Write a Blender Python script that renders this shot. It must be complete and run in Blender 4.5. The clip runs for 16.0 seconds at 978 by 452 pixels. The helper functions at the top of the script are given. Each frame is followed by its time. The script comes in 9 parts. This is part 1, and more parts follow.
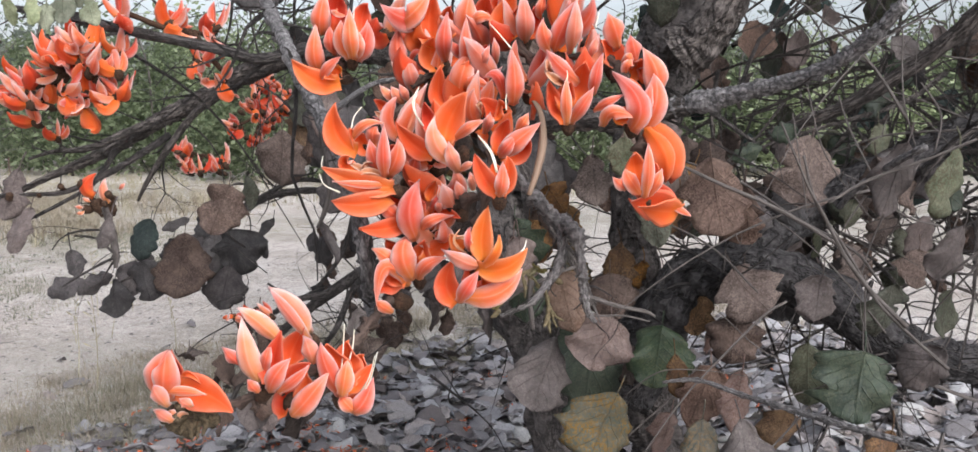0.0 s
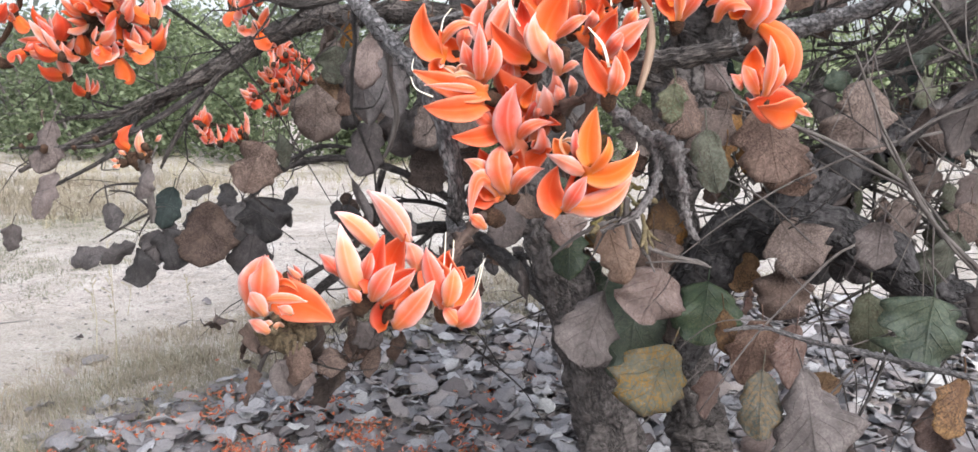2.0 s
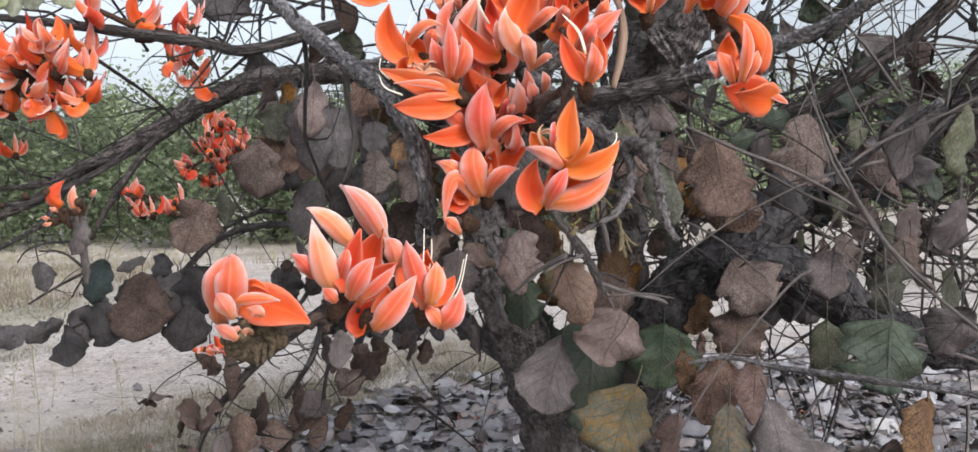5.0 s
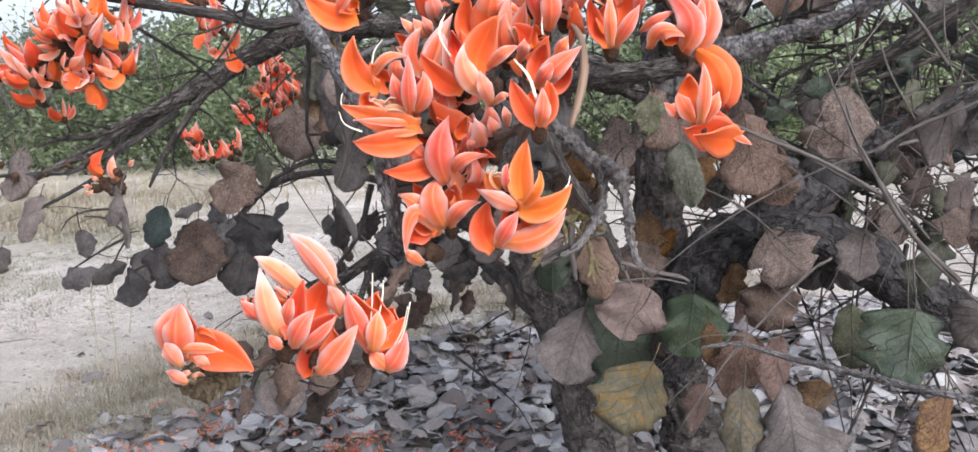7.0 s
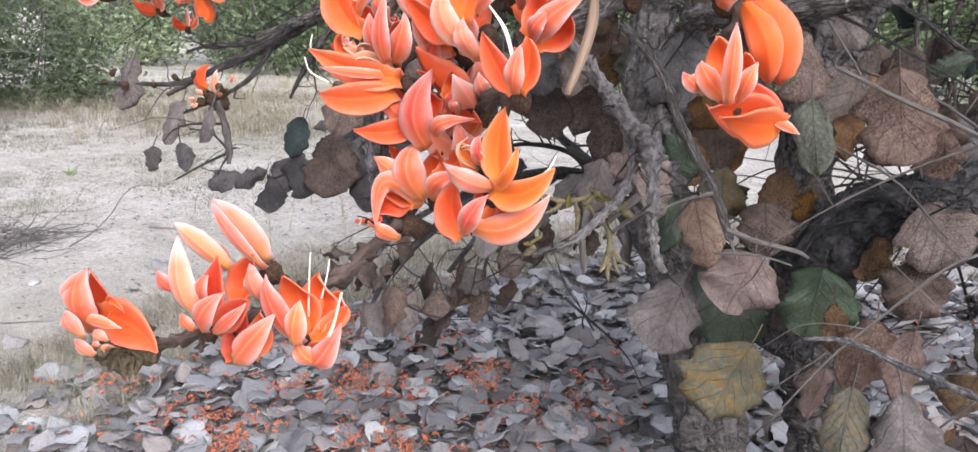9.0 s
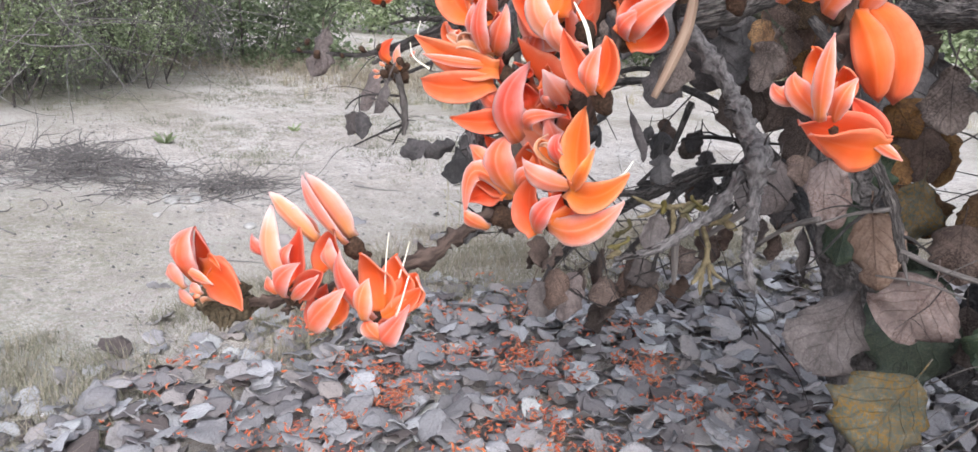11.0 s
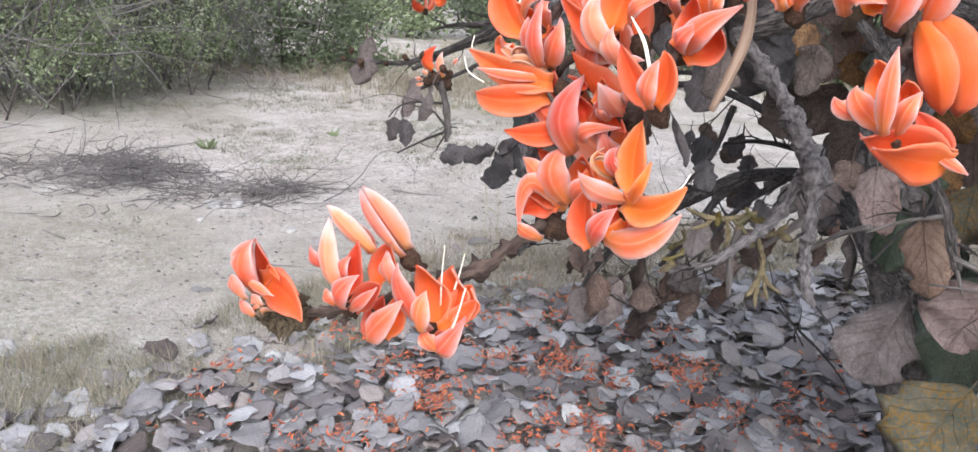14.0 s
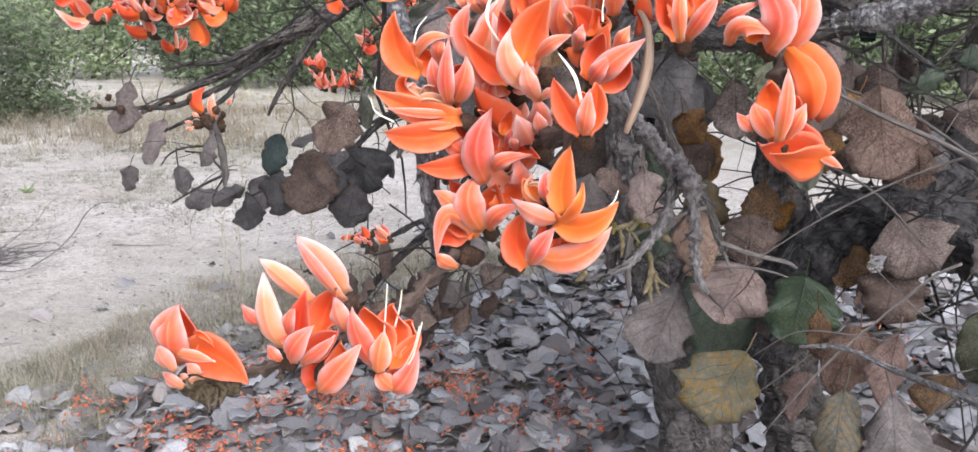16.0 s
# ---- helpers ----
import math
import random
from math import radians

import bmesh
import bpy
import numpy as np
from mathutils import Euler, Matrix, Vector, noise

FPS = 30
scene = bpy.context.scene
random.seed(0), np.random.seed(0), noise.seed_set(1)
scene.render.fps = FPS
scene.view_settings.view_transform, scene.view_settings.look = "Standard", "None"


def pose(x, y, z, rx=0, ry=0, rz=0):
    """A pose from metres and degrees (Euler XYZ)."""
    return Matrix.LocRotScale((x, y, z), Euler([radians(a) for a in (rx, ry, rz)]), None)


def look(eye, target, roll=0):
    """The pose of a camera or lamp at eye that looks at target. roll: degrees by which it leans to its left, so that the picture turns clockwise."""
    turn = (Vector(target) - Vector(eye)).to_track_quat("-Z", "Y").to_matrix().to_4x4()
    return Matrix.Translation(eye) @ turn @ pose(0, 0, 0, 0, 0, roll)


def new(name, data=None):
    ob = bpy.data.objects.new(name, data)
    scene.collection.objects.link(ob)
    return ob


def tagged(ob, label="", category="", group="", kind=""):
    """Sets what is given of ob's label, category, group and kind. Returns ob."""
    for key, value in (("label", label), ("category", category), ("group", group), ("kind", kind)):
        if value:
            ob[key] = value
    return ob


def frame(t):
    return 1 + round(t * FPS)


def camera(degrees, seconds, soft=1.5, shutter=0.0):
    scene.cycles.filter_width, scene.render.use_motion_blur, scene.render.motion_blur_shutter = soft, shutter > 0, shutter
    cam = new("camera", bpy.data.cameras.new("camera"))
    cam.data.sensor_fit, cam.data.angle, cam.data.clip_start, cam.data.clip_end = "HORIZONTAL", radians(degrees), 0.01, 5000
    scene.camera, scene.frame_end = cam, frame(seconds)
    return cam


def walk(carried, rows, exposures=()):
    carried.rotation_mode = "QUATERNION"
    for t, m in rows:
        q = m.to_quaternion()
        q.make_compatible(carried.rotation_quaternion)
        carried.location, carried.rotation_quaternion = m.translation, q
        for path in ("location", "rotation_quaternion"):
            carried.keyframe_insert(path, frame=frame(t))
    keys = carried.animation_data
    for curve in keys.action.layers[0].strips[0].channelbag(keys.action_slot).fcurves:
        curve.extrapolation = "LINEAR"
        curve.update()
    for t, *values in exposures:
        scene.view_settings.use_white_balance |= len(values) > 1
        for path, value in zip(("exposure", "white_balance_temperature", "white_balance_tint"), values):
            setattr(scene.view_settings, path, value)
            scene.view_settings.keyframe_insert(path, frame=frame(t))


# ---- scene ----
cam = camera(60.5, 16.0, soft=1.5)
METRES, EYE, TILT, LEAN, TURN = 0.8, 1.14, -8.0, 0.0, 0.0
ROWS = [
    (0.0, 0.0, 0.0, 0.0, 0.0, 0.0, -0.0),
    (0.5, -0.0154, 0.0075, -0.001, 0.61, -0.29, -0.8),
    (1.0, -0.0362, 0.0097, -0.0119, 0.78, -0.7, -1.32),
    (1.5, -0.0541, 0.0302, -0.0306, 0.67, -1.04, -1.21),
    (2.0, -0.0766, 0.0435, -0.0595, 0.3, -1.09, 0.46),
    (2.5, -0.0994, 0.0567, -0.0851, -2.55, -0.5, 2.51),
    (3.0, -0.1122, 0.0567, -0.102, -3.22, 2.26, 3.12),
    (3.5, -0.1207, 0.065, -0.121, -3.74, 3.33, 3.13),
    (4.0, -0.1339, 0.0837, -0.1394, -4.28, 4.2, 2.95),
    (6.5, -0.0326, 0.0586, -0.0498, -0.82, 1.39, 2.17),
    (7.0, -0.0201, 0.0623, -0.0367, 0.86, -0.8, 1.74),
    (7.5, -0.0384, 0.1047, -0.016, 1.23, -1.78, 1.13),
    (8.0, -0.036, 0.1329, -0.0028, 1.43, -3.63, 0.8),
    (8.5, 0.0223, 0.1617, -0.0028, 6.45, -5.26, -0.77),
    (9.0, 0.0982, 0.1834, 0.0002, 12.77, -6.31, -2.8),
    (9.5, 0.1032, 0.1803, 0.0105, 18.86, -7.17, -3.83),
    (12.0, 0.1961, 0.2347, 0.0186, 28.81, -9.11, -7.59),
    (12.5, 0.1951, 0.237, 0.0179, 29.66, -9.08, -7.46),
    (13.0, 0.1833, 0.2365, 0.0179, 30.02, -9.14, -7.18),
    (13.5, 0.1685, 0.2293, 0.0179, 29.93, -8.97, -6.83),
    (14.0, 0.1562, 0.2027, 0.0203, 29.44, -8.93, -6.44),
    (14.5, 0.1412, 0.1732, 0.0215, 25.06, -8.73, -5.89),
    (15.0, 0.122, 0.1475, 0.0229, 19.98, -8.4, -3.28),
    (15.5, 0.0815, 0.1317, 0.0153, 14.2, -6.42, -2.09),
    (16.0, 0.0386, 0.1379, 0.0151, 9.85, -5.6, -2.01),
]
walk(cam, [(t, pose(0, 0, EYE, TILT, LEAN, TURN) @ pose(METRES * x, METRES * y, METRES * z, 90 + pitch, roll, yaw)) for t, x, y, z, yaw, pitch, roll in ROWS],
     exposures=[(0.0, 0.64, 6000, 10), (0.5, 0.8, 6000, 10), (1.0, 0.92, 6000, 10), (1.6, 1.04, 6000, 10), (2.0, 1.06, 6000, 10), (2.5, 0.97, 6000, 10), (3.0, 0.68, 6000, 10), (3.5, 0.58, 6000, 10), (4.2, 0.52, 6000, 10), (6.5, 0.82, 5900, 10), (7.5, 0.94, 5850, 10), (8.5, 1.0, 5800, 10), (9.5, 0.92, 5800, 10), (13.0, 0.84, 5800, 10), (14.5, 0.86, 5800, 10), (16.0, 0.94, 5800, 10)])

# ---- sky and sun: a bright, hazy, overcast evening ----
SUN_EL, SUN_AZ = 38.0, 150.0
world = bpy.data.worlds.new("sky")
scene.world = world
world.use_nodes = True
wn = world.node_tree
sky = wn.nodes.new("ShaderNodeTexSky")
sky.sky_type, sky.sun_disc = "NISHITA", False
sky.sun_elevation, sky.sun_rotation = radians(SUN_EL), radians(SUN_AZ)
sky.air_density, sky.dust_density = 1.2, 4.0
pale = wn.nodes.new("ShaderNodeHueSaturation")
pale.inputs["Saturation"].default_value = 0.27
wn.links.new(sky.outputs[0], pale.inputs["Color"])
wn.links.new(pale.outputs[0], wn.nodes["Background"].inputs[0])
wn.nodes["Background"].inputs[1].default_value = 0.15
sun = new("sun", bpy.data.lights.new("sun", "SUN"))
sun.data.energy, sun.data.angle, sun.data.color = 1.1, radians(40), (1.0, 0.95, 0.9)
az = radians(SUN_AZ)
sun.matrix_world = look((0, 0, 0), (-math.sin(az) * math.cos(radians(SUN_EL)), -math.cos(az) * math.cos(radians(SUN_EL)), -math.sin(radians(SUN_EL))))


# ---- materials ----
def mat_base(name, rough=0.7, spec=0.3):
    m = bpy.data.materials.new(name)
    m.use_nodes = True
    t = m.node_tree
    b = t.nodes["Principled BSDF"]
    b.inputs["Roughness"].default_value = rough
    b.inputs["Specular IOR Level"].default_value = spec
    return m, t, b


def node(t, kind, **kw):
    n = t.nodes.new("ShaderNode" + kind)
    for k, v in kw.items():
        n.inputs[k].default_value = v
    return n


def ramp(t, src, stops):
    r = t.nodes.new("ShaderNodeValToRGB")
    e = r.color_ramp.elements
    while len(e) < len(stops):
        e.new(0.5)
    for el, (p, c) in zip(e, stops):
        el.position, el.color = p, (*c, 1) if len(c) == 3 else c
    t.links.new(src, r.inputs[0])
    return r.outputs[0]


def grey(v):
    return (v, v, v)


def mixc(t, f, a, b, mode="MIX"):
    m = t.nodes.new("ShaderNodeMix")
    m.data_type, m.blend_type = "RGBA", mode
    for src, i in ((f, 0), (a, 6), (b, 7)):
        if isinstance(src, (int, float)):
            m.inputs[i].default_value = src
        elif isinstance(src, tuple):
            m.inputs[i].default_value = (*src, 1)
        else:
            t.links.new(src, m.inputs[i])
    return m.outputs[2]


def math_n(t, op, a, b=0.0):
    m = t.nodes.new("ShaderNodeMath")
    m.operation = op
    for src, i in ((a, 0), (b, 1)):
        if isinstance(src, (int, float)):
            m.inputs[i].default_value = src
        else:
            t.links.new(src, m.inputs[i])
    return m.outputs[0]


def noise_n(t, scale, detail=4.0, vec=None, rough=0.55):
    n = node(t, "TexNoise", Scale=scale, Detail=detail, Roughness=rough)
    if vec is None:
        g = t.nodes.new("ShaderNodeNewGeometry")
        vec = g.outputs["Position"]
    t.links.new(vec, n.inputs["Vector"])
    return n.outputs["Fac"]


def bump(t, b, height, strength, dist):
    n = node(t, "Bump", Strength=strength, Distance=dist)
    t.links.new(height, n.inputs["Height"])
    t.links.new(n.outputs[0], b.inputs["Normal"])


def thin(m, t, b, amount):
    """Lets part of the light through a petal or leaf."""
    tr = t.nodes.new("ShaderNodeBsdfTranslucent")
    src = b.inputs["Base Color"].links[0].from_socket
    t.links.new(src, tr.inputs[0])
    mx = node(t, "MixShader", Fac=amount)
    t.links.new(b.outputs[0], mx.inputs[1])
    t.links.new(tr.outputs[0], mx.inputs[2])
    t.links.new(mx.outputs[0], t.nodes["Material Output"].inputs[0])


def uv_parts(t):
    u = t.nodes.new("ShaderNodeUVMap")
    s = t.nodes.new("ShaderNodeSeparateXYZ")
    t.links.new(u.outputs[0], s.inputs[0])
    side = math_n(t, "ABSOLUTE", math_n(t, "SUBTRACT", math_n(t, "MULTIPLY", s.outputs[0], 2.0), 1.0))
    return u.outputs[0], side, s.outputs[1]


def petal_mat(name, base, body, edge, tipc, edge_amt, sheen, per_island=False):
    """base, body and tip colour along the petal; edge colour towards the margins, with fine lengthwise veins."""
    m, t, b = mat_base(name, 0.62, 0.25)
    uv, side, along = uv_parts(t)
    col = ramp(t, along, [(0.0, base), (0.35, body), (0.72, body), (1.0, tipc)])
    rag = math_n(t, "ADD", side, math_n(t, "MULTIPLY", math_n(t, "SUBTRACT", noise_n(t, 130.0), 0.5), 0.5))
    f = ramp(t, rag, [(0.3, grey(0)), (0.72, grey(edge_amt * 0.36)), (0.97, grey(edge_amt))])
    col = mixc(t, f, col, edge)
    rib = ramp(t, side, [(0.0, grey(0.2 * edge_amt)), (0.12, grey(0))])
    col = mixc(t, rib, col, edge)
    mp = t.nodes.new("ShaderNodeMapping")
    mp.inputs["Scale"].default_value = (26, 2.0, 1)
    t.links.new(uv, mp.inputs[0])
    v = noise_n(t, 1.0, 3.0, mp.outputs[0])
    col = mixc(t, 0.3, col, ramp(t, v, [(0.3, grey(0.42)), (0.7, grey(0.62))]), "OVERLAY")
    if per_island:
        rnd = t.nodes.new("ShaderNodeNewGeometry").outputs["Random Per Island"]
        col = mixc(t, ramp(t, rnd, [(0.35, grey(0.0)), (0.95, grey(0.6))]), col, (0.36, 0.18, 0.13))
        rnd = math_n(t, "FRACT", math_n(t, "MULTIPLY", rnd, 13.7))
    else:
        rnd = t.nodes.new("ShaderNodeObjectInfo").outputs["Random"]
        # faint watery blotches over the whole petal
        wash = noise_n(t, 55.0, 3.0)
        col = mixc(t, 0.3, col, ramp(t, wash, [(0.35, grey(0.36)), (0.65, grey(0.64))]), "OVERLAY")
    hs = t.nodes.new("ShaderNodeHueSaturation")
    t.links.new(math_n(t, "ADD", 0.491, math_n(t, "MULTIPLY", rnd, 0.018)), hs.inputs["Hue"])
    t.links.new(math_n(t, "ADD", 0.80, math_n(t, "MULTIPLY", rnd, 0.22)), hs.inputs["Value"])
    t.links.new(col, hs.inputs["Color"])
    t.links.new(hs.outputs[0], b.inputs["Base Color"])
    b.inputs["Sheen Weight"].default_value = sheen
    b.inputs["Sheen Roughness"].default_value = 0.45
    b.inputs["Sheen Tint"].default_value = (1.0, 0.75, 0.66, 1)
    bump(t, b, v, 0.25, 0.0006)
    thin(m, t, b, 0.25)
    return m


P_IN = petal_mat("petal_inner", (0.80, 0.18, 0.02), (0.83, 0.105, 0.02), (0.87, 0.29, 0.18), (0.84, 0.125, 0.04), 0.7, 0.06)
P_OUT = petal_mat("petal_outer", (0.82, 0.25, 0.05), (0.86, 0.152, 0.062), (0.92, 0.575, 0.52), (0.88, 0.35, 0.285), 1.0, 0.16)
P_KEEL = petal_mat("petal_keel", (0.82, 0.34, 0.09), (0.86, 0.26, 0.14), (0.91, 0.65, 0.60), (0.88, 0.58, 0.55), 0.95, 0.25)
P_YEL = petal_mat("petal_ochre", (0.80, 0.23, 0.03), (0.84, 0.16, 0.02), (0.88, 0.36, 0.19), (0.82, 0.18, 0.06), 0.8, 0.1)
P_DRY = petal_mat("petal_wilted", (0.52, 0.16, 0.05), (0.62, 0.25, 0.12), (0.76, 0.50, 0.38), (0.50, 0.17, 0.07), 0.9, 0.1)
PETALS = {"o": (P_IN, P_OUT), "c": (P_OUT, P_IN), "k": (P_KEEL, P_IN), "y": (P_YEL, P_YEL), "p": (P_DRY, P_DRY)}


def plain_mat(name, c1, c2, scale, rough=0.75, relief=0.4, dist=0.001, stretch=None, spec=0.25, fissure=None):
    m, t, b = mat_base(name, rough, spec)
    vec = None
    if stretch:
        uv = t.nodes.new("ShaderNodeUVMap")
        mp = t.nodes.new("ShaderNodeMapping")
        mp.inputs["Scale"].default_value = stretch
        t.links.new(uv.outputs[0], mp.inputs[0])
        vec = mp.outputs[0]
    n1 = noise_n(t, scale, 6.0, vec, 0.65)
    n2 = noise_n(t, scale * 0.13 if not stretch else 4.0, 3.0)
    col = ramp(t, n1, [(0.36, c1), (0.64, c2)])
    col = mixc(t, 0.35, col, ramp(t, n2, [(0.35, grey(0.3)), (0.65, grey(0.68))]), "OVERLAY")
    height = n1
    if fissure:
        # dark cracks between plates of bark
        mp = t.nodes.new("ShaderNodeMapping")
        mp.inputs["Scale"].default_value = fissure
        t.links.new(uv.outputs[0], mp.inputs[0])
        wob = noise_n(t, 1.6, 4.0, mp.outputs[0], 0.6)
        crack = ramp(t, math_n(t, "ABSOLUTE", math_n(t, "SUBTRACT", wob, 0.5)), [(0.0, grey(1)), (0.03, grey(0.5)), (0.07, grey(0))])
        col = mixc(t, math_n(t, "MULTIPLY", crack, 0.55), col, tuple(v * 0.5 for v in c1))
        col = mixc(t, ramp(t, noise_n(t, 60.0, 5.0, None, 0.7), [(0.55, grey(0)), (0.72, grey(0.5))]), col, tuple(min(1.0, v * 1.5) for v in c2))
        height = math_n(t, "SUBTRACT", math_n(t, "MULTIPLY", n1, 0.5), crack)
    t.links.new(col, b.inputs["Base Color"])
    bump(t, b, height, relief, dist)
    return m


STAMEN = plain_mat("stamen", (0.75, 0.68, 0.5), (0.82, 0.78, 0.68), 200, 0.5, 0.1)
CALYX = plain_mat("calyx", (0.026, 0.014, 0.009), (0.095, 0.055, 0.034), 700, 0.95, 0.7, 0.001)
CALYX_OLIVE = plain_mat("calyx_olive", (0.035, 0.026, 0.017), (0.15, 0.112, 0.068), 500, 0.95, 0.7, 0.001)
STALK = plain_mat("flower_stalk", (0.03, 0.02, 0.016), (0.15, 0.105, 0.085), 1.0, 0.95, 1.0, 0.002, (6, 3, 1))
BARK = plain_mat("bark", (0.055, 0.046, 0.042), (0.21, 0.178, 0.162), 1.0, 0.95, 1.0, 0.008, (42, 6, 1), fissure=(5, 0.55, 1))
BARK_PALE = plain_mat("bark_pale", (0.09, 0.082, 0.08), (0.33, 0.305, 0.30), 1.0, 0.92, 1.0, 0.002, (12, 9, 1), fissure=(5, 3.2, 1))
# dark bark with the shade on the right-hand limbs painted in
BARK_SHADED = plain_mat("bark_shaded", (0.02, 0.018, 0.018), (0.075, 0.068, 0.068), 1.0, 0.95, 1.0, 0.006, (34, 6, 1), fissure=(4, 0.5, 1))
BARK_DARK = plain_mat("bark_dark", (0.05, 0.043, 0.041), (0.145, 0.126, 0.118), 1.0, 0.95, 1.0, 0.006, (34, 6, 1), fissure=(4, 0.5, 1))
TWIG_PALE = plain_mat("pale_twig", (0.06, 0.052, 0.05), (0.26, 0.235, 0.228), 1.0, 0.95, 1.0, 0.003, (9, 10, 1))
TWIG = plain_mat("twig_bark", (0.055, 0.046, 0.042), (0.15, 0.13, 0.12), 1.0, 0.9, 0.5, 0.001, (5, 2.5, 1))
SPROUT = plain_mat("sprout", (0.07, 0.055, 0.03), (0.19, 0.15, 0.085), 260, 0.9, 0.5, 0.001)
STRAW = plain_mat("straw", (0.28, 0.24, 0.15), (0.45, 0.40, 0.28), 9, 0.85, 0.1)
STRAW_DULL = plain_mat("straw_dull", (0.20, 0.165, 0.12), (0.37, 0.315, 0.235), 12, 0.85, 0.1)
GRASS_LOW = plain_mat("grass_low", (0.15, 0.15, 0.10), (0.29, 0.27, 0.20), 14, 0.85, 0.1)
GRASS = plain_mat("grass", (0.15, 0.14, 0.09), (0.32, 0.29, 0.21), 14, 0.85, 0.1)
BRUSH = plain_mat("brushwood", (0.07, 0.062, 0.06), (0.22, 0.198, 0.188), 1.0, 0.9, 0.5, 0.002, (5, 2.5, 1))
DEAD = plain_mat("dead_wood", (0.10, 0.09, 0.084), (0.28, 0.255, 0.24), 1.0, 0.9, 0.5, 0.002, (5, 2.5, 1))
POD = plain_mat("pod", (0.20, 0.13, 0.09), (0.32, 0.23, 0.165), 1.0, 0.7, 0.4, 0.001, (6, 1.5, 1))


def leaf_mat(name, c1, c2, spot, spot_amt, vein, rough=0.75, let=0.15, gloss=0.3, spot_scale=340.0, per_island=False, low=0.62):
    m, t, b = mat_base(name, rough, gloss)
    uv, side, along = uv_parts(t)
    big = noise_n(t, 24.0, 6.0, None, 0.65)
    col = ramp(t, big, [(0.38, c1), (0.62, c2)])
    fine = noise_n(t, spot_scale, 5.0, None, 0.7)
    patch = noise_n(t, 26.0, 4.0)
    f = math_n(t, "MULTIPLY", ramp(t, fine, [(0.47, grey(0)), (0.53, grey(spot_amt))]), ramp(t, patch, [(0.36, grey(0.3)), (0.58, grey(1))]))
    col = mixc(t, f, col, spot)
    blotch = noise_n(t, spot_scale * 0.3, 6.0, None, 0.72)
    col = mixc(t, 0.4, col, ramp(t, blotch, [(0.34, grey(0.25)), (0.64, grey(0.7))]), "OVERLAY")
    pale = noise_n(t, spot_scale * 0.6, 4.0, None, 0.7)
    col = mixc(t, ramp(t, pale, [(0.56, grey(0)), (0.66, grey(0.25))]), col, mixc(t, 0.22, c2, (0.5, 0.42, 0.34)))
    # midrib and slanting side veins
    phase = math_n(t, "FRACT", math_n(t, "SUBTRACT", math_n(t, "MULTIPLY", along, 5.5), math_n(t, "MULTIPLY", side, 2.6)))
    ridge = ramp(t, math_n(t, "ABSOLUTE", math_n(t, "SUBTRACT", phase, 0.5)), [(0.0, grey(1)), (0.09, grey(0))])
    rib = ramp(t, side, [(0.0, grey(1)), (0.055, grey(0))])
    veins = math_n(t, "MAXIMUM", math_n(t, "MULTIPLY", ridge, 0.7), rib)
    col = mixc(t, math_n(t, "MULTIPLY", veins, 0.3), col, vein)
    if per_island:
        rnd = t.nodes.new("ShaderNodeNewGeometry").outputs["Random Per Island"]
    else:
        rnd = t.nodes.new("ShaderNodeObjectInfo").outputs["Random"]
    hs = t.nodes.new("ShaderNodeHueSaturation")
    t.links.new(math_n(t, "ADD", low, math_n(t, "MULTIPLY", rnd, 1.94 - 2 * low)), hs.inputs["Value"])
    t.links.new(math_n(t, "ADD", 0.8, math_n(t, "MULTIPLY", math_n(t, "FRACT", math_n(t, "MULTIPLY", rnd, 7.3)), 0.5)), hs.inputs["Saturation"])
    t.links.new(col, hs.inputs["Color"])
    t.links.new(hs.outputs[0], b.inputs["Base Color"])
    bump(t, b, math_n(t, "ADD", veins, math_n(t, "MULTIPLY", fine, 0.6)), 0.7, 0.002)
    thin(m, t, b, let)
    return m


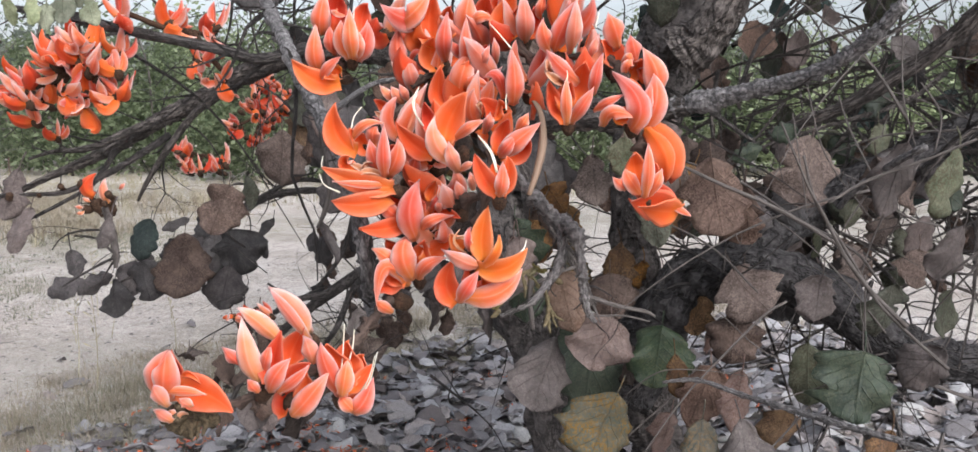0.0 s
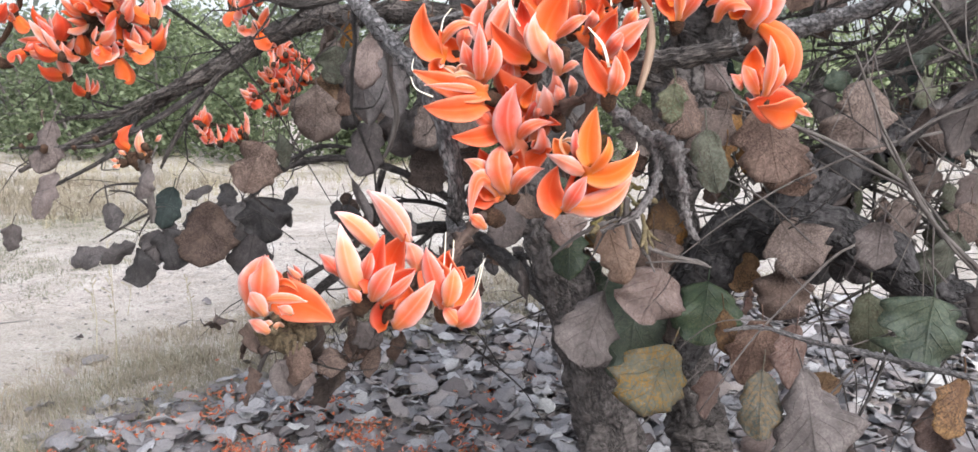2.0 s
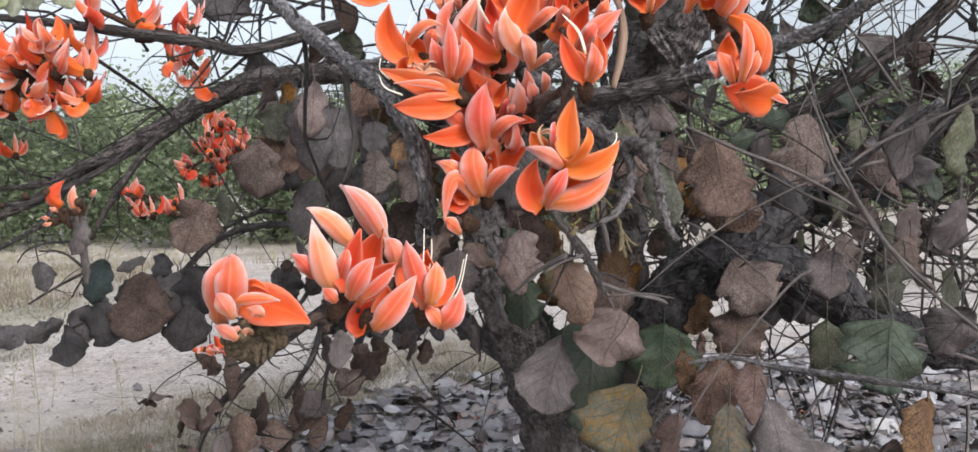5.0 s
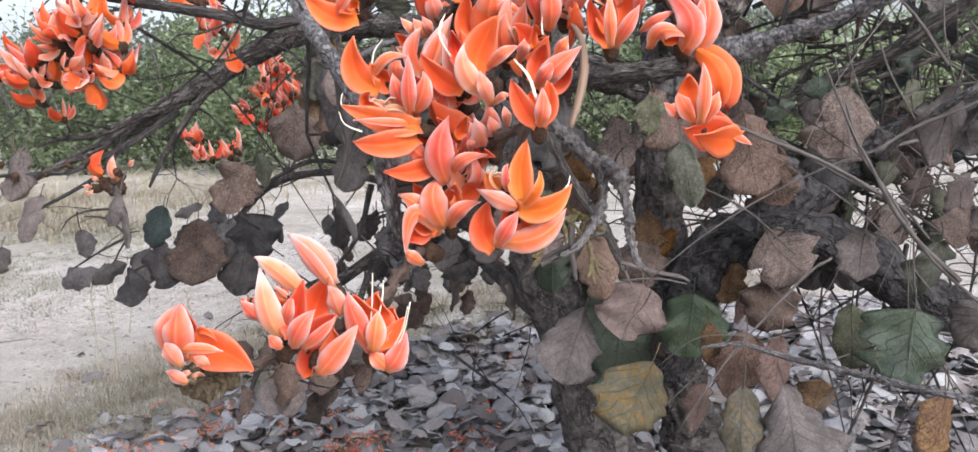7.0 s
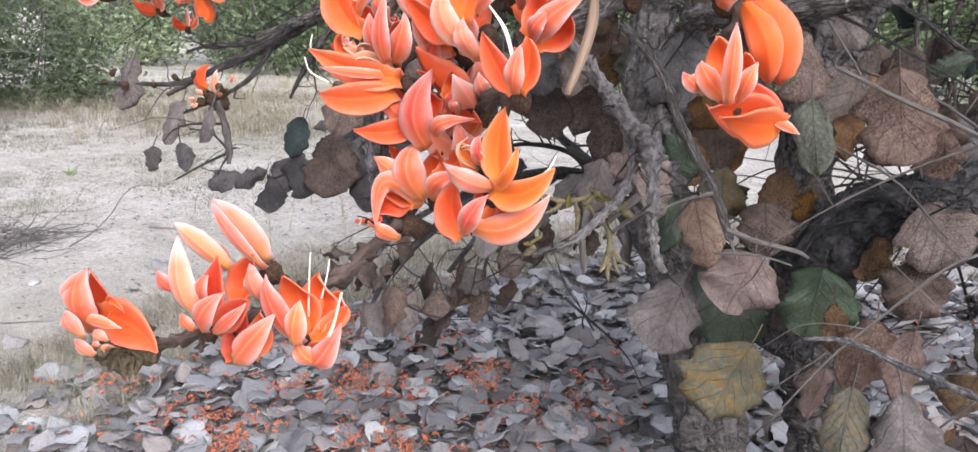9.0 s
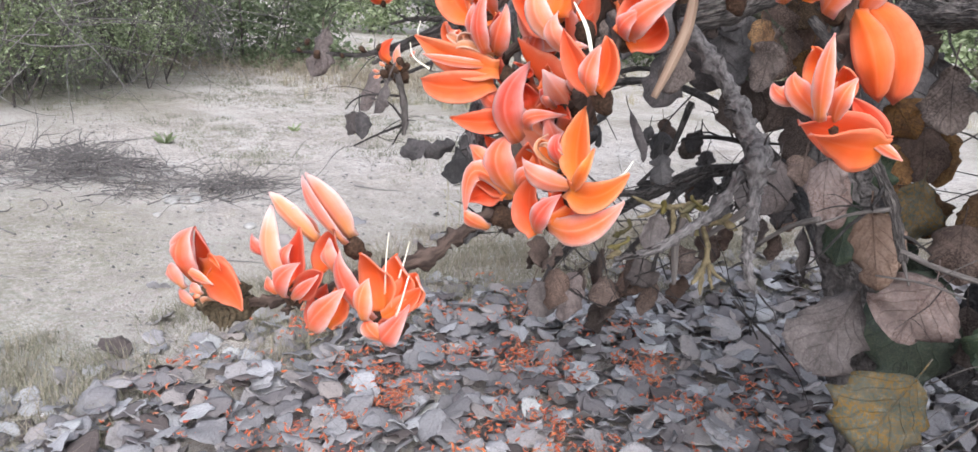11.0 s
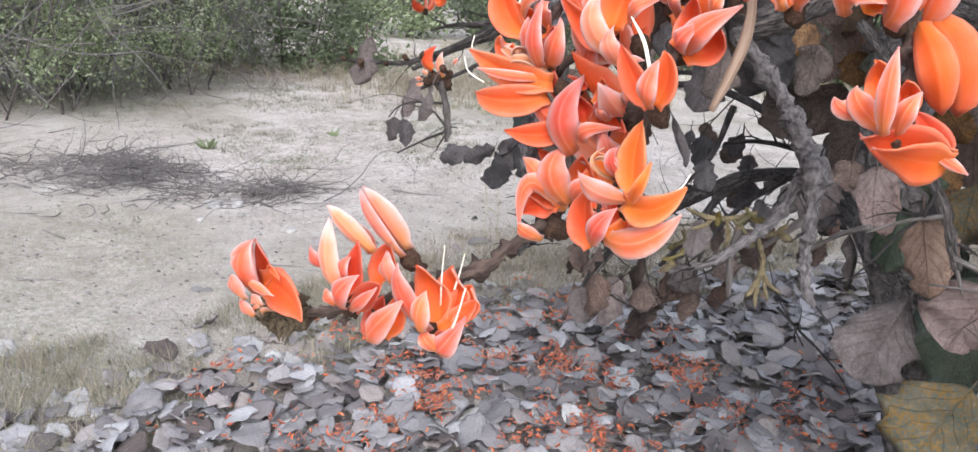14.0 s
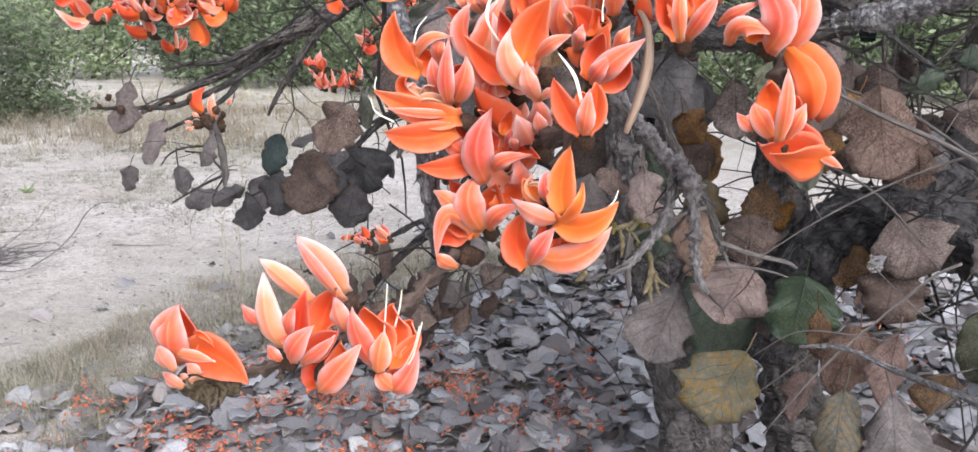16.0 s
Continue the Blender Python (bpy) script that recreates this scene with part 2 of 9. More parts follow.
LEAF = {
    "brown": leaf_mat("leaf_brown", (0.10, 0.07, 0.058), (0.17, 0.122, 0.10), (0.035, 0.02, 0.016), 0.75, (0.045, 0.03, 0.025)),
    "grey": leaf_mat("leaf_grey", (0.115, 0.094, 0.088), (0.19, 0.155, 0.145), (0.07, 0.05, 0.045), 0.5, (0.05, 0.038, 0.036)),
    "pink": leaf_mat("leaf_pinkish", (0.15, 0.11, 0.098), (0.24, 0.175, 0.155), (0.10, 0.05, 0.035), 0.6, (0.08, 0.05, 0.04)),
    "tan": leaf_mat("leaf_tan", (0.17, 0.12, 0.095), (0.27, 0.20, 0.165), (0.11, 0.07, 0.05), 0.65, (0.10, 0.065, 0.05)),
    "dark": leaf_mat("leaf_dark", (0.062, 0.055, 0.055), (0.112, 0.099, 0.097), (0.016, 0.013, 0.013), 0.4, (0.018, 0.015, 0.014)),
    "teal": leaf_mat("leaf_dull_green", (0.024, 0.037, 0.034), (0.045, 0.062, 0.056), (0.018, 0.02, 0.02), 0.3, (0.03, 0.04, 0.035)),
    "green": leaf_mat("leaf_green", (0.018, 0.028, 0.018), (0.038, 0.055, 0.033), (0.10, 0.10, 0.055), 0.4, (0.045, 0.058, 0.04), 0.55, 0.2, 0.4),
    "mould": leaf_mat("leaf_mottled_green", (0.065, 0.075, 0.05), (0.13, 0.13, 0.095), (0.045, 0.03, 0.018), 0.65, (0.08, 0.075, 0.055)),
    "yellow": leaf_mat("leaf_yellow_spotted", (0.045, 0.05, 0.042), (0.075, 0.07, 0.055), (0.15, 0.085, 0.022), 0.6, (0.05, 0.045, 0.035), spot_scale=230.0),
    "olive": leaf_mat("leaf_young_olive", (0.10, 0.085, 0.035), (0.17, 0.145, 0.065), (0.06, 0.04, 0.02), 0.3, (0.14, 0.12, 0.07)),
    "pale": leaf_mat("leaf_pale_green", (0.20, 0.22, 0.14), (0.32, 0.33, 0.23), (0.12, 0.11, 0.06), 0.3, (0.24, 0.24, 0.17)),
    "rust": leaf_mat("leaf_rusty", (0.11, 0.055, 0.025), (0.22, 0.12, 0.045), (0.04, 0.022, 0.014), 0.8, (0.07, 0.04, 0.02)),
}


def litter_mat(name, per_island):
    """Weathered fallen leaves: each of one tone, with pale veins, pinholes and a little dust."""
    m, t, b = mat_base(name, 0.75, 0.25)
    uv, side, along = uv_parts(t)
    if per_island:
        rnd = t.nodes.new("ShaderNodeNewGeometry").outputs["Random Per Island"]
    else:
        rnd = t.nodes.new("ShaderNodeObjectInfo").outputs["Random"]
    col = ramp(t, rnd, [(0.0, (0.09, 0.07, 0.065)), (0.12, (0.17, 0.15, 0.15)), (0.45, (0.255, 0.243, 0.25)), (0.6, (0.285, 0.24, 0.222)), (0.82, (0.34, 0.325, 0.335)), (0.96, (0.40, 0.385, 0.385)), (1.0, (0.50, 0.48, 0.46))])
    fine = noise_n(t, 170.0, 5.0, None, 0.7)
    col = mixc(t, 0.4, col, ramp(t, fine, [(0.35, grey(0.3)), (0.65, grey(0.68))]), "OVERLAY")
    col = mixc(t, ramp(t, noise_n(t, 120.0, 4.0, None, 0.7), [(0.62, grey(0)), (0.68, grey(0.7))]), col, (0.06, 0.045, 0.04))
    phase = math_n(t, "FRACT", math_n(t, "SUBTRACT", math_n(t, "MULTIPLY", along, 5.5), math_n(t, "MULTIPLY", side, 2.6)))
    ridge = ramp(t, math_n(t, "ABSOLUTE", math_n(t, "SUBTRACT", phase, 0.5)), [(0.0, grey(1)), (0.12, grey(0))])
    rib = ramp(t, side, [(0.0, grey(1)), (0.07, grey(0))])
    veins = math_n(t, "MAXIMUM", math_n(t, "MULTIPLY", ridge, 0.6), rib)
    col = mixc(t, math_n(t, "MULTIPLY", veins, 0.3), col, (0.16, 0.14, 0.13))
    t.links.new(col, b.inputs["Base Color"])
    bump(t, b, math_n(t, "ADD", veins, math_n(t, "MULTIPLY", fine, 0.5)), 0.5, 0.002)
    return m


LITTER = litter_mat("litter_leaf", False)
LITTER_MANY = litter_mat("litter_leaf_mass", True)


def foliage_mat(name, c1, c2, c3):
    m, t, b = mat_base(name, 0.65, 0.3)
    rnd = t.nodes.new("ShaderNodeNewGeometry").outputs["Random Per Island"]
    col = ramp(t, rnd, [(0.0, c1), (0.6, c2), (1.0, c3)])
    col = mixc(t, 0.5, col, ramp(t, noise_n(t, 1.3, 3.0), [(0.35, grey(0.3)), (0.65, grey(0.68))]), "OVERLAY")
    t.links.new(col, b.inputs["Base Color"])
    thin(m, t, b, 0.45)
    return m


FOLIAGE = foliage_mat("foliage_dusty", (0.15, 0.19, 0.095), (0.32, 0.37, 0.205), (0.50, 0.55, 0.35))
FOLIAGE_FRESH = foliage_mat("foliage_fresh", (0.105, 0.13, 0.07), (0.18, 0.215, 0.12), (0.265, 0.305, 0.185))
# greyed, pale green: the distance haze is put into this colour
FOLIAGE_HAZED = foliage_mat("foliage_hazed", (0.15, 0.17, 0.135), (0.21, 0.23, 0.19), (0.28, 0.30, 0.25))
CURL = petal_mat("fallen_petal", (0.55, 0.13, 0.04), (0.72, 0.13, 0.03), (0.78, 0.48, 0.37), (0.55, 0.17, 0.08), 1.0, 0.1, True)


def ground_mat():
    m, t, b = mat_base("dry_earth", 0.95, 0.15)
    n1 = noise_n(t, 1.1, 6.0, None, 0.6)
    n2 = noise_n(t, 34.0, 6.0, None, 0.7)
    n3 = noise_n(t, 260.0, 3.0)
    col = ramp(t, n1, [(0.30, (0.41, 0.352, 0.302)), (0.5, (0.53, 0.472, 0.425)), (0.7, (0.63, 0.584, 0.545))])
    col = mixc(t, 0.6, col, ramp(t, n2, [(0.3, grey(0.2)), (0.65, grey(0.7))]), "OVERLAY")
    mid = noise_n(t, 6.5, 5.0, None, 0.65)
    col = mixc(t, 0.5, col, ramp(t, mid, [(0.3, grey(0.28)), (0.7, grey(0.66))]), "OVERLAY")
    n4 = noise_n(t, 110.0, 5.0, None, 0.75)
    col = mixc(t, 0.6, col, ramp(t, n4, [(0.34, grey(0.22)), (0.62, grey(0.72))]), "OVERLAY")
    col = mixc(t, ramp(t, n3, [(0.56, grey(0)), (0.66, grey(0.6))]), col, (0.16, 0.135, 0.12))
    n5 = noise_n(t, 420.0, 4.0, None, 0.75)
    col = mixc(t, 0.6, col, ramp(t, n5, [(0.38, grey(0.2)), (0.6, grey(0.76))]), "OVERLAY")
    weedy = math_n(t, "MULTIPLY", ramp(t, noise_n(t, 0.33, 5.0, None, 0.6), [(0.45, grey(0)), (0.6, grey(1))]), ramp(t, n2, [(0.42, grey(0)), (0.58, grey(0.7))]))
    col = mixc(t, weedy, col, (0.20, 0.19, 0.12))
    t.links.new(col, b.inputs["Base Color"])
    bump(t, b, math_n(t, "ADD", n2, math_n(t, "MULTIPLY", n3, 0.3)), 0.8, 0.02)
    return m


EARTH = ground_mat()

# ---- builders ----
FRONT = Vector((0.06, -0.985, 0.16)).normalized()


def add_mesh(name, verts, faces, mats, uvs=None, mat_ids=None, parent=None, label="", smooth=True):
    me = bpy.data.meshes.new(name)
    me.from_pydata(verts, [], faces)
    for mt in mats:
        me.materials.append(mt)
    if uvs is not None:
        layer = me.uv_layers.new(name="UVMap")
        idx = np.empty(len(me.loops), dtype=np.int32)
        me.loops.foreach_get("vertex_index", idx)
        layer.data.foreach_set("uv", np.asarray(uvs, dtype=np.float32)[idx].ravel())
    if mat_ids is not None:
        me.polygons.foreach_set("material_index", np.asarray(mat_ids, dtype=np.int32))
    if smooth:
        me.polygons.foreach_set("use_smooth", np.ones(len(me.polygons), dtype=bool))
    me.update()
    ob = new(name, me)
    ob.parent = parent
    if label:
        tagged(ob, label)
    return ob


def slab(P, thick):
    """A closed thin sheet from a grid P[nv, nu, 3]: vertices, faces, uvs, side of each face (0 top, 1 under)."""
    nv, nu = P.shape[:2]
    du, dv = np.gradient(P, axis=1), np.gradient(P, axis=0)
    n = np.cross(du, dv)
    n /= np.maximum(np.linalg.norm(n, axis=2, keepdims=True), 1e-9)
    V = np.concatenate([P.reshape(-1, 3), (P - n * thick).reshape(-1, 3)])
    k = nu * nv
    i = (np.arange(nv - 1)[:, None] * nu + np.arange(nu - 1)[None, :]).ravel()
    top = np.stack([i, i + 1, i + nu + 1, i + nu], 1)
    under = np.stack([i + nu, i + nu + 1, i + 1, i], 1) + k
    ring = list(range(nu)) + [r * nu + nu - 1 for r in range(1, nv)] + [k - 1 - c for c in range(1, nu)] + [r * nu for r in range(nv - 2, 0, -1)]
    ring = np.array(ring)
    nxt = np.roll(ring, -1)
    rim = np.stack([ring, ring + k, nxt + k, nxt], 1)
    faces = np.concatenate([top, under, rim])
    uu, vv = np.meshgrid(np.linspace(0, 1, nu), np.linspace(0, 1, nv))
    uv = np.stack([uu.ravel(), vv.ravel()], 1)
    return V, faces, np.concatenate([uv, uv]), np.array([0] * len(top) + [1] * len(under) + [0] * len(rim))


def frame_of(tan, turn):
    """Side and face directions of a sheet that runs along tan and faces the front, turned about its length."""
    n = FRONT - tan * FRONT.dot(tan)
    n = n.normalized() if n.length > 0.05 else tan.orthogonal().normalized()
    n = Matrix.Rotation(radians(turn), 3, tan) @ n
    return n.cross(tan).normalized(), n


def petal(parent, kind, b, m, t, w, cup=0.45, turn=0.0, blunt=0.95, name="petal"):
    b, m, t = Vector(b), Vector(m), Vector(t)
    c = 2 * m - (b + t) / 2
    nv, nu = 13, 9
    P = np.zeros((nv, nu, 3))
    rnd = random.Random(int(abs(b.x * 9173 + t.z * 7919 + t.x * 5003) * 1000))
    twist, wave, ph = rnd.uniform(-12, 12), rnd.uniform(0.0, 0.10), rnd.uniform(0, 6)
    for r in range(nv):
        s = r / (nv - 1)
        q = (1 - s) ** 2 * b + 2 * s * (1 - s) * c + s * s * t
        tan = (2 * (1 - s) * (c - b) + 2 * s * (t - c)).normalized()
        side, n = frame_of(tan, turn + twist * (s - 0.4))
        prof = max(s ** 0.6 * (1 - s) ** blunt / (0.3503 if blunt > 0.9 else 0.469), 0.62 * (1 - s / 0.55), 0.02)
        h = w / 2 * min(prof, 1.0)
        for k in range(nu):
            u = 2 * k / (nu - 1) - 1
            p = q + side * (u * h) + n * (h * cup * (0.8 - 1.6 * abs(u) ** 1.08) + w * wave * math.sin(6 * s + ph) * u + w * 0.02 * math.sin(19 * s + ph) * u * u)
            P[r, k] = p
    V, faces, uv, ids = slab(P[:, ::-1], 0.0007)
    return add_mesh(name, V.tolist(), faces.tolist(), PETALS[kind], uv, ids, parent)


def catmull(pts, per):
    pts = [np.array(p, dtype=float) for p in pts]
    pts = [2 * pts[0] - pts[1]] + pts + [2 * pts[-1] - pts[-2]]
    out = []
    for i in range(1, len(pts) - 2):
        p0, p1, p2, p3 = pts[i - 1:i + 3]
        for k in range(per):
            s = k / per
            out.append(0.5 * (2 * p1 + (p2 - p0) * s + (2 * p0 - 5 * p1 + 4 * p2 - p3) * s * s + (3 * p1 - p0 - 3 * p2 + p3) * s ** 3))
    out.append(pts[-2])
    return np.array(out)


def tube_data(pts, sides=8, per=5, rough=0.12, knob=0.0, first=0, ridge=0.0):
    """A tapering, slightly knobbly stem along points (x, y, z, radius)."""
    C = catmull(pts, per)
    X, R = C[:, :3], np.maximum(C[:, 3], 0.0003)
    T = np.gradient(X, axis=0)
    T /= np.maximum(np.linalg.norm(T, axis=1, keepdims=True), 1e-9)
    a = np.array([0.0, 0.0, 1.0]) if abs(T[0][2]) < 0.9 else np.array([1.0, 0, 0])
    V, UV, length, fine = [], [], 0.0, 0.45 / float(np.mean(R))
    nodes = 1.3 / float(np.mean(R))
    ang = np.arange(sides + 1) / sides * 2 * math.pi
    for i in range(len(X)):
        a = a - T[i] * a.dot(T[i])
        a /= np.linalg.norm(a)
        bb = np.cross(T[i], a)
        if i:
            length += np.linalg.norm(X[i] - X[i - 1])
        k = 1 + knob * max(0.0, math.sin(length * nodes + 3 * math.sin(length * 61))) ** 3
        for j in range(sides + 1):
            d = math.cos(ang[j]) * a + math.sin(ang[j]) * bb
            q = X[i] + d * R[i]
            f = 1 + rough * noise.noise(Vector(q) * (0.9 / max(R[i], 0.002)))
            if ridge:
                f += ridge * (0.4 - 1.6 * abs(noise.noise(Vector((math.cos(ang[j]) * 3.4, math.sin(ang[j]) * 3.4, length * fine))))) + 0.45 * ridge * noise.noise(Vector((math.cos(ang[j]) * 9, math.sin(ang[j]) * 9, length * fine * 3)))
            V.append(X[i] + d * R[i] * f * k)
            UV.append((j / sides, length / 0.06))
    n = sides + 1
    F = [(first + i * n + j, first + i * n + j + 1, first + (i + 1) * n + j + 1, first + (i + 1) * n + j) for i in range(len(X) - 1) for j in range(sides)]
    F.append(tuple(first + j for j in range(sides - 1, -1, -1)))
    F.append(tuple(first + (len(X) - 1) * n + j for j in range(sides)))
    return V, F, UV


LIMB_PATHS = []


def tube(name, pts, mat, parent=None, sides=8, per=5, rough=0.12, knob=0.0, label="", ridge=0.0):
    if name in ("limb", "branch") and parent:
        LIMB_PATHS.append(pts)
    V, F, UV = tube_data(pts, sides, per, rough, knob, 0, ridge)
    return add_mesh(name, [tuple(v) for v in V], F, [mat], UV, None, parent, label)


def many(name, mat, parent=None):
    """An empty collector for joined geometry."""
    return {"name": name, "mat": mat, "parent": parent, "V": [], "F": [], "UV": [], "n": 0}


def put(bag, V, F, UV):
    bag["V"].append(np.asarray(V, dtype=float))
    bag["F"].extend([tuple(int(i) + bag["n"] for i in f) for f in F])
    bag["UV"].append(np.asarray(UV, dtype=float))
    bag["n"] += len(V)


def finish(bag, label="", category="", kind="stuff"):
    ob = add_mesh(bag["name"], np.concatenate(bag["V"]).tolist(), bag["F"], [bag["mat"]], np.concatenate(bag["UV"]), None, bag["parent"])
    return tagged(ob, label, category, kind=kind)


def calyx(parent, at, to, r, mat):
    """A velvety cup at a flower's base, opening towards to."""
    at, to = Vector(at), Vector(to)
    d = (to - at).normalized()
    pts = [(*(at - d * r * 1.2 + Vector((0, r * 1.6, 0))), r * 0.3), (*(at - d * r * 0.9 + Vector((0, r * 0.6, 0))), r * 0.6), (*(at - d * r * 0.3), r * 0.98), (*(at + d * r * 0.7), r * 1.0), (*(at + d * r * 1.25), r * 0.8)]
    return tube("flower", pts, mat, parent, 10, 3, 0.3)


def leaf_grid(length, width, rng, nv=19, nu=9, cup=0.1, droop=0.1, ragged=0.05, shape=None):
    """A broad rounded leaf along +y in its own plane, with fold, droop and an uneven margin."""
    P = np.zeros((nv, nu, 3))
    ph, amp = [rng.uniform(0, 6.28) for _ in range(4)], rng.uniform(0.5, 1.0)
    curl, belly, bite, bite_at, bite_side = rng.uniform(-0.25, 0.25), rng.uniform(0.8, 1.5), rng.choice((0, 0.2, 0.25, 0.45)), rng.uniform(0.3, 0.9), rng.choice((-1, 1))
    belly = shape or belly
    tip, lop, wob = rng.uniform(-0.25, 0.5) * (0.3 if shape else 1.0), rng.uniform(-0.16, 0.16), rng.uniform(0.5, 1.5)
    for r in range(nv):
        s = r / (nv - 1)
        prof = max((math.sin(math.pi * s ** belly)) ** 0.5 if 0 < s < 1 else 0.0, 0.06)
        for k in range(nu):
            u = 2 * k / (nu - 1) - 1
            h = width / 2 * prof * (1 + ragged * amp * math.sin(9 * s + ph[0] + (1.9 if u > 0 else 0)) + 0.5 * ragged * math.sin(23 * s + ph[1]))
            h *= 1 + lop * (1 if u > 0 else -1) + wob * 0.06 * math.sin(4.6 * s + ph[3] + (2.4 if u > 0 else 0))
            if s > 0.7:
                h *= 1 - max(tip, 0.0) * ((s - 0.7) / 0.3) ** 1.3
            if u * bite_side > 0:
                h *= 1 - bite * math.exp(-((s - bite_at) / 0.07) ** 2)
            h *= 1 + ragged * 1.5 * noise.noise(Vector((s * 5.5 + ph[0], 3.0 if u > 0 else 9.0, ph[1]))) + ragged * 0.9 * noise.noise(Vector((s * 15 + ph[2], 5.0 if u > 0 else 1.0, ph[3])))
            z = -cup * width * (abs(u) ** 1.4) * prof + droop * length * (s - s * s) * 1.2 - droop * length * s * s * 0.8
            z += 0.06 * width * math.sin(5 * s + ph[2]) * math.sin(3 * u + ph[3]) + 0.035 * width * abs(u) * math.sin(13 * s + ph[0])
            z += curl * u * h * (s - 0.3) * 2 + 0.05 * width * math.sin(17 * s + ph[1]) * abs(u) ** 2
            P[r, k] = (u * h, length * (s + min(tip, 0.0) * 0.3 * (1 - abs(u)) * max(0.0, s - 0.75) / 0.25), z)
    return P


def leaf(parent, mat, b, t, w, turn=0.0, cup=0.12, stalk=0.018, belly=None):
    """One hanging leaf from base b to tip t."""
    b, t = Vector(b), Vector(t)
    rng = random.Random(int(abs(b.x * 7717 + t.z * 3319 + b.y * 911) * 1000))
    y = (t - b).normalized()
    x, n = frame_of(y, turn)
    P = leaf_grid((t - b).length, w, rng, cup=cup * rng.uniform(0.6, 1.5), droop=rng.uniform(-0.1, 0.16), ragged=0.15, shape=belly)
    M = np.array([list(x), list(y), list(n)])
    P = P @ M + np.array(list(b))
    V, faces, uv, _ = slab(P[:, ::-1], 0.0006)
    V, F = V.tolist(), faces.tolist()
    up = b - y * stalk * 0.6 + Vector((rng.uniform(-0.4, 0.4), 0.2, 0.8)) * stalk
    TV, TF, TU = tube_data([(*up, 0.0012), (*((up + b) / 2 + n * 0.002), 0.001), (*(b + y * 0.004), 0.001)], 5, 3, 0.0, first=len(V))
    return add_mesh("leaf", V + [tuple(v) for v in TV], F + TF, [LEAF[mat]], np.concatenate([uv, np.array(TU) * 0 + 0.5]), None, parent)


def flower_bits(cluster, at, axis, size, rng, withered=False):
    """A whole flower of standard, wings and keel, growing from at along axis."""
    at, axis = Vector(at), Vector(axis).normalized()
    fl = calyx(cluster, at, at + axis, 0.16 * size, CALYX)
    side = axis.cross(Vector((rng.uniform(-1, 1), rng.uniform(-1, 1), rng.uniform(-0.3, 1)))).normalized()
    up = side.cross(axis)
    for kind, a, b2, ln, w in (("o", 0.55, -0.5, 1.0, 0.55), ("c", -0.45, 0.15, 0.85, 0.34), ("c", 0.1, 0.6, 0.8, 0.36), ("k", -0.1, 0.05, 1.05, 0.4)):
        a, b2 = a + rng.uniform(-0.3, 0.3), b2 + rng.uniform(-0.3, 0.3)
        d = (axis + side * a + up * b2).normalized()
        tip = at + d * size * ln + Vector((0, 0, 0.15 * size))
        mid = at + d * size * ln * 0.5 + (side * a + up * b2) * 0.22 * size
        petal(fl, "p" if withered and rng.random() < 0.4 else kind, at + axis * 0.1 * size, mid, tip, w * size, 0.5, rng.uniform(-60, 60))
    return fl


def back_cluster(label, spots, seed, size, per_spot, dark=0):
    """Flowers round a dark stalk that passes through the given places."""
    rng = random.Random(seed)
    cl = tagged(new("flower_cluster"), label, "flower cluster", "flower clusters")
    mean = sum((Vector(s) for s in spots), Vector()) / len(spots)
    for s in spots:
        s = Vector(s)
        tube("stalk", [(*(mean + Vector((0, 0.03, 0.01))), 0.005), (*((s + mean) / 2 + Vector((0, 0.025, 0))), 0.0045), (*(s + Vector((0, 0.012, 0))), 0.004)], CALYX, cl, 6, 3, 0.3)
        for _ in range(per_spot):
            d = Vector((rng.uniform(-0.7, 0.7), rng.uniform(-1.0, 0.1), rng.uniform(-0.25, 1.0)))
            at = s + Vector((rng.uniform(-0.5, 0.5), rng.uniform(-0.4, 0.4), rng.uniform(-0.5, 0.5))) * size * 0.8 - d.normalized() * size * 0.4
            flower_bits(cl, at, d, size * rng.uniform(0.85, 1.15), rng)
        for _ in range(dark):
            at = s + Vector((rng.uniform(-0.6, 0.6), rng.uniform(-0.9, -0.3), rng.uniform(-0.7, 0.2))) * size
            calyx(cl, at, at + Vector((rng.uniform(-1, 1), -0.6, rng.uniform(-0.2, 1))), size * rng.uniform(0.09, 0.15), CALYX).name = "bud"
    return cl


def inner_flowers(cluster, spots, seed):
    """Further flowers deep inside a cluster."""
    rng = random.Random(seed)
    for s in spots:
        flower_bits(cluster, s, (rng.uniform(-0.6, 0.6), rng.uniform(-0.9, -0.2), rng.uniform(0.2, 1.0)), rng.uniform(0.034, 0.042), rng)


# ---- the ground: one sheet of pale dry earth to the horizon ----
def ground_height(x, y):
    h = 0.035 * noise.noise(Vector((x * 0.6, y * 0.6, 0.3))) + 0.012 * noise.noise(Vector((x * 3.1, y * 3.1, 1.7)))
    return h * min(1.0, 8.0 / max(1.0, math.hypot(x, y)))


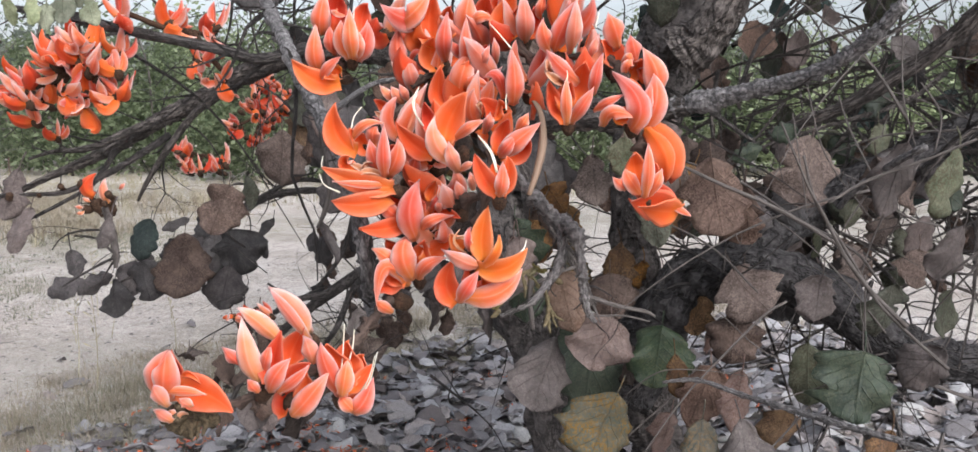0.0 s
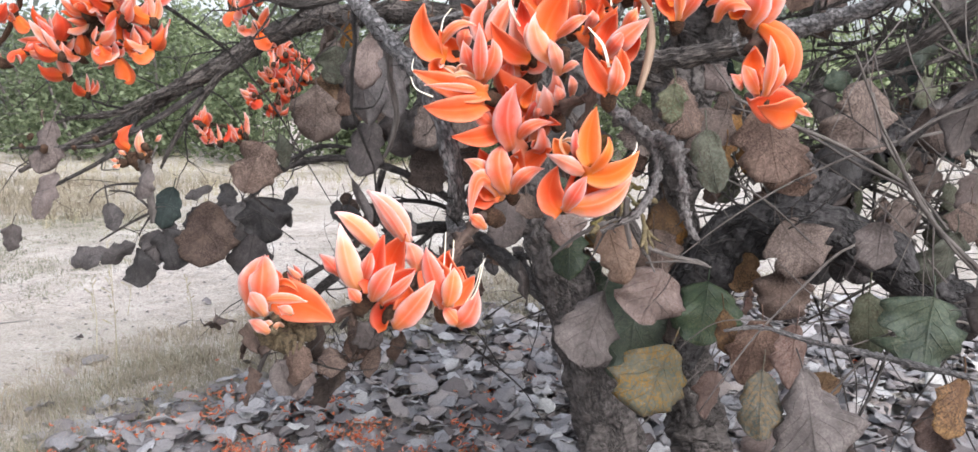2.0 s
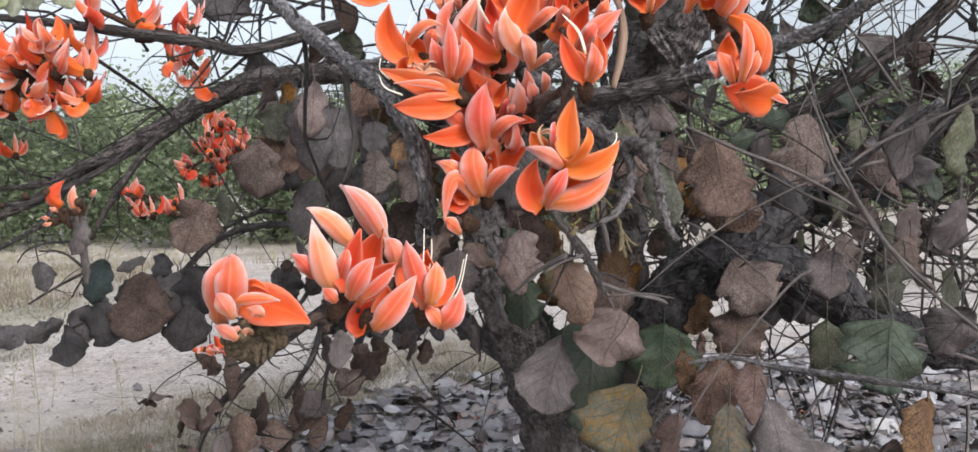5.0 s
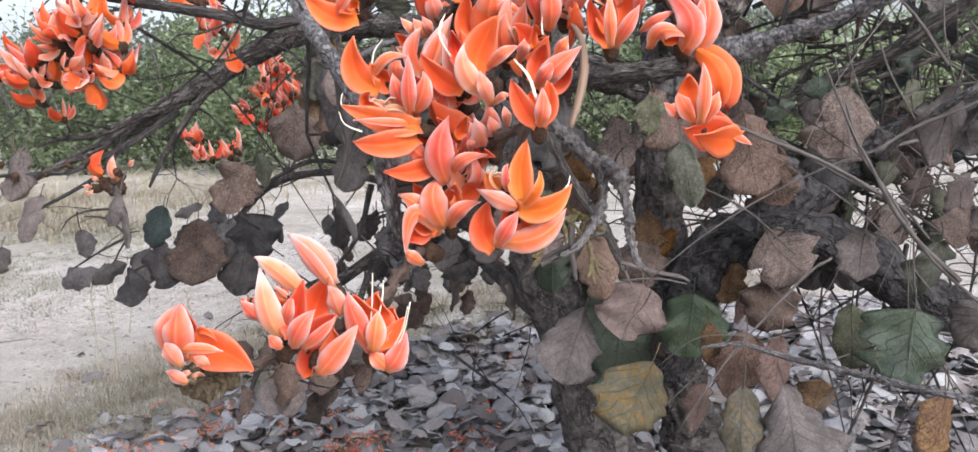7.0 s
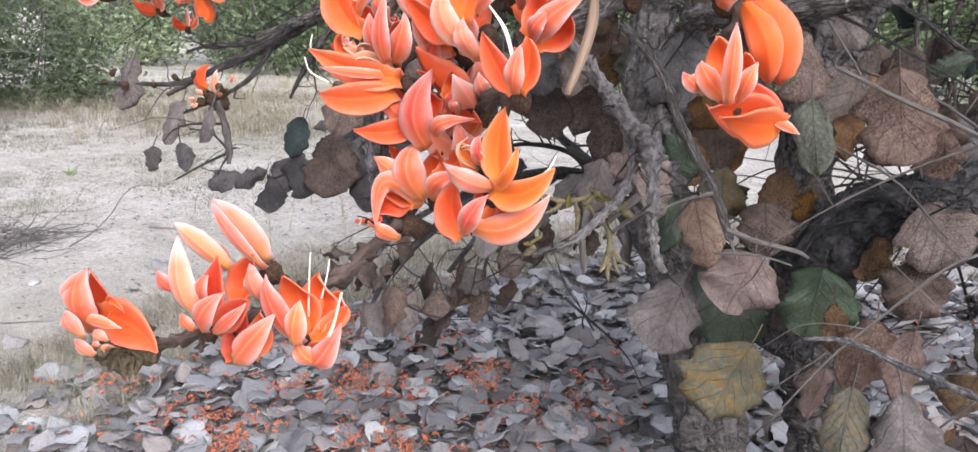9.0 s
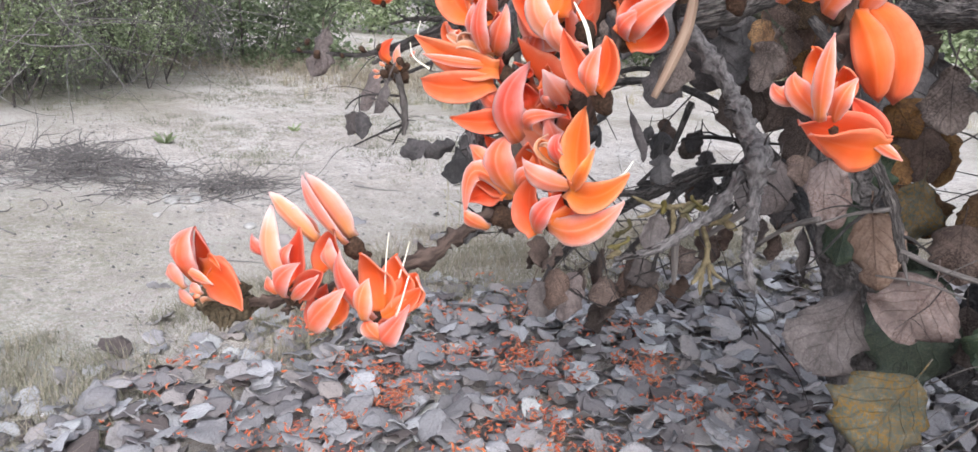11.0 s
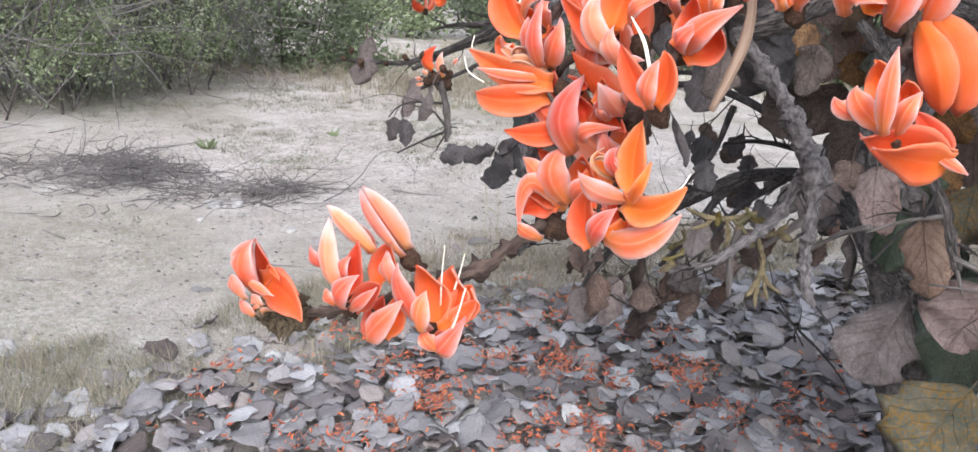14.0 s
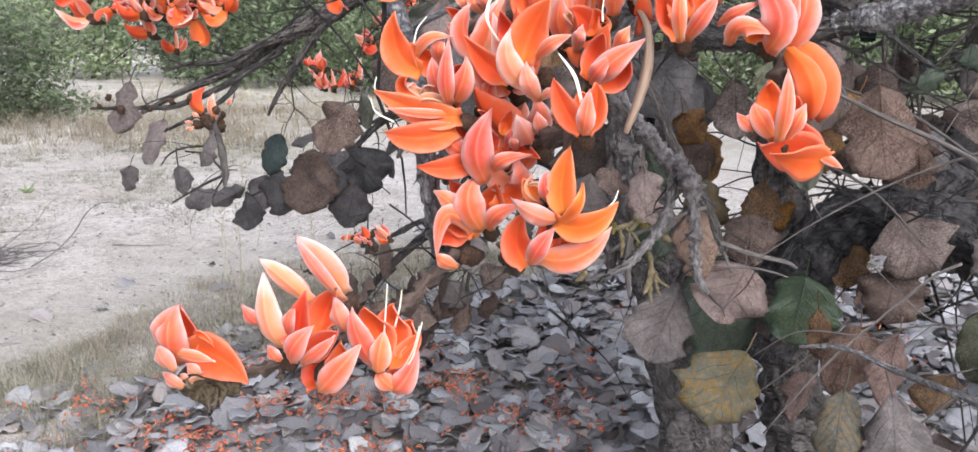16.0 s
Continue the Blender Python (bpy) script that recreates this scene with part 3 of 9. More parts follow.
def make_ground():
    n = 190
    a = np.linspace(-1, 1, n)
    g = np.sign(a) * (np.abs(a) * 6 + np.abs(a) ** 6 * 900)
    V = [(x - 0.5, y + 2.5, ground_height(x - 0.5, y + 2.5)) for y in g for x in g]
    F = [(j * n + i, j * n + i + 1, (j + 1) * n + i + 1, (j + 1) * n + i) for j in range(n - 1) for i in range(n - 1)]
    return tagged(add_mesh("ground", V, F, [EARTH]), "pale dry earth with scattered grit", "ground", kind="structure")


ground = make_ground()

# ---- the flower clusters near the camera ----

lower = tagged(new('flower_cluster'), 'loose hanging cluster of orange-red flowers on a bare knobbly stalk', 'flower cluster', 'flower clusters')
tube('stalk', [(-0.0678, 0.5713, 1.0088, 0.0031), (-0.0817, 0.5512, 0.9954, 0.0034), (-0.0864, 0.5401, 0.9877, 0.0037), (-0.1009, 0.517, 0.9819, 0.0034), (-0.1174, 0.5009, 0.9749, 0.0031), (-0.1381, 0.4908, 0.9676, 0.0028), (-0.1624, 0.4828, 0.9614, 0.0025), (-0.1797, 0.4783, 0.9581, 0.0025)], STALK, lower, 10, 10, 0.95, 0.8)
tube('stalk', [(-0.1381, 0.4908, 0.9676, 0.0019), (-0.1387, 0.4857, 0.9748, 0.0019), (-0.1386, 0.4832, 0.978, 0.0025)], STALK, lower, 10, 10, 0.95, 0.8)
tube('stalk', [(-0.1263, 0.4975, 0.972, 0.0019), (-0.1272, 0.4899, 0.9687, 0.0019)], STALK, lower, 10, 10, 0.95, 0.8)
tube('stalk', [(-0.0973, 0.5192, 0.9833, 0.0019), (-0.0934, 0.5137, 0.9727, 0.0019), (-0.0917, 0.5074, 0.9634, 0.0019)], STALK, lower, 10, 10, 0.95, 0.8)
tube('stalk', [(-0.1416, 0.4897, 0.9672, 0.0019), (-0.1422, 0.4869, 0.9619, 0.0015), (-0.1404, 0.4855, 0.9585, 0.0012)], STALK, lower, 10, 10, 0.95, 0.8)
f = calyx(lower, (-0.1841, 0.4775, 0.9586), (-0.1733, 0.4611, 0.985), 0.0058, CALYX_OLIVE)
petal(f, 'c', (-0.194, 0.4747, 0.9679), (-0.1885, 0.4595, 0.9895), (-0.185, 0.4674, 1.0026), 0.0174, 0.33, 0)
petal(f, 'c', (-0.1873, 0.4672, 0.9721), (-0.181, 0.452, 0.9934), (-0.1835, 0.4655, 1.0032), 0.0158, 0.33, 0)
petal(f, 'o', (-0.183, 0.4696, 0.975), (-0.1824, 0.4712, 0.9863), (-0.1813, 0.4635, 1.0031), 0.0134, -0.36, -15)
petal(f, 'k', (-0.1819, 0.4552, 0.9728), (-0.1853, 0.4504, 0.9822), (-0.1892, 0.4549, 0.9853), 0.0095, 0.33, 0)
petal(f, 'k', (-0.1821, 0.4616, 0.9614), (-0.1868, 0.4583, 0.9667), (-0.1929, 0.4626, 0.9685), 0.0071, 0.33, 0)
petal(f, 'k', (-0.1678, 0.4532, 0.9735), (-0.1699, 0.4497, 0.977), (-0.1745, 0.4538, 0.9777), 0.0067, 0.33, 0)
petal(f, 'o', (-0.1836, 0.4681, 0.9786), (-0.1654, 0.4658, 0.9768), (-0.1461, 0.4586, 0.9685), 0.0213, -0.2, 0)
petal(f, 'o', (-0.1801, 0.4721, 0.9787), (-0.1697, 0.4704, 0.9809), (-0.1562, 0.4679, 0.9771), 0.0134, -0.2, 0)
petal(f, 'c', (-0.1842, 0.4602, 0.9798), (-0.17, 0.4525, 0.9828), (-0.1587, 0.4522, 0.9808), 0.0059, 0.33, 0)
petal(f, 'o', (-0.1779, 0.469, 0.985), (-0.1728, 0.4655, 0.9885), (-0.1656, 0.4647, 0.9834), 0.0035, -0.36, 0)
f = calyx(lower, (-0.1736, 0.4837, 0.9558), (-0.1855, 0.4679, 0.9632), 0.0056, CALYX_OLIVE)
petal(f, 'k', (-0.1852, 0.4774, 0.9584), (-0.1827, 0.4642, 0.9653), (-0.1873, 0.4682, 0.965), 0.0056, 0.33, 0)
petal(f, 'p', (-0.1793, 0.4776, 0.9599), (-0.1776, 0.4641, 0.9647), (-0.1837, 0.4677, 0.9614), 0.0043, 0.3, 0)
f = calyx(lower, (-0.1798, 0.4822, 0.9606), (-0.1815, 0.467, 0.9707), 0.0061, CALYX_OLIVE)
f = calyx(lower, (-0.1855, 0.4811, 0.9534), (-0.1887, 0.4659, 0.9628), 0.0061, CALYX_OLIVE)
f = calyx(lower, (-0.1691, 0.4814, 0.9577), (-0.167, 0.4668, 0.9693), 0.0054, CALYX_OLIVE)
f = calyx(lower, (-0.1785, 0.4811, 0.9515), (-0.1764, 0.4646, 0.9535), 0.0061, CALYX_OLIVE)
f = calyx(lower, (-0.166, 0.481, 0.9563), (-0.1591, 0.4649, 0.9557), 0.0047, CALYX_OLIVE)
f = calyx(lower, (-0.1745, 0.4818, 0.9624), (-0.1641, 0.4673, 0.9728), 0.0054, CALYX_OLIVE)
f = calyx(lower, (-0.1841, 0.4801, 0.9509), (-0.1808, 0.4645, 0.9528), 0.0041, CALYX_OLIVE)
budding = random.Random(88)
for i in range(16):
    at = Vector((-0.1775 + budding.uniform(-0.012, 0.013), 0.474 + budding.uniform(-0.008, 0.006), 0.9635 + budding.uniform(-0.007, 0.006)))
    calyx(lower, at, at + Vector((budding.uniform(-1, 1), -0.8, budding.uniform(-0.9, 0.6))), budding.uniform(0.0018, 0.0036), CALYX_OLIVE).name = "bud"
for i in range(9):
    at = Vector((-0.175 + budding.uniform(-0.01, 0.01), 0.476, 0.9575))
    end = at + Vector((budding.uniform(-0.006, 0.006), -0.004, -budding.uniform(0.006, 0.013)))
    tube("bract", [(*at, 0.0012), (*at.lerp(end, 0.5), 0.0014), (*end, 0.0004)], CALYX_OLIVE, lower, 6, 3, 0.3)
f = calyx(lower, (-0.1088, 0.5001, 0.9968), (-0.1302, 0.4861, 1.0348), 0.0047, CALYX)
petal(f, 'k', (-0.1113, 0.4997, 1.0026), (-0.1179, 0.4883, 1.0219), (-0.1311, 0.4881, 1.0347), 0.0147, 0.33, 0)
petal(f, 'k', (-0.1084, 0.4915, 1.0014), (-0.1174, 0.4782, 1.022), (-0.1293, 0.4841, 1.0349), 0.0074, 0.33, 0)
f = calyx(lower, (-0.135, 0.4889, 0.9752), (-0.1418, 0.479, 1.0128), 0.0047, CALYX)
petal(f, 'k', (-0.1252, 0.4894, 1.0008), (-0.1351, 0.4794, 1.0158), (-0.1475, 0.4805, 1.0241), 0.0113, 0.33, 0)
petal(f, 'k', (-0.1277, 0.4937, 1.0027), (-0.1307, 0.4888, 1.011), (-0.1318, 0.4798, 1.0186), 0.0056, 0.33, 0)
petal(f, 'k', (-0.1358, 0.4784, 0.9804), (-0.1398, 0.4707, 0.9972), (-0.1446, 0.4796, 1.0175), 0.0145, 0.33, 0)
petal(f, 'c', (-0.1471, 0.4854, 0.9869), (-0.1491, 0.4726, 0.996), (-0.1566, 0.4773, 1.0012), 0.0089, 0.33, 0)
petal(f, 'c', (-0.1359, 0.4846, 0.9814), (-0.1289, 0.4686, 0.9969), (-0.1285, 0.4775, 1.0027), 0.0072, 0.33, 0)
f = calyx(lower, (-0.1355, 0.4844, 0.9696), (-0.115, 0.4696, 0.9991), 0.0047, CALYX)
petal(f, 'o', (-0.1278, 0.4706, 0.9822), (-0.1274, 0.476, 0.9915), (-0.1202, 0.4708, 1.0124), 0.0144, -0.36, 0)
petal(f, 'o', (-0.1202, 0.4853, 0.9858), (-0.1192, 0.4926, 0.995), (-0.1096, 0.4828, 1.0111), 0.0168, -0.36, 0)
petal(f, 'c', (-0.1267, 0.466, 0.9778), (-0.1203, 0.4557, 0.9907), (-0.1131, 0.4629, 0.9988), 0.0112, 0.33, 0)
petal(f, 'o', (-0.1252, 0.4738, 0.9758), (-0.1136, 0.4712, 0.9861), (-0.1033, 0.4663, 0.9948), 0.0128, -0.36, 0)
petal(f, 'c', (-0.1226, 0.4678, 0.9768), (-0.1108, 0.4611, 0.9865), (-0.1032, 0.4642, 0.994), 0.0064, 0.33, 0)
petal(f, 'c', (-0.1343, 0.4698, 0.9761), (-0.1367, 0.4664, 0.981), (-0.1405, 0.4708, 0.9837), 0.0072, 0.33, 0)
f = calyx(lower, (-0.1198, 0.4892, 0.9628), (-0.1069, 0.4812, 0.9893), 0.0047, CALYX)
petal(f, 'k', (-0.1033, 0.4779, 0.9912), (-0.1044, 0.4714, 1.0021), (-0.1091, 0.4802, 1.0072), 0.0105, 0.33, 0)
petal(f, 'o', (-0.1233, 0.4833, 0.9577), (-0.1243, 0.4903, 0.9643), (-0.1162, 0.4865, 0.98), 0.0137, -0.36, 0)
petal(f, 'c', (-0.1161, 0.4736, 0.9606), (-0.1047, 0.4654, 0.9736), (-0.0929, 0.4715, 0.9883), 0.0137, 0.33, 0)
petal(f, 'o', (-0.114, 0.4835, 0.9592), (-0.1107, 0.489, 0.9695), (-0.1095, 0.4867, 0.9815), 0.0137, -0.36, 0)
f = calyx(lower, (-0.0909, 0.4963, 0.9622), (-0.0863, 0.493, 0.9938), 0.0047, CALYX)
petal(f, 'c', (-0.0887, 0.4863, 0.9676), (-0.0942, 0.4713, 0.9905), (-0.0981, 0.4726, 1.0052), 0.0118, 0.33, 0)
petal(f, 'o', (-0.0889, 0.4962, 0.9689), (-0.096, 0.5012, 0.9841), (-0.0974, 0.4886, 0.9995), 0.0202, -0.36, 0)
petal(f, 'o', (-0.0877, 0.4978, 0.9683), (-0.09, 0.5113, 0.9808), (-0.0874, 0.5047, 0.9965), 0.0219, -0.36, 0)
petal(f, 'o', (-0.0858, 0.5001, 0.9659), (-0.0833, 0.5146, 0.9763), (-0.0793, 0.5113, 0.9857), 0.0177, -0.36, 0)
petal(f, 'c', (-0.087, 0.4767, 0.9714), (-0.0838, 0.4706, 0.9845), (-0.083, 0.4756, 0.9938), 0.0114, 0.33, 0)
petal(f, 'o', (-0.0851, 0.4914, 0.9681), (-0.0791, 0.5028, 0.9738), (-0.0726, 0.5051, 0.9819), 0.0101, -0.36, 0)
tube('stamen', [(-0.0922, 0.503, 0.9754, 0.0006), (-0.0896, 0.4994, 0.9932, 0.0004), (-0.0885, 0.4997, 1.0093, 0.0003)], STAMEN, f, 6, 4, 0.0)
tube('stamen', [(-0.0875, 0.5082, 0.9834, 0.0006), (-0.0851, 0.5096, 0.9935, 0.0004), (-0.0847, 0.5128, 1.0022, 0.0003)], STAMEN, f, 6, 4, 0.0)
f = calyx(lower, (-0.0846, 0.5038, 0.9588), (-0.0788, 0.4878, 0.9724), 0.0047, CALYX)
petal(f, 'c', (-0.0809, 0.4876, 0.9577), (-0.0853, 0.4797, 0.9661), (-0.0895, 0.4845, 0.9698), 0.0092, 0.33, 20)
petal(f, 'o', (-0.085, 0.4898, 0.9588), (-0.0822, 0.492, 0.9633), (-0.0768, 0.4871, 0.9697), 0.0109, -0.36, 0)
petal(f, 'c', (-0.0826, 0.4867, 0.9581), (-0.0749, 0.4811, 0.9662), (-0.0701, 0.4919, 0.9778), 0.0126, 0.33, 0)
tube('stamen', [(-0.0778, 0.4886, 0.9668, 0.0006), (-0.0709, 0.4843, 0.9792, 0.0004), (-0.0666, 0.4847, 0.996, 0.0003)], STAMEN, f, 6, 4, 0.0)
tube('stamen', [(-0.0789, 0.4908, 0.9676, 0.0006), (-0.072, 0.4865, 0.98, 0.0004), (-0.0683, 0.4863, 0.9932, 0.0003)], STAMEN, f, 6, 4, 0.0)

left_top = tagged(new('flower_cluster'), 'cluster of orange flowers and pink buds on a grey twig', 'flower cluster', 'flower clusters')
tube('stalk', [(-0.1106, 0.6865, 1.254, 0.0031), (-0.1113, 0.6503, 1.2115, 0.0031), (-0.11, 0.6304, 1.1779, 0.0031), (-0.1056, 0.6209, 1.1603, 0.0025)], STALK, left_top, 10, 10, 0.95, 0.8)
tube('stalk', [(-0.1113, 0.6503, 1.2115, 0.0019), (-0.1193, 0.6323, 1.1916, 0.0019)], STALK, left_top, 10, 10, 0.95, 0.8)
tube('stalk', [(-0.11, 0.6304, 1.1779, 0.0019), (-0.0984, 0.6148, 1.1743, 0.0019)], STALK, left_top, 10, 10, 0.95, 0.8)
f = calyx(left_top, (-0.1061, 0.6253, 1.1621), (-0.121, 0.6076, 1.171), 0.0047, CALYX)
petal(f, 'o', (-0.1077, 0.6145, 1.1583), (-0.126, 0.6127, 1.1599), (-0.1405, 0.6067, 1.1743), 0.0177, -0.36, 0)
petal(f, 'c', (-0.1234, 0.619, 1.1611), (-0.1146, 0.6059, 1.1689), (-0.1053, 0.6112, 1.1776), 0.0079, 0.33, 0)
petal(f, 'o', (-0.1077, 0.6159, 1.1682), (-0.1118, 0.6195, 1.1647), (-0.117, 0.6048, 1.1611), 0.0118, -0.36, 0)
f = calyx(left_top, (-0.1161, 0.6307, 1.1724), (-0.1157, 0.6202, 1.2118), 0.0047, CALYX)
petal(f, 'c', (-0.1244, 0.6248, 1.1668), (-0.1253, 0.6124, 1.1793), (-0.1247, 0.6194, 1.2002), 0.0139, 0.33, 0)
petal(f, 'c', (-0.1139, 0.6265, 1.1785), (-0.1129, 0.6075, 1.1872), (-0.1152, 0.6193, 1.1993), 0.0099, 0.33, 0)
petal(f, 'c', (-0.1231, 0.6286, 1.1939), (-0.1208, 0.6161, 1.2053), (-0.1179, 0.6228, 1.2243), 0.0149, 0.33, 0)
petal(f, 'o', (-0.1132, 0.6248, 1.1954), (-0.1122, 0.6311, 1.2119), (-0.1064, 0.6189, 1.2255), 0.0178, -0.36, 0)
petal(f, 'k', (-0.1061, 0.6305, 1.2075), (-0.108, 0.6103, 1.2071), (-0.1143, 0.6208, 1.21), 0.0059, 0.33, 0)
f = calyx(left_top, (-0.0987, 0.6179, 1.1735), (-0.0935, 0.608, 1.204), 0.0047, CALYX)
petal(f, 'c', (-0.096, 0.6027, 1.1745), (-0.0955, 0.5887, 1.1902), (-0.0976, 0.6015, 1.2091), 0.0116, 0.33, 0)
petal(f, 'c', (-0.0958, 0.6128, 1.1751), (-0.0879, 0.6043, 1.186), (-0.0854, 0.6063, 1.2006), 0.0155, 0.33, 0)
petal(f, 'c', (-0.0994, 0.613, 1.1759), (-0.1039, 0.6045, 1.1877), (-0.1039, 0.6063, 1.2006), 0.0136, 0.33, 0)
petal(f, 'o', (-0.0923, 0.621, 1.1897), (-0.0926, 0.6274, 1.2065), (-0.0872, 0.6204, 1.2143), 0.0136, -0.36, 0)
petal(f, 'c', (-0.0967, 0.6128, 1.1751), (-0.0916, 0.596, 1.1845), (-0.0934, 0.6056, 1.1954), 0.0107, 0.33, 0)
tube('stamen', [(-0.0973, 0.6056, 1.1954, 0.0006), (-0.0956, 0.6067, 1.2033, 0.0004), (-0.0951, 0.6078, 1.2111, 0.0003)], STAMEN, f, 6, 4, 0.0)

upper = tagged(new('flower_cluster'), 'dense drooping cluster of vivid orange flowers with dark velvety calyces', 'flower cluster', 'flower clusters')
tube('stalk', [(-0.0069, 0.6872, 1.2589, 0.005), (-0.0112, 0.6451, 1.2109, 0.005), (-0.018, 0.6291, 1.1688, 0.005), (-0.0281, 0.6139, 1.1324, 0.005), (-0.0341, 0.6045, 1.1013, 0.0043), (-0.0422, 0.6001, 1.0702, 0.0043), (-0.0533, 0.5938, 1.0394, 0.0037), (-0.0636, 0.5825, 1.0166, 0.0037), (-0.0704, 0.5709, 1.0058, 0.0031)], STALK, upper, 10, 10, 0.95, 0.8)
tube('stalk', [(-0.0112, 0.6451, 1.2109, 0.0037), (0.0139, 0.617, 1.1903, 0.0037), (0.0333, 0.5992, 1.1717, 0.0031), (0.041, 0.5858, 1.1836, 0.0025)], STALK, upper, 10, 10, 0.95, 0.8)
tube('stalk', [(-0.018, 0.6291, 1.1688, 0.0031), (-0.0039, 0.5899, 1.1413, 0.0031), (0.0025, 0.5592, 1.1166, 0.0028), (-0.0016, 0.5396, 1.0853, 0.0025), (-0.0089, 0.5383, 1.0611, 0.0025), (-0.017, 0.5352, 1.039, 0.0025)], STALK, upper, 10, 10, 0.95, 0.8)
tube('stalk', [(-0.0341, 0.6045, 1.1013, 0.0025), (-0.0548, 0.5951, 1.1063, 0.0025), (-0.0756, 0.5827, 1.0897, 0.0025)], STALK, upper, 10, 10, 0.95, 0.8)
tube('stalk', [(-0.0281, 0.6139, 1.1324, 0.0025), (-0.0512, 0.6101, 1.1414, 0.0025), (-0.0725, 0.5988, 1.1326, 0.0025), (-0.0872, 0.5907, 1.111, 0.0019)], STALK, upper, 10, 10, 0.95, 0.8)
tube('stalk', [(-0.018, 0.6291, 1.1688, 0.0025), (-0.0429, 0.6234, 1.164, 0.0025), (-0.0566, 0.6221, 1.155, 0.0019)], STALK, upper, 10, 10, 0.95, 0.8)
tube('stalk', [(-0.0016, 0.5396, 1.0853, 0.0025), (-0.0206, 0.5627, 1.0767, 0.0031), (-0.0313, 0.5653, 1.0742, 0.0019)], STALK, upper, 10, 10, 0.95, 0.8)
tube('stalk', [(0.0333, 0.5992, 1.1717, 0.0025), (0.0517, 0.5822, 1.1582, 0.0025), (0.0527, 0.5585, 1.1331, 0.0019)], STALK, upper, 10, 10, 0.95, 0.8)
tube('stalk', [(0.0333, 0.5992, 1.1717, 0.0025), (0.0629, 0.5897, 1.1754, 0.0025), (0.0843, 0.5732, 1.1662, 0.0025)], STALK, upper, 10, 10, 0.95, 0.8)
f = calyx(upper, (-0.0524, 0.6362, 1.2042), (-0.0601, 0.622, 1.2189), 0.0047, CALYX)
petal(f, 'c', (-0.0531, 0.6305, 1.2075), (-0.0622, 0.6159, 1.2039), (-0.0779, 0.6214, 1.2145), 0.0188, 0.33, 0)
petal(f, 'c', (-0.0659, 0.6296, 1.2012), (-0.0533, 0.6103, 1.2072), (-0.0423, 0.6227, 1.2234), 0.0158, 0.33, 0)
f = calyx(upper, (-0.0562, 0.6427, 1.1586), (-0.0577, 0.6295, 1.1785), 0.0047, CALYX)
petal(f, 'c', (-0.0626, 0.6383, 1.1692), (-0.067, 0.6259, 1.182), (-0.0662, 0.6323, 1.1988), 0.0137, 0.33, 0)
petal(f, 'k', (-0.0617, 0.6375, 1.1636), (-0.065, 0.6238, 1.1666), (-0.0722, 0.6289, 1.1742), 0.0081, 0.33, 0)
petal(f, 'c', (-0.0589, 0.6387, 1.1719), (-0.054, 0.6257, 1.1806), (-0.046, 0.6294, 1.1778), 0.0046, 0.33, 0)
petal(f, 'k', (-0.0542, 0.6359, 1.1525), (-0.057, 0.6154, 1.1643), (-0.0593, 0.6293, 1.1774), 0.0121, 0.33, 0)
petal(f, 'c', (-0.0579, 0.6372, 1.1618), (-0.0507, 0.6234, 1.1639), (-0.0451, 0.6275, 1.1642), 0.0086, 0.33, 0)
f = calyx(upper, (-0.0593, 0.6212, 1.1355), (-0.0767, 0.6063, 1.1478), 0.0047, CALYX)
petal(f, 'k', (-0.0626, 0.6164, 1.1432), (-0.0659, 0.6033, 1.1499), (-0.0705, 0.6081, 1.1555), 0.0079, 0.33, 0)
petal(f, 'k', (-0.069, 0.6168, 1.1459), (-0.0724, 0.6033, 1.1504), (-0.0786, 0.6082, 1.1564), 0.0069, 0.33, 0)
petal(f, 'k', (-0.0581, 0.6168, 1.1459), (-0.0603, 0.6034, 1.151), (-0.0643, 0.6083, 1.1573), 0.0069, 0.33, 0)
petal(f, 'p', (-0.0617, 0.6148, 1.1315), (-0.071, 0.6008, 1.1327), (-0.0821, 0.6056, 1.1378), 0.0076, -0.6, 0)
petal(f, 'o', (-0.0649, 0.6105, 1.1298), (-0.0759, 0.616, 1.1399), (-0.0816, 0.6027, 1.1457), 0.0088, -0.36, 0)
petal(f, 'c', (-0.0631, 0.6143, 1.1279), (-0.0722, 0.6004, 1.13), (-0.083, 0.6051, 1.1343), 0.0059, 0.33, 0)
f = calyx(upper, (-0.0833, 0.5896, 1.1106), (-0.0867, 0.5744, 1.1317), 0.0047, CALYX)
petal(f, 'o', (-0.0911, 0.5796, 1.1106), (-0.1055, 0.5811, 1.122), (-0.1044, 0.5741, 1.1434), 0.0178, -0.36, 0)
petal(f, 'c', (-0.0961, 0.5844, 1.1164), (-0.0843, 0.568, 1.129), (-0.0715, 0.5761, 1.1295), 0.007, 0.33, 0)
petal(f, 'o', (-0.0791, 0.5796, 1.1106), (-0.0877, 0.5843, 1.1156), (-0.0946, 0.5716, 1.1262), 0.015, -0.36, 0)
petal(f, 'c', (-0.0797, 0.584, 1.1134), (-0.0786, 0.5712, 1.1232), (-0.0762, 0.5759, 1.1278), 0.0103, 0.33, 0)
tube('stamen', [(-0.094, 0.5757, 1.1261, 0.0006), (-0.0919, 0.5769, 1.1345, 0.0004), (-0.0868, 0.5777, 1.1409, 0.0003)], STAMEN, f, 6, 4, 0.0)
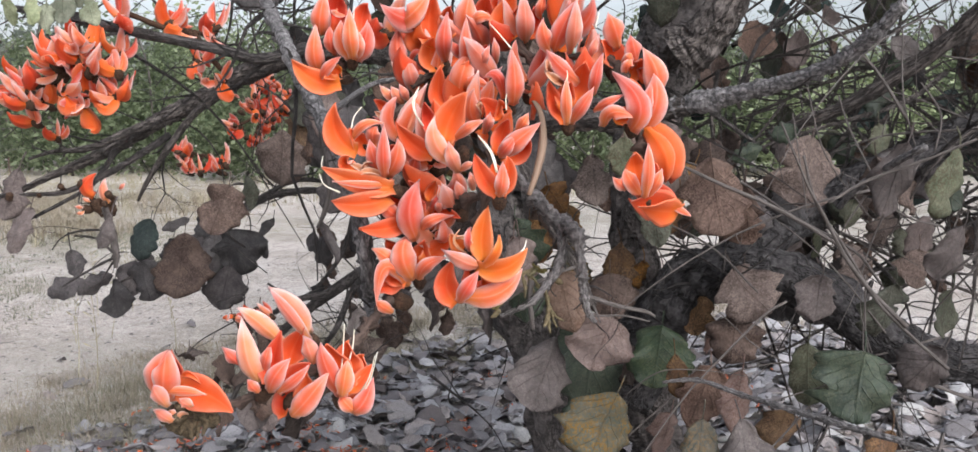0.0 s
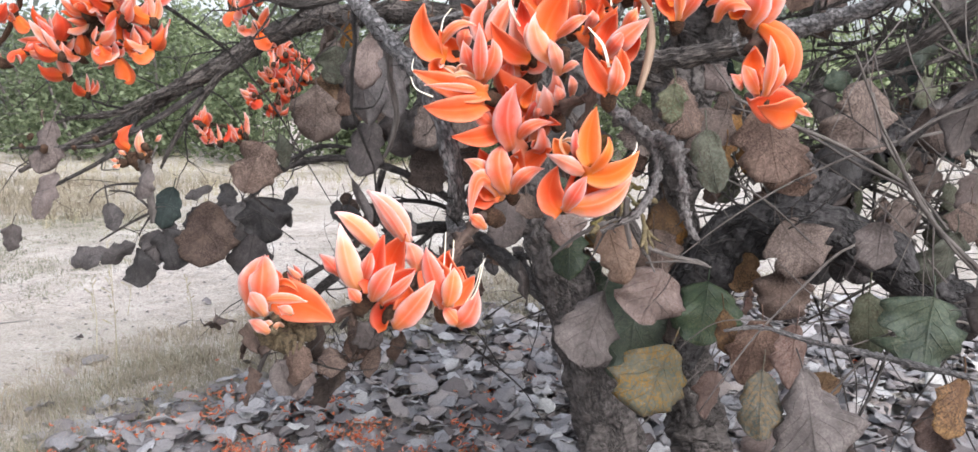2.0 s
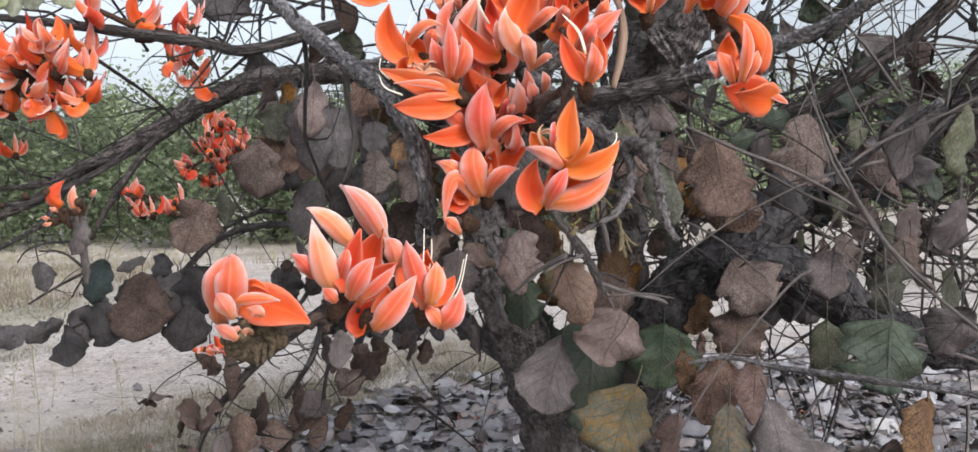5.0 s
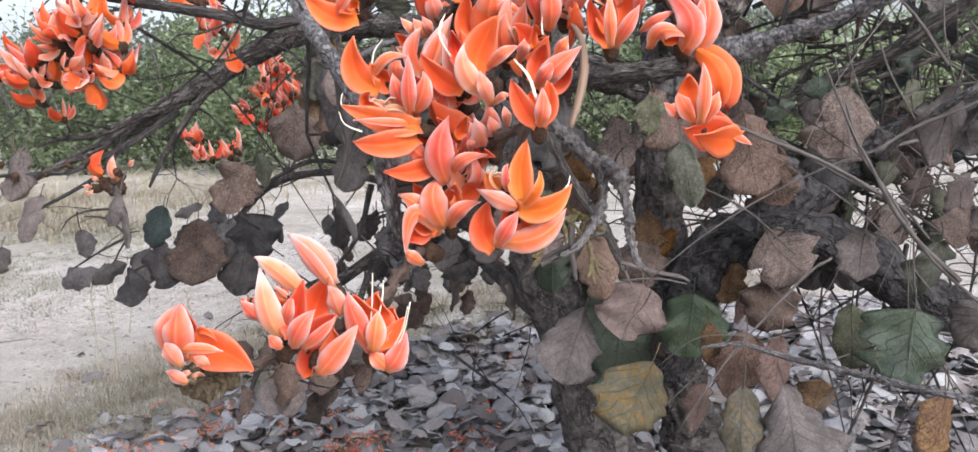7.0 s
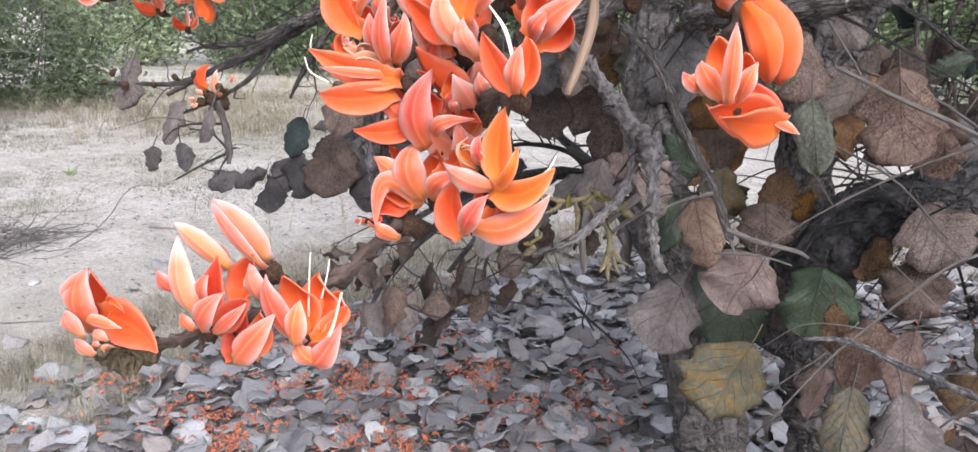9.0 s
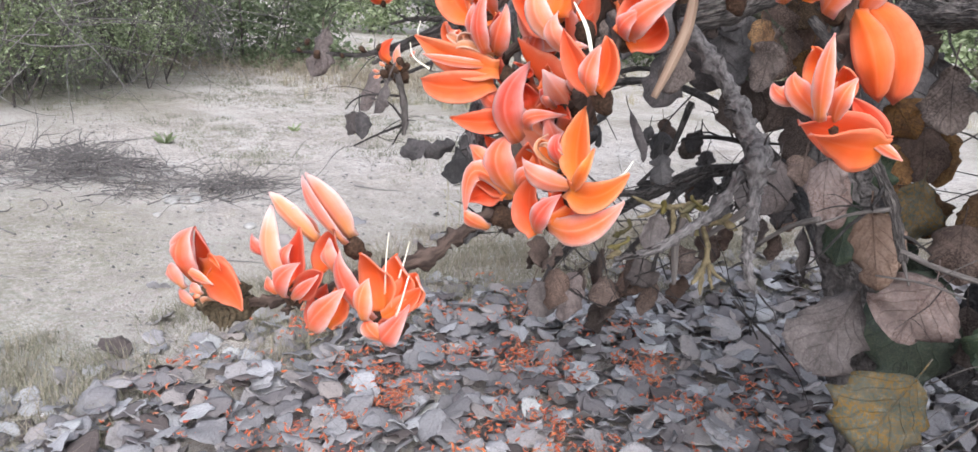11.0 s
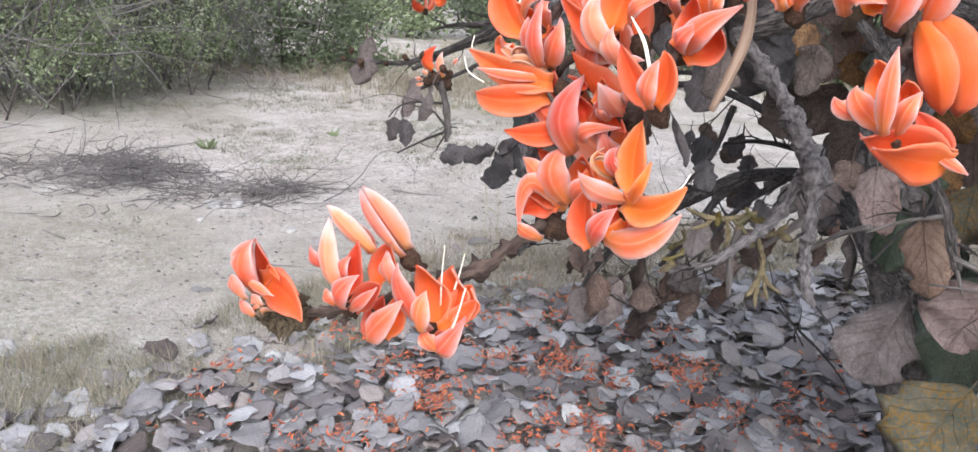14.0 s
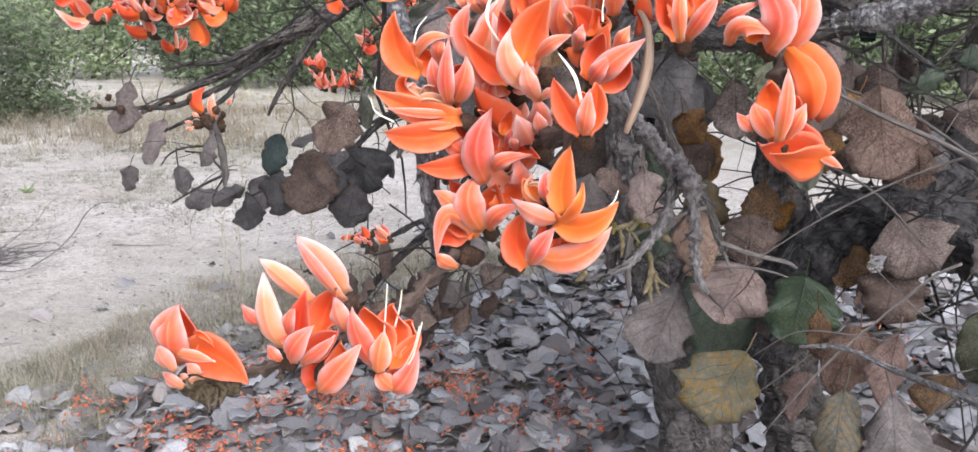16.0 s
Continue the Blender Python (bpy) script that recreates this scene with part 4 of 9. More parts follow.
f = calyx(upper, (-0.0706, 0.5702, 1.0909), (-0.0675, 0.5563, 1.1212), 0.0047, CALYX)
petal(f, 'c', (-0.0691, 0.5552, 1.0954), (-0.0684, 0.5433, 1.1113), (-0.0687, 0.5539, 1.1295), 0.0096, 0.33, 0)
petal(f, 'c', (-0.0724, 0.5653, 1.0954), (-0.076, 0.553, 1.1085), (-0.0786, 0.5585, 1.1191), 0.0109, 0.33, 0)
petal(f, 'c', (-0.069, 0.5652, 1.0946), (-0.061, 0.5528, 1.1074), (-0.0604, 0.5586, 1.12), 0.0127, 0.33, 0)
petal(f, 'o', (-0.0694, 0.5614, 1.0966), (-0.0672, 0.567, 1.1076), (-0.0624, 0.5541, 1.116), 0.0118, -0.36, 0)
f = calyx(upper, (-0.0603, 0.5688, 1.0833), (-0.0961, 0.5528, 1.0969), 0.0047, CALYX)
petal(f, 'y', (-0.0635, 0.5601, 1.0875), (-0.0844, 0.5505, 1.0909), (-0.11, 0.552, 1.1014), 0.0155, -0.36, 0)
petal(f, 'c', (-0.069, 0.5644, 1.0887), (-0.0825, 0.5425, 1.0911), (-0.1031, 0.5487, 1.0926), 0.0055, 0.33, 0)
petal(f, 'y', (-0.0652, 0.5592, 1.0808), (-0.0835, 0.5446, 1.0774), (-0.1039, 0.5489, 1.0794), 0.0164, -0.36, 0)
petal(f, 'o', (-0.0853, 0.5612, 1.0949), (-0.0966, 0.5663, 1.1026), (-0.092, 0.553, 1.1087), 0.0109, -0.36, 0)
petal(f, 'p', (-0.0682, 0.5649, 1.0929), (-0.0789, 0.5517, 1.099), (-0.0877, 0.5551, 1.0946), 0.0049, -0.6, 40)
petal(f, 'p', (-0.0754, 0.5659, 1.0996), (-0.0808, 0.5523, 1.1035), (-0.0844, 0.5555, 1.0978), 0.0042, -0.6, -50)
petal(f, 'p', (-0.0775, 0.5652, 1.0946), (-0.0858, 0.552, 1.1014), (-0.0918, 0.5563, 1.1036), 0.0042, -0.6, 20)
tube('stamen', [(-0.1051, 0.5552, 1.0954, 0.0006), (-0.1108, 0.5561, 1.1019, 0.0004), (-0.11, 0.557, 1.1085, 0.0003)], STAMEN, f, 6, 4, 0.0)
tube('stamen', [(-0.0978, 0.5477, 1.0853, 0.0006), (-0.108, 0.5484, 1.0902, 0.0004), (-0.1113, 0.5494, 1.0975, 0.0003)], STAMEN, f, 6, 4, 0.0)
f = calyx(upper, (-0.058, 0.5943, 1.0868), (-0.0488, 0.5795, 1.1052), 0.0047, CALYX)
petal(f, 'c', (-0.0562, 0.5888, 1.09), (-0.052, 0.576, 1.0999), (-0.05, 0.5813, 1.1088), 0.0114, 0.33, 0)
petal(f, 'o', (-0.0541, 0.5854, 1.0947), (-0.0474, 0.5898, 1.097), (-0.0394, 0.5761, 1.1006), 0.0066, -0.36, 0)
petal(f, 'k', (-0.0597, 0.589, 1.0914), (-0.0567, 0.576, 1.0998), (-0.0569, 0.581, 1.1063), 0.0085, 0.33, 0)
f = calyx(upper, (-0.0356, 0.5768, 1.1086), (-0.0481, 0.5621, 1.135), 0.0047, CALYX)
petal(f, 'o', (-0.0379, 0.5672, 1.1088), (-0.0506, 0.572, 1.1144), (-0.062, 0.5601, 1.1306), 0.0147, -0.36, 0)
petal(f, 'o', (-0.0387, 0.5688, 1.1204), (-0.0413, 0.5746, 1.1328), (-0.043, 0.562, 1.1437), 0.0101, -0.36, 0)
petal(f, 'k', (-0.0356, 0.5718, 1.1127), (-0.0378, 0.5591, 1.1231), (-0.0392, 0.5642, 1.1305), 0.0082, 0.33, 0)
tube('stamen', [(-0.0437, 0.5638, 1.1281, 0.0006), (-0.0488, 0.5611, 1.1372, 0.0005), (-0.0492, 0.5623, 1.1462, 0.0004), (-0.0467, 0.5675, 1.1541, 0.0003)], STAMEN, f, 6, 4, 0.0)
tube('stamen', [(-0.0446, 0.5639, 1.1289, 0.0006), (-0.05, 0.5613, 1.1388, 0.0005), (-0.05, 0.5624, 1.147, 0.0004), (-0.0471, 0.5674, 1.1532, 0.0003)], STAMEN, f, 6, 4, 0.0)
f = calyx(upper, (-0.0173, 0.5591, 1.1087), (-0.0175, 0.5444, 1.1277), 0.0047, CALYX)
petal(f, 'k', (-0.0236, 0.5465, 1.105), (-0.0343, 0.5362, 1.1186), (-0.0347, 0.5465, 1.134), 0.0133, 0.33, 0)
petal(f, 'o', (-0.0293, 0.55, 1.1162), (-0.0251, 0.5504, 1.1334), (-0.0144, 0.5427, 1.1499), 0.0204, -0.36, 0)
petal(f, 'c', (-0.023, 0.5546, 1.1201), (-0.0125, 0.5335, 1.1281), (-0.0032, 0.5463, 1.1324), 0.0075, 0.33, 0)
petal(f, 'k', (-0.0197, 0.5515, 1.0981), (-0.0235, 0.5329, 1.1095), (-0.0266, 0.5443, 1.1185), 0.0098, 0.33, 0)
petal(f, 'k', (-0.0197, 0.5517, 1.099), (-0.0137, 0.5382, 1.1037), (-0.0089, 0.5422, 1.1037), 0.0053, 0.33, 0)
f = calyx(upper, (-0.0214, 0.6022, 1.1436), (-0.0112, 0.5866, 1.1639), 0.0047, CALYX)
petal(f, 'c', (-0.0211, 0.5971, 1.1492), (-0.0182, 0.585, 1.1638), (-0.0112, 0.5914, 1.1806), 0.0171, 0.33, 0)
petal(f, 'o', (-0.0279, 0.5922, 1.143), (-0.0351, 0.5973, 1.1504), (-0.033, 0.5857, 1.1689), 0.0161, -0.36, 0)
petal(f, 'c', (-0.0184, 0.5975, 1.1522), (-0.0094, 0.5782, 1.1584), (0.0026, 0.5873, 1.1516), 0.0081, 0.33, 0)
petal(f, 'o', (-0.017, 0.5932, 1.15), (-0.0061, 0.5981, 1.1561), (-0.0009, 0.5843, 1.1591), 0.0114, -0.36, 0)
petal(f, 'o', (-0.0235, 0.5926, 1.1456), (-0.0181, 0.5978, 1.1542), (-0.0137, 0.5843, 1.1591), 0.0133, -0.36, 0)
f = calyx(upper, (-0.0329, 0.6273, 1.1687), (-0.0343, 0.6145, 1.2081), 0.0047, CALYX)
petal(f, 'c', (-0.031, 0.6228, 1.1743), (-0.0317, 0.6026, 1.1882), (-0.0296, 0.6175, 1.2083), 0.0123, 0.33, 0)
petal(f, 'o', (-0.0371, 0.6178, 1.1673), (-0.0425, 0.6235, 1.1791), (-0.04, 0.6109, 1.1898), 0.0187, -0.36, 0)
petal(f, 'o', (-0.0416, 0.6202, 1.1844), (-0.0438, 0.6269, 1.2035), (-0.04, 0.6155, 1.2224), 0.0217, -0.36, 0)
petal(f, 'o', (-0.028, 0.6211, 1.1906), (-0.03, 0.627, 1.2036), (-0.0276, 0.614, 1.2118), 0.0148, -0.36, 0)
f = calyx(upper, (-0.0126, 0.607, 1.1643), (-0.0104, 0.5936, 1.1887), 0.0047, CALYX)
petal(f, 'c', (-0.0141, 0.6022, 1.171), (-0.0155, 0.5816, 1.1825), (-0.0156, 0.5965, 1.2026), 0.01, 0.33, 0)
petal(f, 'o', (-0.0105, 0.5971, 1.1639), (-0.0058, 0.6026, 1.1738), (-0.0017, 0.5897, 1.183), 0.0124, -0.36, 0)
petal(f, 'k', (-0.0062, 0.6016, 1.1666), (-0.0028, 0.5805, 1.1746), (0.0009, 0.5938, 1.1833), 0.0067, 0.33, 0)
petal(f, 'c', (-0.0194, 0.6028, 1.1754), (-0.0227, 0.5894, 1.1807), (-0.0251, 0.5942, 1.1859), 0.0076, 0.33, 0)
f = calyx(upper, (-0.0102, 0.634, 1.192), (0.0003, 0.6198, 1.2173), 0.0047, CALYX)
petal(f, 'c', (-0.0146, 0.6286, 1.1939), (-0.0163, 0.6163, 1.2066), (-0.0126, 0.6225, 1.2225), 0.0178, 0.33, 0)
petal(f, 'c', (-0.0146, 0.6294, 1.1994), (-0.0063, 0.6079, 1.2043), (0.0054, 0.6198, 1.2029), 0.0094, 0.33, 0)
petal(f, 'o', (-0.0041, 0.6248, 1.1954), (-0.0039, 0.6305, 1.2073), (-0.0009, 0.6183, 1.221), 0.0198, -0.36, 0)
petal(f, 'o', (0.0073, 0.6254, 1.1999), (0.007, 0.6311, 1.2119), (0.0094, 0.6185, 1.2228), 0.0168, -0.36, 0)
f = calyx(upper, (0.0243, 0.6156, 1.1832), (0.0228, 0.6018, 1.2117), 0.0047, CALYX)
petal(f, 'o', (0.0097, 0.6069, 1.1903), (0.0106, 0.6128, 1.2035), (0.0191, 0.601, 1.2205), 0.0192, -0.36, 0)
petal(f, 'k', (0.0258, 0.6104, 1.1863), (0.0251, 0.5902, 1.2006), (0.0236, 0.6052, 1.221), 0.0135, 0.33, 0)
petal(f, 'c', (0.0374, 0.6129, 1.2043), (0.0365, 0.5996, 1.2099), (0.0394, 0.6049, 1.2193), 0.0087, 0.33, 0)
petal(f, 'k', (0.0053, 0.6083, 1.1713), (0.0047, 0.5954, 1.18), (0.0035, 0.6007, 1.189), 0.0063, 0.33, 0)
petal(f, 'o', (0.0186, 0.6068, 1.1895), (0.0185, 0.6123, 1.2003), (0.02, 0.5996, 1.2101), 0.0164, -0.36, 0)
petal(f, 'o', (0.0292, 0.6068, 1.1895), (0.0316, 0.6125, 1.2014), (0.0313, 0.5996, 1.2101), 0.0125, -0.36, 0)
f = calyx(upper, (0.0133, 0.5765, 1.139), (0.0008, 0.5607, 1.1515), 0.0047, CALYX)
petal(f, 'c', (0.0162, 0.5648, 1.1421), (0.0169, 0.5529, 1.158), (0.0149, 0.5659, 1.1785), 0.0127, 0.33, 0)
petal(f, 'c', (0.0101, 0.5714, 1.1463), (0.0052, 0.5594, 1.161), (-0.0037, 0.5633, 1.1601), 0.0082, 0.33, 0)
petal(f, 'o', (0.0067, 0.5655, 1.133), (0.0007, 0.5706, 1.1403), (-0.0057, 0.5572, 1.1453), 0.0136, -0.36, 0)
petal(f, 'o', (0.0117, 0.5652, 1.1305), (0.0085, 0.5703, 1.1382), (0.0066, 0.5572, 1.1453), 0.0118, -0.36, 0)
petal(f, 'k', (-0.0025, 0.5682, 1.123), (0, 0.5472, 1.1316), (0.0012, 0.56, 1.1368), 0.0073, 0.33, 0)
petal(f, 'p', (-0.005, 0.5701, 1.1371), (-0.0063, 0.5486, 1.142), (-0.0083, 0.5609, 1.1429), 0.0035, -0.6, 0)
tube('stamen', [(0.0149, 0.5659, 1.1789, 0.0006), (0.0074, 0.5672, 1.1879, 0.0004), (0.0004, 0.5724, 1.196, 0.0003)], STAMEN, f, 6, 4, 0.0)
tube('stamen', [(0.0114, 0.5522, 1.1388, 0.0006), (0.011, 0.553, 1.1445, 0.0004), (0.0114, 0.5537, 1.1493, 0.0003)], STAMEN, f, 6, 4, 0.0)
f = calyx(upper, (0.0457, 0.5706, 1.1733), (0.0507, 0.5582, 1.2032), 0.0047, CALYX)
petal(f, 'c', (0.0405, 0.5657, 1.1772), (0.0356, 0.5528, 1.1864), (0.0357, 0.5584, 1.1974), 0.0107, 0.33, 0)
petal(f, 'c', (0.0429, 0.5657, 1.1772), (0.0475, 0.5536, 1.1915), (0.0576, 0.5602, 1.2103), 0.0134, 0.33, 0)
petal(f, 'k', (0.0545, 0.5656, 1.1764), (0.0546, 0.5433, 1.1906), (0.0568, 0.5602, 1.2103), 0.0107, 0.33, 0)
petal(f, 'o', (0.0475, 0.5617, 1.1778), (0.0517, 0.567, 1.1866), (0.0527, 0.554, 1.1946), 0.0125, -0.36, 0)
f = calyx(upper, (0.0523, 0.557, 1.128), (0.0502, 0.5443, 1.1648), 0.0047, CALYX)
petal(f, 'c', (0.0587, 0.5557, 1.1566), (0.0457, 0.5429, 1.166), (0.0368, 0.5485, 1.1769), 0.0114, 0.33, 0)
petal(f, 'c', (0.0504, 0.5418, 1.1293), (0.0482, 0.5278, 1.145), (0.0491, 0.5359, 1.1591), 0.0075, 0.33, 0)
petal(f, 'o', (0.0494, 0.548, 1.1304), (0.0429, 0.5539, 1.1437), (0.0381, 0.5416, 1.1569), 0.0114, -0.36, 0)
petal(f, 'c', (0.053, 0.552, 1.1299), (0.0601, 0.5396, 1.1422), (0.0676, 0.5451, 1.1531), 0.0088, 0.33, 0)
petal(f, 'o', (0.055, 0.5495, 1.1412), (0.0595, 0.5558, 1.1574), (0.0612, 0.5433, 1.1691), 0.0158, -0.36, 0)
petal(f, 'c', (0.0685, 0.5546, 1.1485), (0.0683, 0.5421, 1.1606), (0.0728, 0.5482, 1.1749), 0.0088, 0.33, 0)
petal(f, 'o', (0.0469, 0.5492, 1.1392), (0.0501, 0.5547, 1.1491), (0.052, 0.5416, 1.1569), 0.0132, -0.36, 0)
petal(f, 'p', (0.0493, 0.5555, 1.1554), (0.0413, 0.5419, 1.1588), (0.036, 0.5467, 1.1642), 0.0048, -0.6, 0)
petal(f, 'p', (0.0412, 0.5563, 1.1606), (0.0377, 0.5429, 1.1659), (0.0384, 0.5478, 1.1721), 0.0041, -0.6, 0)
tube('stamen', [(0.0489, 0.5336, 1.1575, 0.0006), (0.0495, 0.5361, 1.1606, 0.0004), (0.0493, 0.5385, 1.1634, 0.0003)], STAMEN, f, 6, 4, 0.0)
f = calyx(upper, (0.0835, 0.5799, 1.1649), (0.0779, 0.5656, 1.1883), 0.0047, CALYX)
petal(f, 'o', (0.0743, 0.5706, 1.1694), (0.0699, 0.5766, 1.1827), (0.068, 0.564, 1.194), 0.0118, -0.36, 0)
petal(f, 'k', (0.0681, 0.5748, 1.1704), (0.0676, 0.5537, 1.1784), (0.0735, 0.5673, 1.1887), 0.0064, 0.33, 0)
petal(f, 'c', (0.0874, 0.5762, 1.1804), (0.0824, 0.5637, 1.192), (0.0793, 0.5692, 1.2022), 0.0154, 0.33, 0)
petal(f, 'o', (0.0885, 0.5701, 1.1652), (0.083, 0.5757, 1.1766), (0.0738, 0.5625, 1.1835), 0.0173, -0.36, 0)
petal(f, 'c', (0.0925, 0.5738, 1.1629), (0.0913, 0.5603, 1.1676), (0.095, 0.5651, 1.1731), 0.0082, 0.33, 0)
tube('stamen', [(0.0706, 0.5679, 1.1928, 0.0006), (0.0718, 0.5687, 1.1985, 0.0004), (0.0727, 0.5692, 1.2026, 0.0003)], STAMEN, f, 6, 4, 0.0)
f = calyx(upper, (0.0066, 0.5244, 1.082), (0.0033, 0.5142, 1.1094), 0.0047, CALYX)
petal(f, 'o', (0.0054, 0.5156, 1.087), (-0.0032, 0.5132, 1.0981), (-0.0087, 0.5092, 1.1127), 0.0117, -0.36, 0)
petal(f, 'o', (0.0069, 0.5156, 1.0866), (0.0114, 0.5133, 1.0993), (0.0113, 0.5089, 1.1112), 0.0117, -0.36, 0)
petal(f, 'c', (0.0061, 0.5095, 1.0865), (0.008, 0.4989, 1.0971), (0.0084, 0.5125, 1.108), 0.0092, 0.33, 0)
petal(f, 'o', (0.0063, 0.5239, 1.0885), (0.0044, 0.5313, 1.0981), (0.0023, 0.5263, 1.1055), 0.0126, -0.36, 0)
tube('stamen', [(0.0046, 0.5116, 1.1012, 0.0006), (0.0008, 0.5113, 1.1134, 0.0004), (-0.0069, 0.5148, 1.1238, 0.0003)], STAMEN, f, 6, 4, 0.0)
tube('stamen', [(0.0053, 0.5116, 1.1012, 0.0006), (0.0015, 0.5114, 1.1141, 0.0004), (-0.0061, 0.5146, 1.1231, 0.0003)], STAMEN, f, 6, 4, 0.0)
f = calyx(upper, (0.005, 0.5543, 1.1068), (0.0232, 0.5401, 1.1287), 0.0047, CALYX)
petal(f, 'c', (0.0073, 0.5489, 1.1081), (0.0177, 0.5323, 1.1196), (0.0332, 0.542, 1.1305), 0.0132, 0.33, 0)
petal(f, 'o', (0.0089, 0.5447, 1.1068), (0.0202, 0.5495, 1.1122), (0.0262, 0.5364, 1.12), 0.015, -0.36, 0)
petal(f, 'o', (0.0049, 0.5452, 1.1108), (0.0084, 0.551, 1.1227), (0.0127, 0.5383, 1.1333), 0.0123, -0.36, 0)
petal(f, 'c', (0.0065, 0.5489, 1.1081), (0.0112, 0.5278, 1.1158), (0.0184, 0.541, 1.1234), 0.0088, 0.33, 0)
petal(f, 'c', (0.0179, 0.5512, 1.1243), (0.022, 0.538, 1.1311), (0.0256, 0.5428, 1.1365), 0.0079, 0.33, 0)
f = calyx(upper, (-0.0197, 0.572, 1.069), (-0.0255, 0.5585, 1.0899), 0.006, CALYX)
petal(f, 'k', (-0.0288, 0.5666, 1.0758), (-0.0307, 0.5535, 1.0832), (-0.0333, 0.5584, 1.0893), 0.0078, 0.33, 0)
petal(f, 'k', (-0.017, 0.5668, 1.0775), (-0.0194, 0.5538, 1.0856), (-0.0221, 0.5588, 1.0922), 0.0082, 0.33, 0)
petal(f, 'k', (-0.0106, 0.5678, 1.0846), (-0.0112, 0.5547, 1.0921), (-0.0129, 0.5596, 1.098), 0.0064, 0.33, 0)
petal(f, 'k', (-0.0331, 0.5658, 1.0699), (-0.0333, 0.5524, 1.0758), (-0.0337, 0.5571, 1.0802), 0.0055, 0.33, 0)
f = calyx(upper, (-0.0462, 0.5708, 1.0514), (-0.0472, 0.5569, 1.0804), 0.0047, CALYX)
petal(f, 'c', (-0.0488, 0.5593, 1.0525), (-0.0522, 0.5481, 1.0734), (-0.0464, 0.5607, 1.0916), 0.0184, 0.33, 0)
petal(f, 'o', (-0.0558, 0.5631, 1.0651), (-0.0686, 0.5563, 1.06), (-0.0867, 0.5523, 1.0607), 0.0129, -0.36, 0)
petal(f, 'c', (-0.0579, 0.5673, 1.0663), (-0.0672, 0.558, 1.0722), (-0.074, 0.5598, 1.085), 0.011, 0.33, 0)
petal(f, 'c', (-0.046, 0.5658, 1.0562), (-0.0379, 0.5452, 1.0672), (-0.0234, 0.5575, 1.0684), 0.0083, 0.33, 0)
petal(f, 'o', (-0.0431, 0.5632, 1.066), (-0.0332, 0.5678, 1.07), (-0.0191, 0.5533, 1.0673), 0.0101, -0.36, 0)
petal(f, 'o', (-0.0414, 0.5649, 1.0785), (-0.0396, 0.5697, 1.0838), (-0.0353, 0.5568, 1.0923), 0.0074, -0.36, 0)
petal(f, 'c', (-0.04, 0.5677, 1.0697), (-0.0358, 0.5548, 1.0783), (-0.0351, 0.5594, 1.0825), 0.0055, 0.33, 0)
petal(f, 'o', (-0.0461, 0.5635, 1.0681), (-0.0499, 0.5684, 1.0742), (-0.0515, 0.5556, 1.0837), 0.0138, -0.36, 0)
petal(f, 'o', (-0.0524, 0.5658, 1.0848), (-0.0511, 0.5701, 1.0868), (-0.0535, 0.5567, 1.0919), 0.0046, -0.36, 0)
f = calyx(upper, (-0.0485, 0.5744, 1.02), (-0.0502, 0.5609, 1.0494), 0.0047, CALYX)
petal(f, 'c', (-0.0604, 0.5698, 1.0268), (-0.0684, 0.5575, 1.0398), (-0.0797, 0.5623, 1.0456), 0.0121, 0.33, 0)
petal(f, 'c', (-0.0521, 0.5633, 1.0238), (-0.0575, 0.5518, 1.0428), (-0.0543, 0.5637, 1.0556), 0.0177, 0.33, 0)
petal(f, 'c', (-0.0483, 0.5692, 1.0225), (-0.0417, 0.5509, 1.036), (-0.0288, 0.5615, 1.0397), 0.0103, 0.33, 0)
petal(f, 'o', (-0.0463, 0.5669, 1.0352), (-0.0349, 0.5723, 1.0447), (-0.0244, 0.5592, 1.0521), 0.0131, -0.36, 0)
petal(f, 'o', (-0.0591, 0.5669, 1.0352), (-0.0656, 0.572, 1.0422), (-0.0699, 0.5592, 1.0521), 0.0112, -0.36, 0)
petal(f, 'o', (-0.0488, 0.5657, 1.0267), (-0.0478, 0.5714, 1.0385), (-0.0438, 0.5591, 1.0516), 0.0168, -0.36, 0)
f = calyx(upper, (-0.0601, 0.5716, 1.0062), (-0.0755, 0.5541, 1.0156), 0.006, CALYX)
petal(f, 'c', (-0.0555, 0.5666, 1.0187), (-0.0693, 0.5507, 1.0347), (-0.0761, 0.5548, 1.0066), 0.0112, 0.33, 0)
petal(f, 'o', (-0.0581, 0.5632, 1.0229), (-0.0708, 0.5668, 1.0196), (-0.0768, 0.5522, 1.0166), 0.0158, -0.36, 0)
petal(f, 'o', (-0.0572, 0.5631, 1.0221), (-0.0666, 0.5675, 1.0247), (-0.0722, 0.5538, 1.0283), 0.0121, -0.36, 0)
petal(f, 'c', (-0.0662, 0.5641, 1.0008), (-0.0718, 0.551, 1.0081), (-0.0769, 0.5554, 1.0107), 0.0084, 0.33, 0)
f = calyx(upper, (-0.0079, 0.5359, 1.0337), (-0.0096, 0.5234, 1.0614), 0.0047, CALYX)
petal(f, 'y', (-0.0032, 0.5277, 1.0433), (-0.0047, 0.5259, 1.0594), (-0.0004, 0.5226, 1.0792), 0.0147, -0.36, 0)
petal(f, 'y', (-0.0048, 0.5271, 1.0393), (0.0043, 0.5126, 1.051), (0.0063, 0.5201, 1.0614), 0.0056, -0.36, 0)
